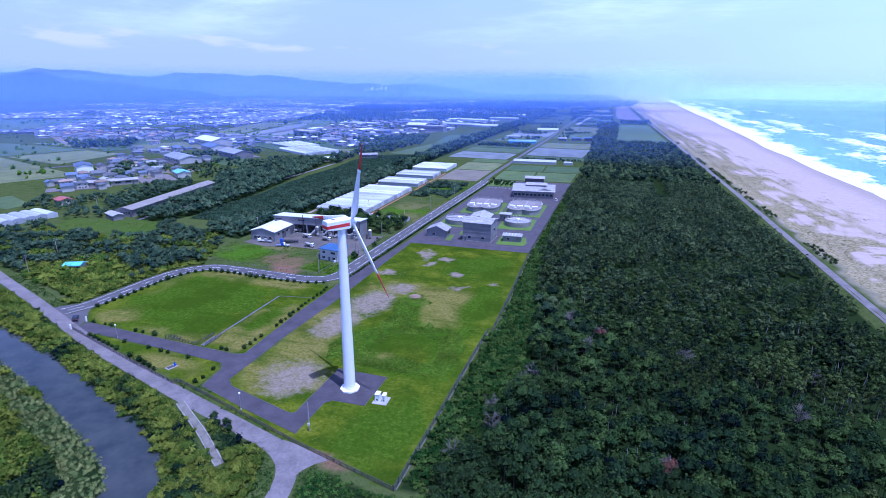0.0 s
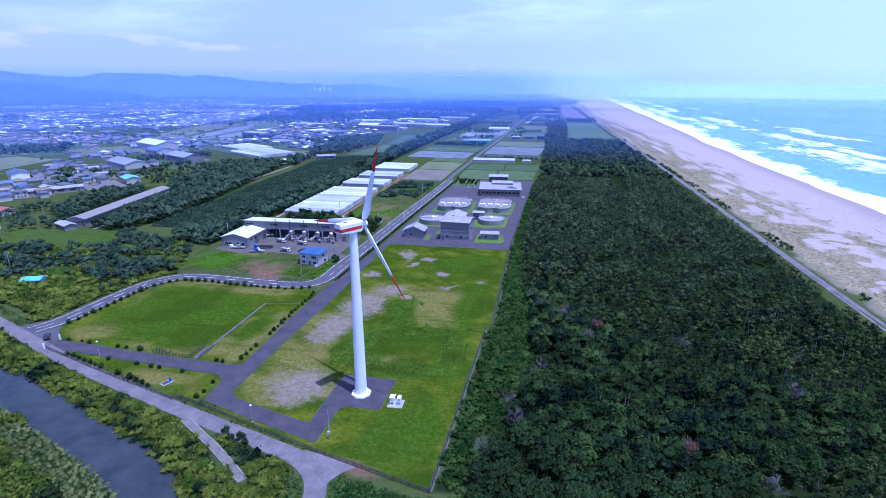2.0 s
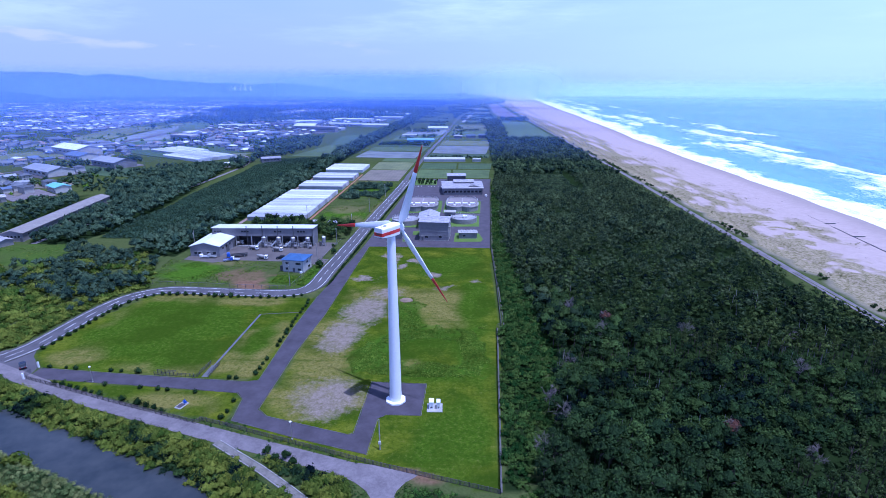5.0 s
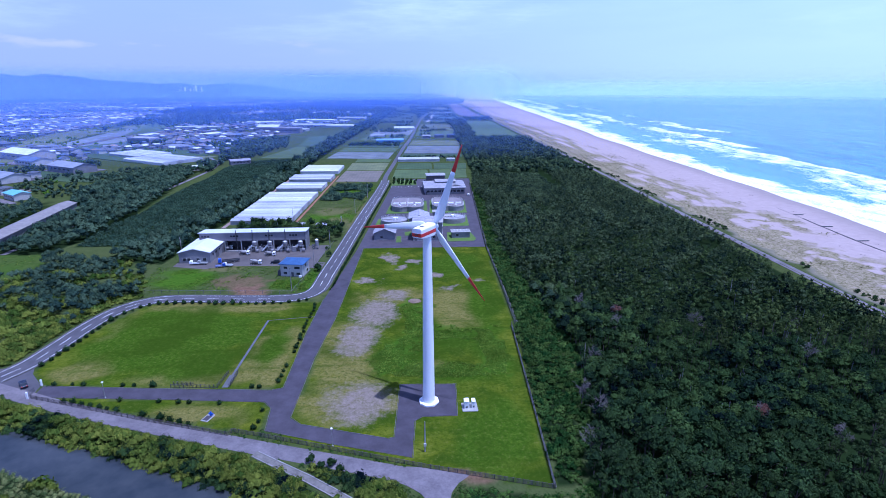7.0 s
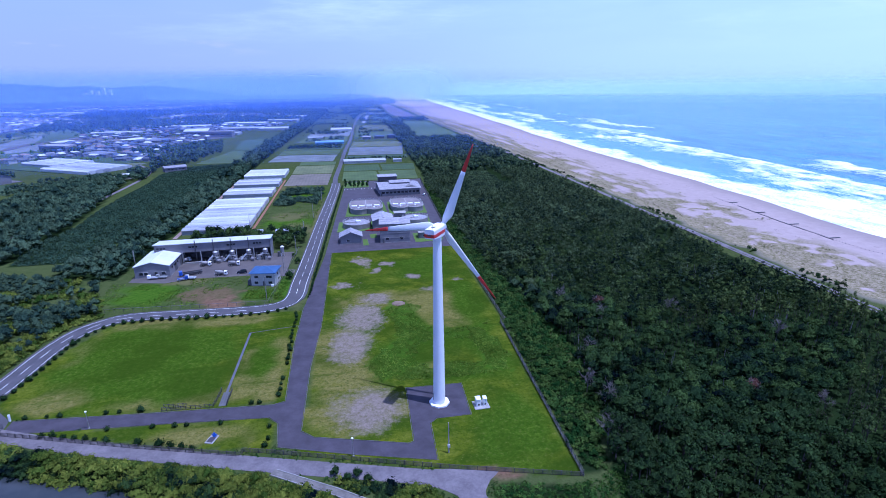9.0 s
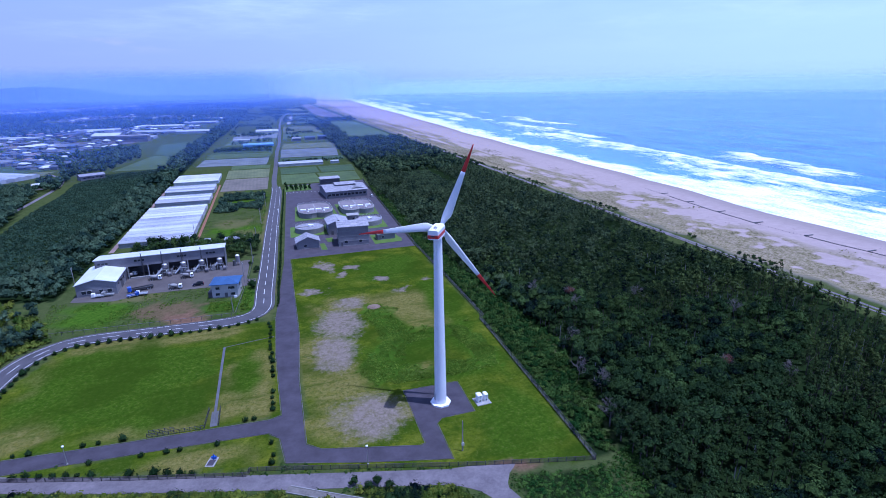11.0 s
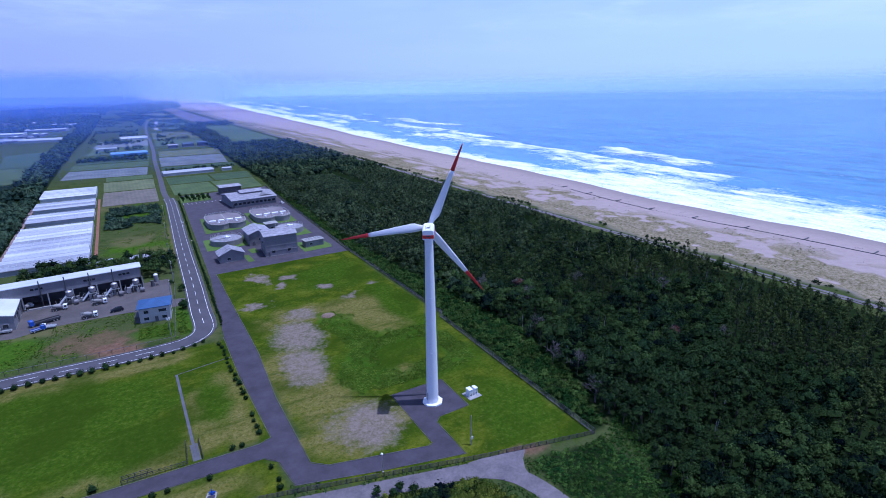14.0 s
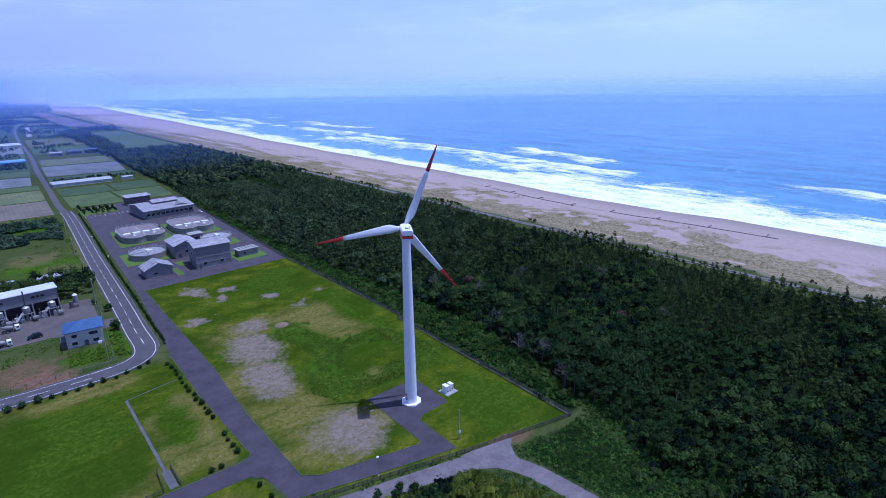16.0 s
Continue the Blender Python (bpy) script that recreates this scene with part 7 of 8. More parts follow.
stand("weeds", [clump([(0, 0, 0.15, 0.6)], 11, 0.22, rng, 0, 0.8, 0.6) for _ in range(3)], px[s], py[s], M["weed"], "patch of thick green weeds on the lawn", "weeds", rng, 0.5, 1.1, 0.1)
bm = bmesh.new()
bmesh.ops.create_icosphere(bm, subdivisions=3, radius=1.0)
for v in bm.verts:
    v.co = Vector((v.co.x * 2.6, v.co.y * 2.2, v.co.z * 0.7 + 0.15 * noise.noise(v.co * 3)))
tagged(part("soil_mound", bm, plain("heaped_soil", (0.12, 0.082, 0.055), (0.20, 0.145, 0.10), 0.5, 3.0, 0.95)), "low heap of bare brown soil on the lawn", "soil mound").location = (-64.2, 182.6, 0.05)


# ---- greenhouses and fields ----
def film_material(name, a, b):
    m = plain(name, a, b, 0.06, 0.9, 0.35, bump=0.15, spread=0.22)
    return m


FILM = film_material("greenhouse_film", (0.26, 0.27, 0.31), (0.39, 0.405, 0.45))
FILM_W = film_material("white_greenhouse_film", (0.40, 0.415, 0.445), (0.55, 0.565, 0.595))
FILM_B = film_material("blue_greenhouse_film", (0.10, 0.25, 0.50), (0.16, 0.34, 0.60))


def greenhouse(x, y, w, span, spans, film, label, rz=0.0, h=2.4, hoops=True):
    """A multi-span greenhouse; its arched spans run along x."""
    t = thing("greenhouse", label, "greenhouse", (x, y, 0), rz)
    depth = span * spans
    for k in range(spans):
        y0 = -depth / 2 + span * k
        prof = [(y0 + span * (0.5 - 0.5 * math.cos(a)), h + span * 0.17 * math.sin(a)) for a in np.linspace(0, math.pi, 9)]
        ring = [(y0, 0)] + prof + [(y0 + span, 0)]
        part("span", ring_loft(bmesh.new(), [[(sx, yy, zz) for yy, zz in ring] for sx in (-w / 2, w / 2)]), FILM_W if hoops and (k + spans) % 5 == 1 else film, t)
        part("gutter", boxed(-w / 2, y0 - 0.25, h - 0.12, w / 2, y0 + 0.25, h + 0.12), M["wall_grey"], t)
        if hoops:
            ribs = bmesh.new()
            for sx in np.arange(-w / 2 + 1.2, w / 2, 2.9):
                ring_loft(ribs, [[(sx + q, yy, zz + 0.07) for yy, zz in prof] + [(sx + q, yy, zz - 0.05) for yy, zz in prof[::-1]] for q in (-0.06, 0.06)])
            part("hoops", ribs, M["steel"], t, "bent steel hoops over the film")
            part("ridge_vent", boxed(-w / 2 + 0.5, y0 + span / 2 - 0.3, h + span * 0.17 - 0.02, w / 2 - 0.5, y0 + span / 2 + 0.3, h + span * 0.17 + 0.12), FILM_W, t, "white ridge vent")
    return t


yy = 303.0
for k, (n, gap, film) in enumerate(((4, 1.0, FILM), (6, 1.5, FILM), (4, 2.0, FILM_W), (4, 3.0, FILM), (4, 6.0, FILM), (6, 3.0, FILM_W))):
    depth = 6.0 * n
    greenhouse(-157.2 + 0.006 * (yy - 300), yy + depth / 2, 35.5, 6.0, n, film, "multi-span film greenhouse with pale ridge vents" if film is FILM else "white multi-span film greenhouse", -0.6)
    yy += depth + gap
    if k >= 2:
        yy += 14
road("dirt_strip", ribbon(bmesh.new(), [(-177.2, 296), (-177.0, 360), (-176.4, 470)], 2.4, 0.04, 0.2), plain("pinkish_soil", (0.15, 0.105, 0.10), (0.26, 0.19, 0.18), 0.2, 1.2, 0.95), "trodden pinkish soil beside the greenhouses", category="path")
road("dirt_strip", ribbon(bmesh.new(), [(-137.6, 297), (-137.2, 360), (-136.8, 480)], 1.5, 0.04, 0.2), M["rust"], "strip of reddish bare soil beside the greenhouses", category="path")
greenhouse(-115.5, 296.5, 15, 5, 1, FILM, "low film tunnel beside the road", -3, 1.6, False)
greenhouse(-134, 298.8, 8, 4, 1, FILM, "short film tunnel by the trees", 5, 1.4, False)
greenhouse(-63.6, 575, 45, 7, 2, FILM_W, "long white film greenhouse by the farm road", 2)
greenhouse(-106.5, 782, 40, 8, 2, FILM_B, "long greenhouse under bright blue film", 4)
greenhouse(-92, 1018, 38, 8, 4, FILM_W, "large white greenhouse beside the far road", 3)
greenhouse(-130, 855, 24, 6, 1, FILM_W, "white tunnel among the fields", 3)
greenhouse(-28.5, 573, 9, 5, 1, FILM_W, "small white tunnel at the field's edge", 0)
greenhouse(-345, 590, 70, 8, 6, FILM, "large group of film greenhouses inland", -32)
greenhouse(-395, 640, 60, 8, 5, FILM_W, "large white greenhouses inland", -32)
greenhouse(-336, 226, 22, 6, 6, FILM, "film greenhouses beside the tree belt", -14)
for x, y, w, n, film in ((-410, 1185, 90, 4, FILM_W), (-285, 1095, 85, 4, FILM), (-215, 1072, 60, 4, FILM_W), (-300, 1250, 90, 3, FILM_W), (-230, 1330, 70, 4, FILM), (-470, 1330, 90, 4, FILM), (-290, 980, 50, 3, FILM), (-200, 1480, 60, 3, FILM_W), (-480, 1050, 70, 3, FILM), (-985, 1935, 110, 6, FILM_W), (-1222, 2037, 120, 5, FILM_W)):
    greenhouse(x, y, w, 8, n, film, "pale greenhouse far off among the fields", -8, 3.0, False)


FIELD_COUNT = []


def field(name, poly, a, b, along, label):
    """A crop field: a sheet of soil with rows of plants across it."""
    m = plain(name + "_rows", tuple(q * 0.8 for q in a), tuple(q * 1.25 for q in b), 0.07, 0.5, 0.95, bump=0.5, depth=0.08)
    n, l = m.node_tree.nodes, m.node_tree.links
    wave = n.new("ShaderNodeTexWave")
    wave.bands_direction = along
    wave.inputs["Scale"].default_value, wave.inputs["Distortion"].default_value, wave.inputs["Detail"].default_value = 0.11, 1.5, 3.0
    l.new(n.new("ShaderNodeNewGeometry").outputs["Position"], wave.inputs["Vector"])
    bsdf = n["Principled BSDF"]
    old = bsdf.inputs["Base Color"].links[0].from_socket
    l.new(mix_of(n, l, ramp_of(n, l, wave.outputs["Fac"], 0.2, 0.8, 0.0, 0.16), old, tuple(q * 0.5 for q in a)), bsdf.inputs["Base Color"])
    FIELD_COUNT.append(1)
    return road(name, prism(bmesh.new(), poly, -0.15, 0.05 + 0.005 * len(FIELD_COUNT)), m, label, category="field")


GREENS = ((0.036, 0.068, 0.014), (0.062, 0.094, 0.024))
DARKG = ((0.020, 0.046, 0.012), (0.036, 0.068, 0.018))
BROWN = ((0.095, 0.084, 0.066), (0.145, 0.126, 0.10))
NET = ((0.085, 0.10, 0.11), (0.15, 0.165, 0.175))
PINK = ((0.085, 0.072, 0.058), (0.150, 0.118, 0.105))
OLIVE = ((0.070, 0.088, 0.034), (0.110, 0.125, 0.052))
rest = [((-87, 462), (-54, 462), (-55, 512), (-86, 512), GREENS), ((-52, 463), (-20, 464), (-17, 512), (-53, 512), GREENS), ((-86, 516), (-50, 516), (-50, 556), (-85, 556), DARKG), ((-48, 516), (-16, 516), (-13, 556), (-48, 556), DARKG),
        ((-84, 606), (-14, 604), (-12, 632), (-83, 634), DARKG), ((-82, 640), (-16, 636), (-8, 720), (-78, 724), NET), ((-77, 730), (-8, 726), (0, 790), (-73, 794), OLIVE), ((-70, 870), (0, 866), (8, 960), (-66, 964), GREENS), ((-66, 975), (8, 970), (14, 1120), (-60, 1125), OLIVE),
        ((-135, 448), (-99, 446), (-97, 505), (-134, 506), BROWN), ((-134, 510), (-97, 508), (-95, 560), (-134, 562), OLIVE), ((-168, 600), (-98, 592), (-94, 650), (-164, 656), NET), ((-132, 566), (-95, 564), (-94, 588), (-132, 592), GREENS), ((-164, 662), (-93, 656), (-90, 700), (-162, 706), GREENS), ((-160, 712), (-89, 706), (-87, 750), (-158, 756), DARKG), ((-152, 800), (-84, 796), (-80, 880), (-146, 884), GREENS), ((-146, 890), (-79, 886), (-74, 990), (-140, 994), NET),
        ((-245, 604), (-200, 604), (-194, 720), (-228, 722), GREENS), ((-330, 590), (-306, 582), (-300, 628), (-328, 632), OLIVE), ((-228, 728), (-194, 724), (-192, 900), (-240, 860), DARKG),
        ((-420, 250), (-372, 246), (-372, 262), (-415, 280), GREENS), ((-700, 330), (-475, 312), (-452, 366), (-640, 430), OLIVE), ((-640, 436), (-530, 410), (-545, 500), (-612, 512), OLIVE), ((-880, 470), (-650, 436), (-618, 520), (-790, 540), GREENS), ((-760, 552), (-616, 528), (-592, 568), (-650, 590), OLIVE), ((-1340, 900), (-960, 650), (-960, 715), (-1120, 985), GREENS), ((-604, 655), (-575, 735), (-640, 1060), (-690, 930), OLIVE), ((-646, 1070), (-545, 1060), (-592, 1355), (-723, 1306), OLIVE), ((-566, 745), (-472, 735), (-540, 1045), (-626, 1055), NET), ((-420, 470), (-345, 455), (-350, 500), (-430, 520), DARKG), ((-400, 400), (-372, 398), (-366, 425), (-400, 430), BROWN),
        ((27, 860), (100, 838), (104, 1215), (42, 1230), GREENS), ((-24, 1210), (24, 1206), (36, 1480), (-14, 1500), GREENS), ((-42, 1500), (30, 1490), (40, 2050), (-36, 2060), OLIVE), ((48, 1400), (112, 1390), (120, 1620), (40, 1640), PINK), ((44, 1650), (122, 1630), (165, 2350), (60, 2380), PINK)]
for a, b, c, d, tone in rest:
    field("field", [a, b, c, d], tone[0], tone[1], "XY"[a[0] % 3 > 1], {id(GREENS): "green crop field", id(DARKG): "dark green crop field", id(BROWN): "ploughed brown field", id(NET): "field under pale blue netting", id(OLIVE): "fallow olive field", id(PINK): "bare sandy clearing"}[id(tone)] + " on the coastal plain")
bx, by = scatter([(-160, 722), (-90, 716), (-89, 745), (-158, 750)], 4.0, rng)
stand("hedge_belt", BROAD_F, bx, by, M["leaf"], "dark windbreak trees between the fields", "trees", rng, 0.5, 0.8)
bx, by = scatter([(-82, 596), (-15, 594), (-15, 603), (-82, 605)], 3.2, rng)
stand("hedge_belt", BROAD_F, bx, by, M["leaf"], "dark windbreak trees between the fields", "trees", rng, 0.3, 0.6)


bx, by = scatter([(-10, 800), (20, 815), (26, 860), (40, 1235), (30, 1250), (24, 1205), (-6, 1200), (2, 1000)], 4.6, rng)
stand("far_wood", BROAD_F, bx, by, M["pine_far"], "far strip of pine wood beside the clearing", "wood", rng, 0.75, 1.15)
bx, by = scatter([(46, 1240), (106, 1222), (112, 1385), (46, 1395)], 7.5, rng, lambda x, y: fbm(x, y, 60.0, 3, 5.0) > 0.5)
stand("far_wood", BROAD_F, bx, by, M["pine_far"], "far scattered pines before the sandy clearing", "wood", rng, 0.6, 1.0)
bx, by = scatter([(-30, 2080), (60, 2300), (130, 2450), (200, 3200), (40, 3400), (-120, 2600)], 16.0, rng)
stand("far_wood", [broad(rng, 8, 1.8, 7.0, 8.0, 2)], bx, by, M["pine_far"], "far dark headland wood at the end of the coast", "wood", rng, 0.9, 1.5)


for poly, need in (([(-160, 800), (-84, 800), (-62, 1200), (-22, 1650), (-136, 1720), (-150, 1060)], 0.60), ([(-72, 800), (-2, 800), (24, 1200), (-44, 1210)], 0.66), ([(-60, 1250), (30, 1220), (40, 2050), (-110, 2050)], 0.52)):
    bx, by = scatter(poly, 5.5, rng, lambda x, y: (fbm(x, y, 34.0, 3, 14.0) > need) & (dist_line(x, y, FAR_ROAD) > 6))
    stand("field_trees", BROAD_F, bx, by, M["belt"], "rows and clumps of trees between the far fields", "trees", rng, 0.4, 0.85)


# ---- the town inland ----
OPEN_LAND = [[(-430, 300), (-720, 300), (-900, 470), (-790, 545), (-650, 592), (-592, 570), (-540, 500), (-448, 372)], [(-1340, 900), (-960, 650), (-960, 715), (-1120, 985)], [(-604, 655), (-566, 740), (-472, 735), (-540, 1060), (-592, 1355), (-723, 1306), (-690, 930)]]


def built_up(x, y):
    """Where houses may stand: off the open fields."""
    ok = np.ones(np.shape(x), bool)
    for poly in OPEN_LAND:
        ok &= ~inside(x, y, poly)
    return ok


ROOFS = [plain("tile_roof_grey", (0.060, 0.068, 0.090), (0.105, 0.115, 0.145), 0.3, 2.0, 0.6, spread=0.25), plain("tile_roof_blue", (0.050, 0.075, 0.140), (0.09, 0.12, 0.20), 0.3, 2.0, 0.55, spread=0.25), plain("tile_roof_brown", (0.17, 0.12, 0.10), (0.25, 0.18, 0.15), 0.3, 2.0, 0.7, spread=0.25), plain("sheet_roof_pale", (0.20, 0.21, 0.24), (0.30, 0.31, 0.34), 0.2, 2.0, 0.5, spread=0.2)]


def house_proto(w, d, h, rise, form, roof, label):
    t = building("house", label, "house", 0, 0, w, d, h, rise, form, M["wall_pale"], roof, 0, [("s", -w / 4, 1.5, 1.6, 1.1), ("s", w / 4, 1.5, 1.6, 1.1)] + ([("s", -w / 4, 4.2, 1.4, 1.0), ("s", w / 4, 4.2, 1.4, 1.0), ("e", 0, 4.2, 1.2, 1.0)] if h > 4 else []), [("s", 0, 0.9, 2.0)], 0.7, -300, "houses of the town")
    return t


PROTOS = [house_proto(10, 7.5, 5.6, 2.0, "hip", ROOFS[0], "two-storey house with a grey tiled hip roof"), house_proto(12, 8, 3.2, 2.2, "x", ROOFS[0], "low house with a grey tiled gable roof"), house_proto(9, 7, 5.4, 1.8, "x", ROOFS[1], "two-storey house with a blue-grey gable roof"),
          house_proto(11, 8, 5.6, 1.9, "hip", ROOFS[2], "two-storey house with a brown tiled roof"), house_proto(13, 8, 3.4, 1.6, "x", ROOFS[3], "low shed-like house with a pale metal roof")]
hx, hy = scatter([(-372, 300), (-372, 420), (-440, 560), (-440, 800), (-520, 900), (-640, 760), (-560, 470), (-440, 310)], 15.0, rng, lambda x, y: (fbm(x, y, 50.0, 3, 3.0) > 0.47) & built_up(x, y) & (dist_line(x, y, [(-505, 612), (-430, 470)]) > 22))
hx2, hy2 = scatter([(-860, 625), (-656, 600), (-610, 650), (-690, 930), (-935, 851)], 13.0, rng, lambda x, y: (fbm(x, y, 40.0, 3, 4.0) > 0.36) & built_up(x, y))
hx, hy = np.concatenate([hx, hx2]), np.concatenate([hy, hy2])
for i in range(min(260, len(hx))):
    copy_thing(PROTOS[int(rng.choice(5, p=(0.34, 0.28, 0.2, 0.1, 0.08)))], pose(hx[i], hy[i], 0, 0, 0, float(rng.choice((-30, 60, 150, 240)) + rng.uniform(-6, 6))) @ Matrix.Scale(float(rng.uniform(0.65, 0.95)), 4))
for t in PROTOS:
    for o in list(t.children_recursive) + [t]:
        bpy.data.objects.remove(o)
for x, y, w, d, h, wall, roof, form, rz, name, label in (
        (-289.5, 301, 10.5, 98, 4.6, M["wall_grey"], plain("weathered_roof", (0.15, 0.135, 0.13), (0.23, 0.21, 0.20), 0.3, 1.2, 0.85), "y", 9.6, "long_shed", "very long low shed with a weathered pale roof"),
        (-284, 248, 13, 6, 3.0, M["wall_grey"], M["roof_grey"], "x", -25, "shed", "small grey shed at the end of the long shed"),
        (-505, 612, 60, 28, 8, M["wall_pale"], M["roof_white"], "x", -30, "warehouse", "broad white warehouse with a pale roof"),
        (-470, 570, 34, 20, 5, M["wall_pale"], ROOFS[1], "x", -30, "warehouse", "pale warehouse with a blue-grey roof"),
        (-462, 380, 26, 13, 7, M["white"], ROOFS[1], "x", -35, "hall", "white hall with a blue roof and windows"),
        (-358, 388, 18, 11, 4.5, M["wall_pale"], plain("green_roof", (0.12, 0.32, 0.36), (0.18, 0.42, 0.46), 0.3, 2.0, 0.5), "x", -35, "workshop", "low hall with a turquoise roof"),
        (-352, 270, 11, 8, 3.5, M["wall_pale"], plain("red_roof", (0.26, 0.06, 0.05), (0.36, 0.10, 0.08), 0.3, 2.0, 0.6), "x", -20, "house", "house with a red roof by the tree belt"),
        (-385, 335, 44, 9, 3.6, M["wall_grey"], M["roof_grey"], "x", 50, "barn", "long low barn with a grey roof"),
        (-430, 470, 50, 22, 5, M["wall_pale"], ROOFS[3], "x", -30, "factory", "broad factory hall with a grey roof"),
        (-400, 520, 44, 22, 6, M["wall_grey"], ROOFS[3], "x", -30, "factory", "grey factory hall with a pale roof"),
        (-332, 975, 40, 26, 8, M["wall_grey"], M["roof_white"], "x", -10, "sports_hall", "large hall with an arched pale roof"),
        (-290, 935, 46, 14, 8, M["wall_grey"], M["roof_grey"], "flat", -8, "block", "long grey office block with a flat roof"),
        (-455, 770, 44, 16, 7, M["wall_grey"], M["roof_grey"], "flat", -25, "block", "dark flat-roofed building among trees"),
        (-52, 830, 12, 8, 4, M["wall_grey"], M["roof_grey"], "x", 0, "farmhouse", "grey farmhouse beside the fields"),
        (-32, 838, 14, 9, 4, M["wall_grey"], ROOFS[1], "x", 5, "farmhouse", "farmhouse with a blue-grey roof"),
        (-14, 836, 12, 8, 5, M["wall_dark"], ROOFS[1], "x", 0, "barn", "dark barn at the wood's edge"),
        (-283, 520, 16, 9, 3.5, M["wall_pale"], M["roof_white"], "x", 20, "shed", "white-roofed shed between the tree belts"),
        (-252, 560, 20, 10, 4, M["wall_grey"], M["roof_grey"], "x", 30, "shed", "grey shed between the tree belts"),
        (-221.1, 168.6, 7, 5, 2.6, M["wall_pale"], plain("turquoise_sheet", (0.10, 0.36, 0.42), (0.16, 0.48, 0.55), 0.5, 3.0, 0.5), "x", 20, "hut", "small hut with a turquoise roof in the thicket")):
    building(name, label, "building", x, y, w, d, h, min(w, d) * 0.14, form, wall, roof, rz, [("s", w * (k - 2) / 6, h * 0.6, w / 10, 1.2) for k in range(5)], [("s", w * 0.42, 1.2, 2.1)])


def far_houses():
    """The built-up plain far off: more houses than one could count."""
    r = np.random.default_rng(5)
    x, y = scatter([(-560, 880), (-560, 780), (-640, 640), (-900, 560), (-1500, 820), (-1500, 1300), (-1000, 1700), (-700, 1500)], 12.5, r, lambda p, q: fbm(p, q, 90.0, 3, 4.0) + 0.2 * (fbm(p, q, 25.0, 2, 1.0) - 0.5) > 0.44)
    x2, y2 = scatter([(-300, 880), (-560, 900), (-700, 1500), (-1000, 1700), (-1900, 1500), (-1900, 2600), (-300, 2600), (-190, 1300)], 24.0, r, lambda p, q: fbm(p, q, 150.0, 3, 6.0) + 0.3 * (fbm(p, q, 40.0, 2, 1.0) - 0.5) > 0.535)
    done = np.array(list(zip(hx, hy)))
    x3, y3 = scatter([(-527, 491), (-434, 640), (-300, 640), (-300, 900), (-560, 900), (-590, 700), (-560, 640)], 14.0, r, lambda p, q: (fbm(p, q, 45.0, 3, 2.0) > 0.40) & (dist_line(p, q, [(-505, 612), (-400, 470)]) > 26) & (np.hypot(p + 345, q - 590) > 62) & (np.hypot(p + 395, q - 640) > 55))
    x, y = np.concatenate([x, x2, x3]), np.concatenate([y, y2, y3])
    free = np.array([np.min(np.hypot(done[:, 0] - p, done[:, 1] - q)) > 9 for p, q in zip(x, y)])
    free &= built_up(x, y)
    x, y = x[free], y[free]
    k = len(x)
    w, d, h, rise = r.uniform(3.2, 5.5, k), r.uniform(2.6, 4.2, k), r.uniform(2.0, 4.2, k), r.uniform(1.0, 2.0, k)
    bigger = r.random(k) < 0.04
    w, d = np.where(bigger, w * 3.5, w), np.where(bigger, d * 3, d)
    a = np.radians(r.choice((-30, 60), k) + r.uniform(-8, 8, k))
    c, s = np.cos(a), np.sin(a)

    def put(u, v, z):
        return np.stack([x + u * c - v * s, y + u * s + v * c, z], -1)
    walls = np.stack([put(sx * w, sy * d, zz * h - 0.2) for zz in (0, 1) for sx, sy in ((-1, -1), (1, -1), (1, 1), (-1, 1))], 1)
    q = np.array([(0, 1, 5, 4), (1, 2, 6, 5), (2, 3, 7, 6), (3, 0, 4, 7)])
    # bluish walls and slate roofs: distance haze is mixed into their colours
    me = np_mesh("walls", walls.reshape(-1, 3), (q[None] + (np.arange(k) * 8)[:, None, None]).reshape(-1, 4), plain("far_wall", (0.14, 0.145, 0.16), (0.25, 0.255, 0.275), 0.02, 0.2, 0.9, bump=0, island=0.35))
    town = thing("town", "dense low town of grey and blue roofed houses", "town", kind="stuff")
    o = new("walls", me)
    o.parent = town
    R = 1.08
    roofs = np.stack([put(-w * R, -d * R, h), put(w * R, -d * R, h), put(w * R, d * R, h), put(-w * R, d * R, h), put(-w * 0.8, 0 * d, h + rise), put(w * 0.8, 0 * d, h + rise)], 1)
    tri = np.array([(0, 1, 5), (0, 5, 4), (2, 3, 4), (2, 4, 5), (1, 2, 5), (3, 0, 4)])
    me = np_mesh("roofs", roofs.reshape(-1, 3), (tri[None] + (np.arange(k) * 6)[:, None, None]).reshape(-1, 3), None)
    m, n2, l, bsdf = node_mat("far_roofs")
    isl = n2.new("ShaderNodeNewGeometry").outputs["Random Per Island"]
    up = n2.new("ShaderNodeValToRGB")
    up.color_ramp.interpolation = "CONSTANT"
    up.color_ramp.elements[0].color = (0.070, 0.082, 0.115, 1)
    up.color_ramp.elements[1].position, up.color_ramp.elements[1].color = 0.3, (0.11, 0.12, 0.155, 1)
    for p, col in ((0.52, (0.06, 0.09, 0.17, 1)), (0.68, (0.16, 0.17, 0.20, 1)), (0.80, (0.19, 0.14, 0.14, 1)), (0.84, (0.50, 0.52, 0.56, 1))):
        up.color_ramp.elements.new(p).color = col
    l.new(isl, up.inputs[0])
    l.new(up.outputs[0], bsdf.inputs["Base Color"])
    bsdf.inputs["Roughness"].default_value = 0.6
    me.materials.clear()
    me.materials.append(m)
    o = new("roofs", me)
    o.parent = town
    # trees between them, and field strips
    tx, ty = -r.uniform(340, 1500, 16000), r.uniform(280, 1900, 16000)
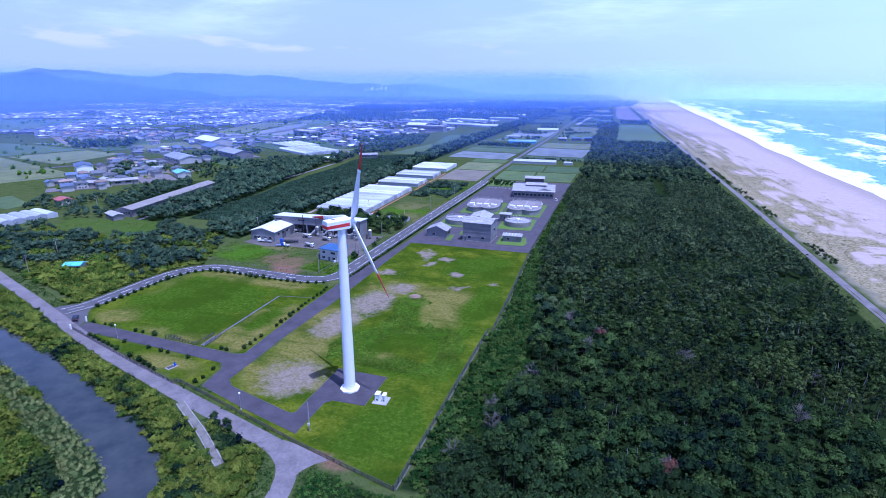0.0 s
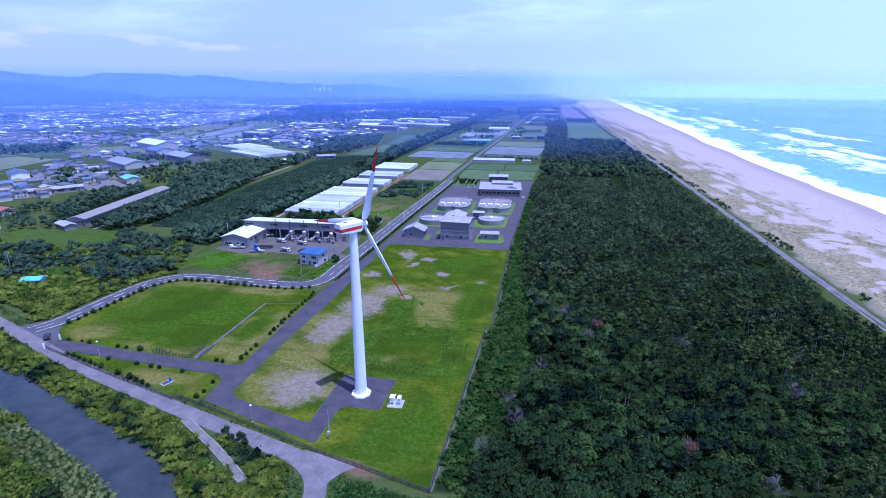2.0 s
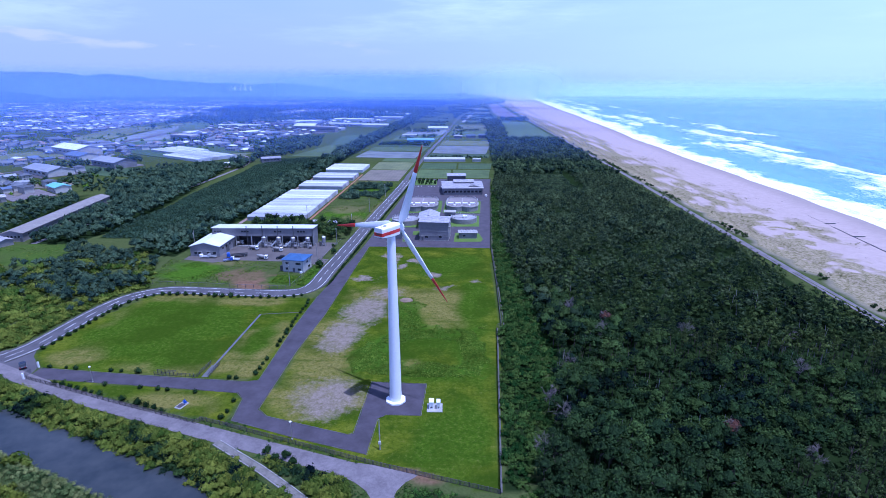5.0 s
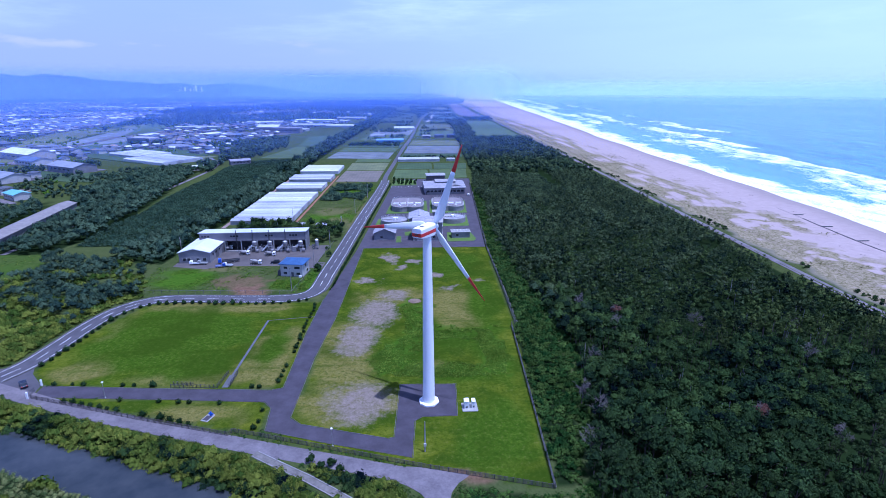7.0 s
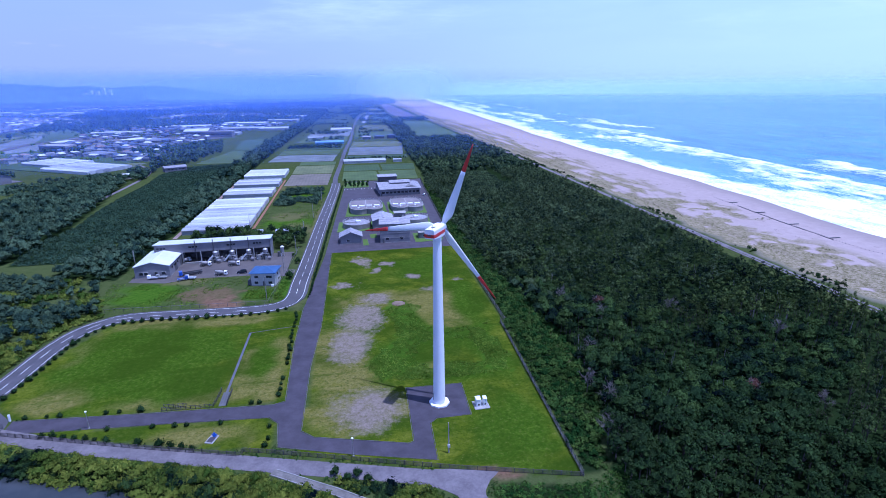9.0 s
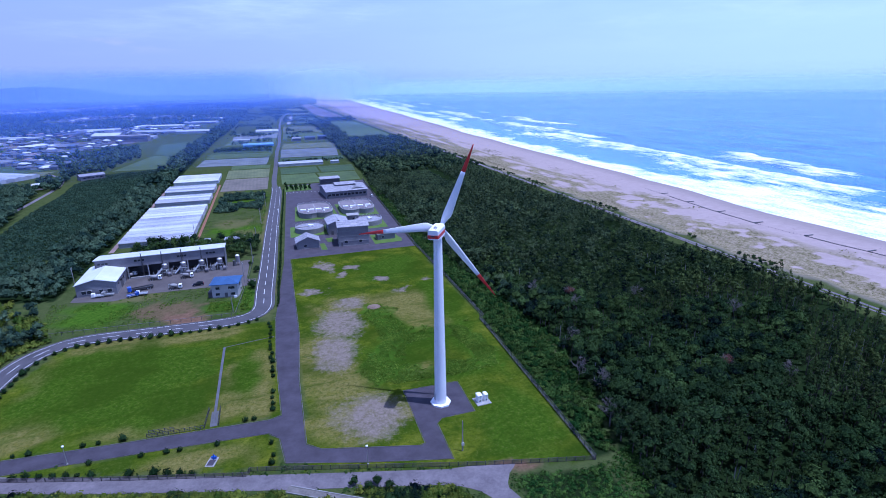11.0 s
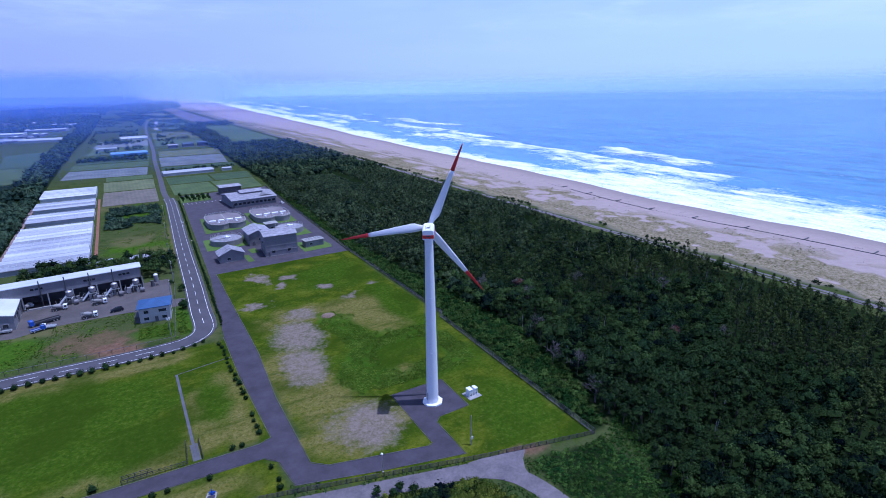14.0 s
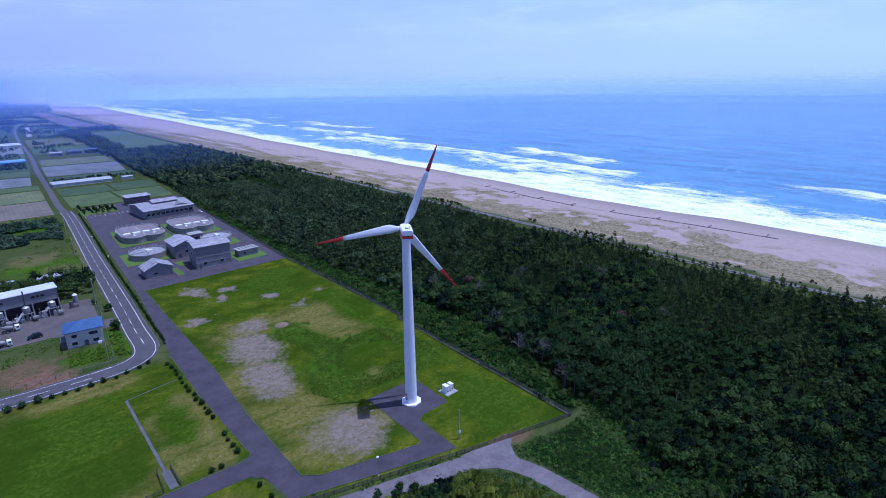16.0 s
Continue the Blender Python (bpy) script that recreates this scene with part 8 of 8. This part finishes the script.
    keep = (fbm(tx, ty, 22.0, 3, 2.0) + 0.35 * (fbm(tx, ty, 50.0, 3, 3.0) - 0.5) > 0.645) & (ty > -0.35 * tx + 130) & (tx < -330 - 0.1 * (ty - 280))
    stand("town_trees", [broad(rng, 12, 1.0, 5.5, 3.6, 2)], tx[keep], ty[keep], M["weed"], "scattered dark trees between the far houses", "trees", r, 0.35, 0.8)
    bx, by = scatter([(-640, 980), (-150, 1400), (-120, 2300), (60, 2450), (-300, 2700), (-900, 1900)], 13.0, rng, lambda p, q: fbm(p, q, 140.0, 3, 8.0) > 0.45)
    stand("far_wood", [broad(rng, 8, 1.5, 6.0, 4.2, 1)], bx, by, M["belt"], "dark woods on the far plain", "wood", r, 0.8, 1.6)


far_houses()
for k in range(60):
    y = float(rng.uniform(480, 3000))
    x = float(-rng.uniform(330 + 0.12 * y, 500 + 0.75 * y))
    if y < -0.6 * x + 120 or not built_up(np.array([x]), np.array([y]))[0]:
        continue
    w, d = float(rng.uniform(30, 120)), float(rng.uniform(20, 60))
    tone = (GREENS, OLIVE, DARKG, BROWN, NET)[k % 5]
    c, s = math.cos(radians(-32)), math.sin(radians(-32))
    field("field", [(x + u * w * c - v * d * s, y + u * w * s + v * d * c) for u, v in ((-1, -1), (1, -1), (1, 1), (-1, 1))], tone[0], tone[1], "XY"[k % 2], "farm field among the houses of the plain")
for x, y, w, d, rz, mat in ((-500, 596, 34, 20, -30, "gravel"), (-432, 474, 30, 20, -30, "asphalt_old"), (-402, 526, 26, 16, -30, "gravel"), (-455, 400, 26, 18, -35, "gravel"), (-372, 372, 20, 14, -35, "gravel"), (-395, 318, 22, 9, 50, "gravel"), (-330, 930, 50, 26, -10, "asphalt_old")):
    c, s = math.cos(radians(rz)), math.sin(radians(rz))
    road("pavement_yard", prism(bmesh.new(), [(x + u * w * c - v * d * s, y + u * w * s + v * d * c) for u, v in ((-1, -1), (1, -1), (1, 1), (-1, 1))], -0.2, 0.3), M[mat], "pale paved yard among the halls of the town", category="pavement")
for poly, tone, label in (([(-404, 382), (-403, 412), (-386, 398), (-374, 366)], BROWN, "bare reddish soil plot by the halls"), ([(-550, 900), (-665, 1230), (-608, 1350), (-512, 1115)], GREENS, "green fields behind the town")):
    field("field", poly, tone[0], tone[1], "X", label)
road("road_embankment", ribbon(bmesh.new(), smooth_line([(-560, 640), (-540, 707), (-538, 796), (-546, 890), (-512, 946), (-470, 1060)], 4), 12.0, 0.62, 0.9), M["asphalt_old"], "broad pale road on a low embankment")
TOWN_ROAD = smooth_line([(-640, 200), (-560, 330), (-470, 480), (-440, 640), (-470, 820), (-600, 1100), (-800, 1500)], 5)
road("road_town", ribbon(bmesh.new(), TOWN_ROAD, 7.0, 0.12, 0.3), M["asphalt_old"], "grey town road through the fields")
road("road_field", ribbon(bmesh.new(), smooth_line([(-268, 250), (-268, 350), (-265, 445), (-275, 560), (-330, 640), (-420, 700)], 4), 3.0, 0.1, 0.3), M["gravel"], "pale farm track between the tree belts")
road("road_airstrip", ribbon(bmesh.new(), [(-46, 1200), (-17, 1600)], 8.0, 0.1, 0.3), M["concrete"], "short pale paved strip on the plain")

# apartment blocks on the far plain
for k in range(5):
    t = thing("apartment_block", "pale tall apartment block on the far plain", "building", (-1725 + 32 * k, 3850 + 14 * k, 0), -20)
    h = (50, 66, 60, 80, 70)[k]
    b = part("wall", boxed(-11, -7, -1, 11, 7, h), M["white"], t)
    part("roof", boxed(-11.4, -7.4, h, 11.4, 7.4, h + 1.2), M["concrete"], t)
    for z in range(4, h - 2, 4):
        part("balcony", boxed(-10.5, -8.2, z, 10.5, -7, z + 1.2), M["white"], b)


# ---- beach works ----
groyne = thing("sand_fence", "dark line of wooden posts and boards along the beach", "fence", kind="")
for px, py, a in spaced([(181, 100), (177, 150), (169, 215), (174, 275), (181, 335)], 2.0):
    part("post", boxed(px - 0.08, py - 0.08, -2.2, px + 0.08, py + 0.08, gz(px, py) + 0.5), M["wall_dark"], groyne)
part("board", ribbon(bmesh.new(), smooth_line([(181, 100), (177, 150), (171, 195)], 6), 0.25, 0.3, 0.5, gz), M["wall_dark"], groyne)
part("board", ribbon(bmesh.new(), smooth_line([(169, 222), (174, 275), (178, 305)], 6), 0.25, 0.3, 0.5, gz), M["wall_dark"], groyne)
for px, py, a in spaced([(181, 100), (177, 150), (169, 215), (174, 275), (181, 335)], 30.0, 6):
    part("cross_board", ribbon(bmesh.new(), [(px, py), (px + 3, py + 0.3), (px + 7, py + 0.8)], 0.5, 0.5, 0.4, gz), M["wall_dark"], groyne)
dx, dy = scatter([(118, 20), (118, 1300), (168, 1300), (172, 20)], 2.6, rng, lambda x, y: (fbm(x, y, 9.0) + 0.25 * (1 - sstep(112, 150, x)) > 0.60) & (fbm(x, y, 45.0, 3) < 0.58))
stand("dune_grass", [clump([(0, 0, 0.1, 0.8)], 10, 0.28, rng, 0) for _ in range(3)], dx, dy, plain("dry_dune_grass", (0.13, 0.13, 0.05), (0.22, 0.20, 0.09), 0.3, 2.0, 0.95, island=0.3), "olive tufts of dune grass on the sand", "dune grass", rng, 0.5, 1.2, 0.1)
dx, dy = scatter([(108.5, 20), (108.5, 900), (113, 900), (114, 20)], 2.4, rng, lambda x, y: fbm(x, y, 18.0, 3) > 0.58)
stand("dune_bushes", SHRUB_M, dx, dy, M["leaf"], "dark low bushes beside the beach track", "bushes", rng, 0.4, 1.0)
dx, dy = -rng.uniform(0, 1, 60), rng.uniform(20, 520, 60)
stand("driftwood", [tuft(rng, 5, 0.25, 1.2)], 150 - dx * 40, dy, M["bark"], "scattered dark driftwood on the sand", "driftwood", rng, 0.8, 1.8, 0.02)
# single dead and reddish trees in the wood
def twig_mesh(r, h, wide):
    """Bare limbs that fork twice into fine twigs."""
    ends = [((0, 0, h * q), a, 0.75 + 0.5 * q, wide * (1.25 - 0.75 * q)) for q, a in zip(np.linspace(0.38, 0.95, 15), r.uniform(0, 6.3, 15))]
    bars = [((0, 0, -0.3), (0.15, 0.1, h), 0.13)]
    for base, a, up, ln in ends:
        base = np.array(base, float)
        tip = base + ln * np.array([math.cos(a), math.sin(a), up * 0.7])
        bars.append((base, tip, 0.06))
        for k in range(7):
            p = base + (tip - base) * r.uniform(0.25, 1.0)
            d = tip - base + ln * r.normal(size=3) * 0.6
            q = p + d / np.linalg.norm(d) * ln * r.uniform(0.35, 0.7)
            bars.append((p, q, 0.035))
            for j in range(4):
                p2 = p + (q - p) * r.uniform(0.3, 1.0)
                bars.append((p2, p2 + (q - p) * 0.4 + r.normal(size=3) * 0.28, 0.022))
    V, F = [], []
    for p, q, w in bars:
        p, q = np.array(p, float), np.array(q, float)
        u = np.cross(q - p, (0.31, 0.57, 0.76))
        u /= np.linalg.norm(u) + 1e-9
        v = np.cross((q - p) / (np.linalg.norm(q - p) + 1e-9), u)
        ring = [u, -0.5 * u + 0.87 * v, -0.5 * u - 0.87 * v]
        b = len(V)
        V += [p + c * w for c in ring] + [q + c * w * 0.45 for c in ring]
        for i in range(3):
            j = (i + 1) % 3
            F += [(b + i, b + j, b + 3 + j), (b + i, b + 3 + j, b + 3 + i)]
    return np.array(V), np.array(F)


for x, y, mat, label in ((-20, 112, "dead", "bare grey dead tree"), (-24, 92, "dead", "bare grey dead tree"), (3, 150, "dead", "bare grey dead tree"), (-4, 170, "dead", "bare grey dead tree"), (52, 128, "dead", "bare grey dead tree"), (30, 152, "dead", "bare grey dead tree"), (-12, 128, "dead", "bare grey dead tree"), (-18, 104, "dead", "bare grey dead tree"), (-9, 122, "dead", "bare grey dead tree"), (34, 92, "dead", "bare grey dead tree"), (62, 150, "dead", "bare grey dead tree"), (6, 160, "red_leaf", "tree with rust-red leaves"), (20, 100, "red_leaf", "tree with rust-red leaves")):
    t = thing("dead_tree" if mat == "dead" else "red_tree", label + " standing in the wood", "tree", (x, y, 0), float(rng.uniform(0, 360)))
    v, f = twig_mesh(rng, float(rng.uniform(5.6, 7.2)), float(rng.uniform(1.7, 2.6)))
    o = new("trunk", np_mesh("trunk", v, f, M["dead"]))
    o.parent = t
    if mat != "dead":
        v, f = broad(rng, 160, 0.28, 6.9, 1.9, 5)
        o = new("crown", np_mesh("crown", v, f, M[mat]))
        o.parent = t
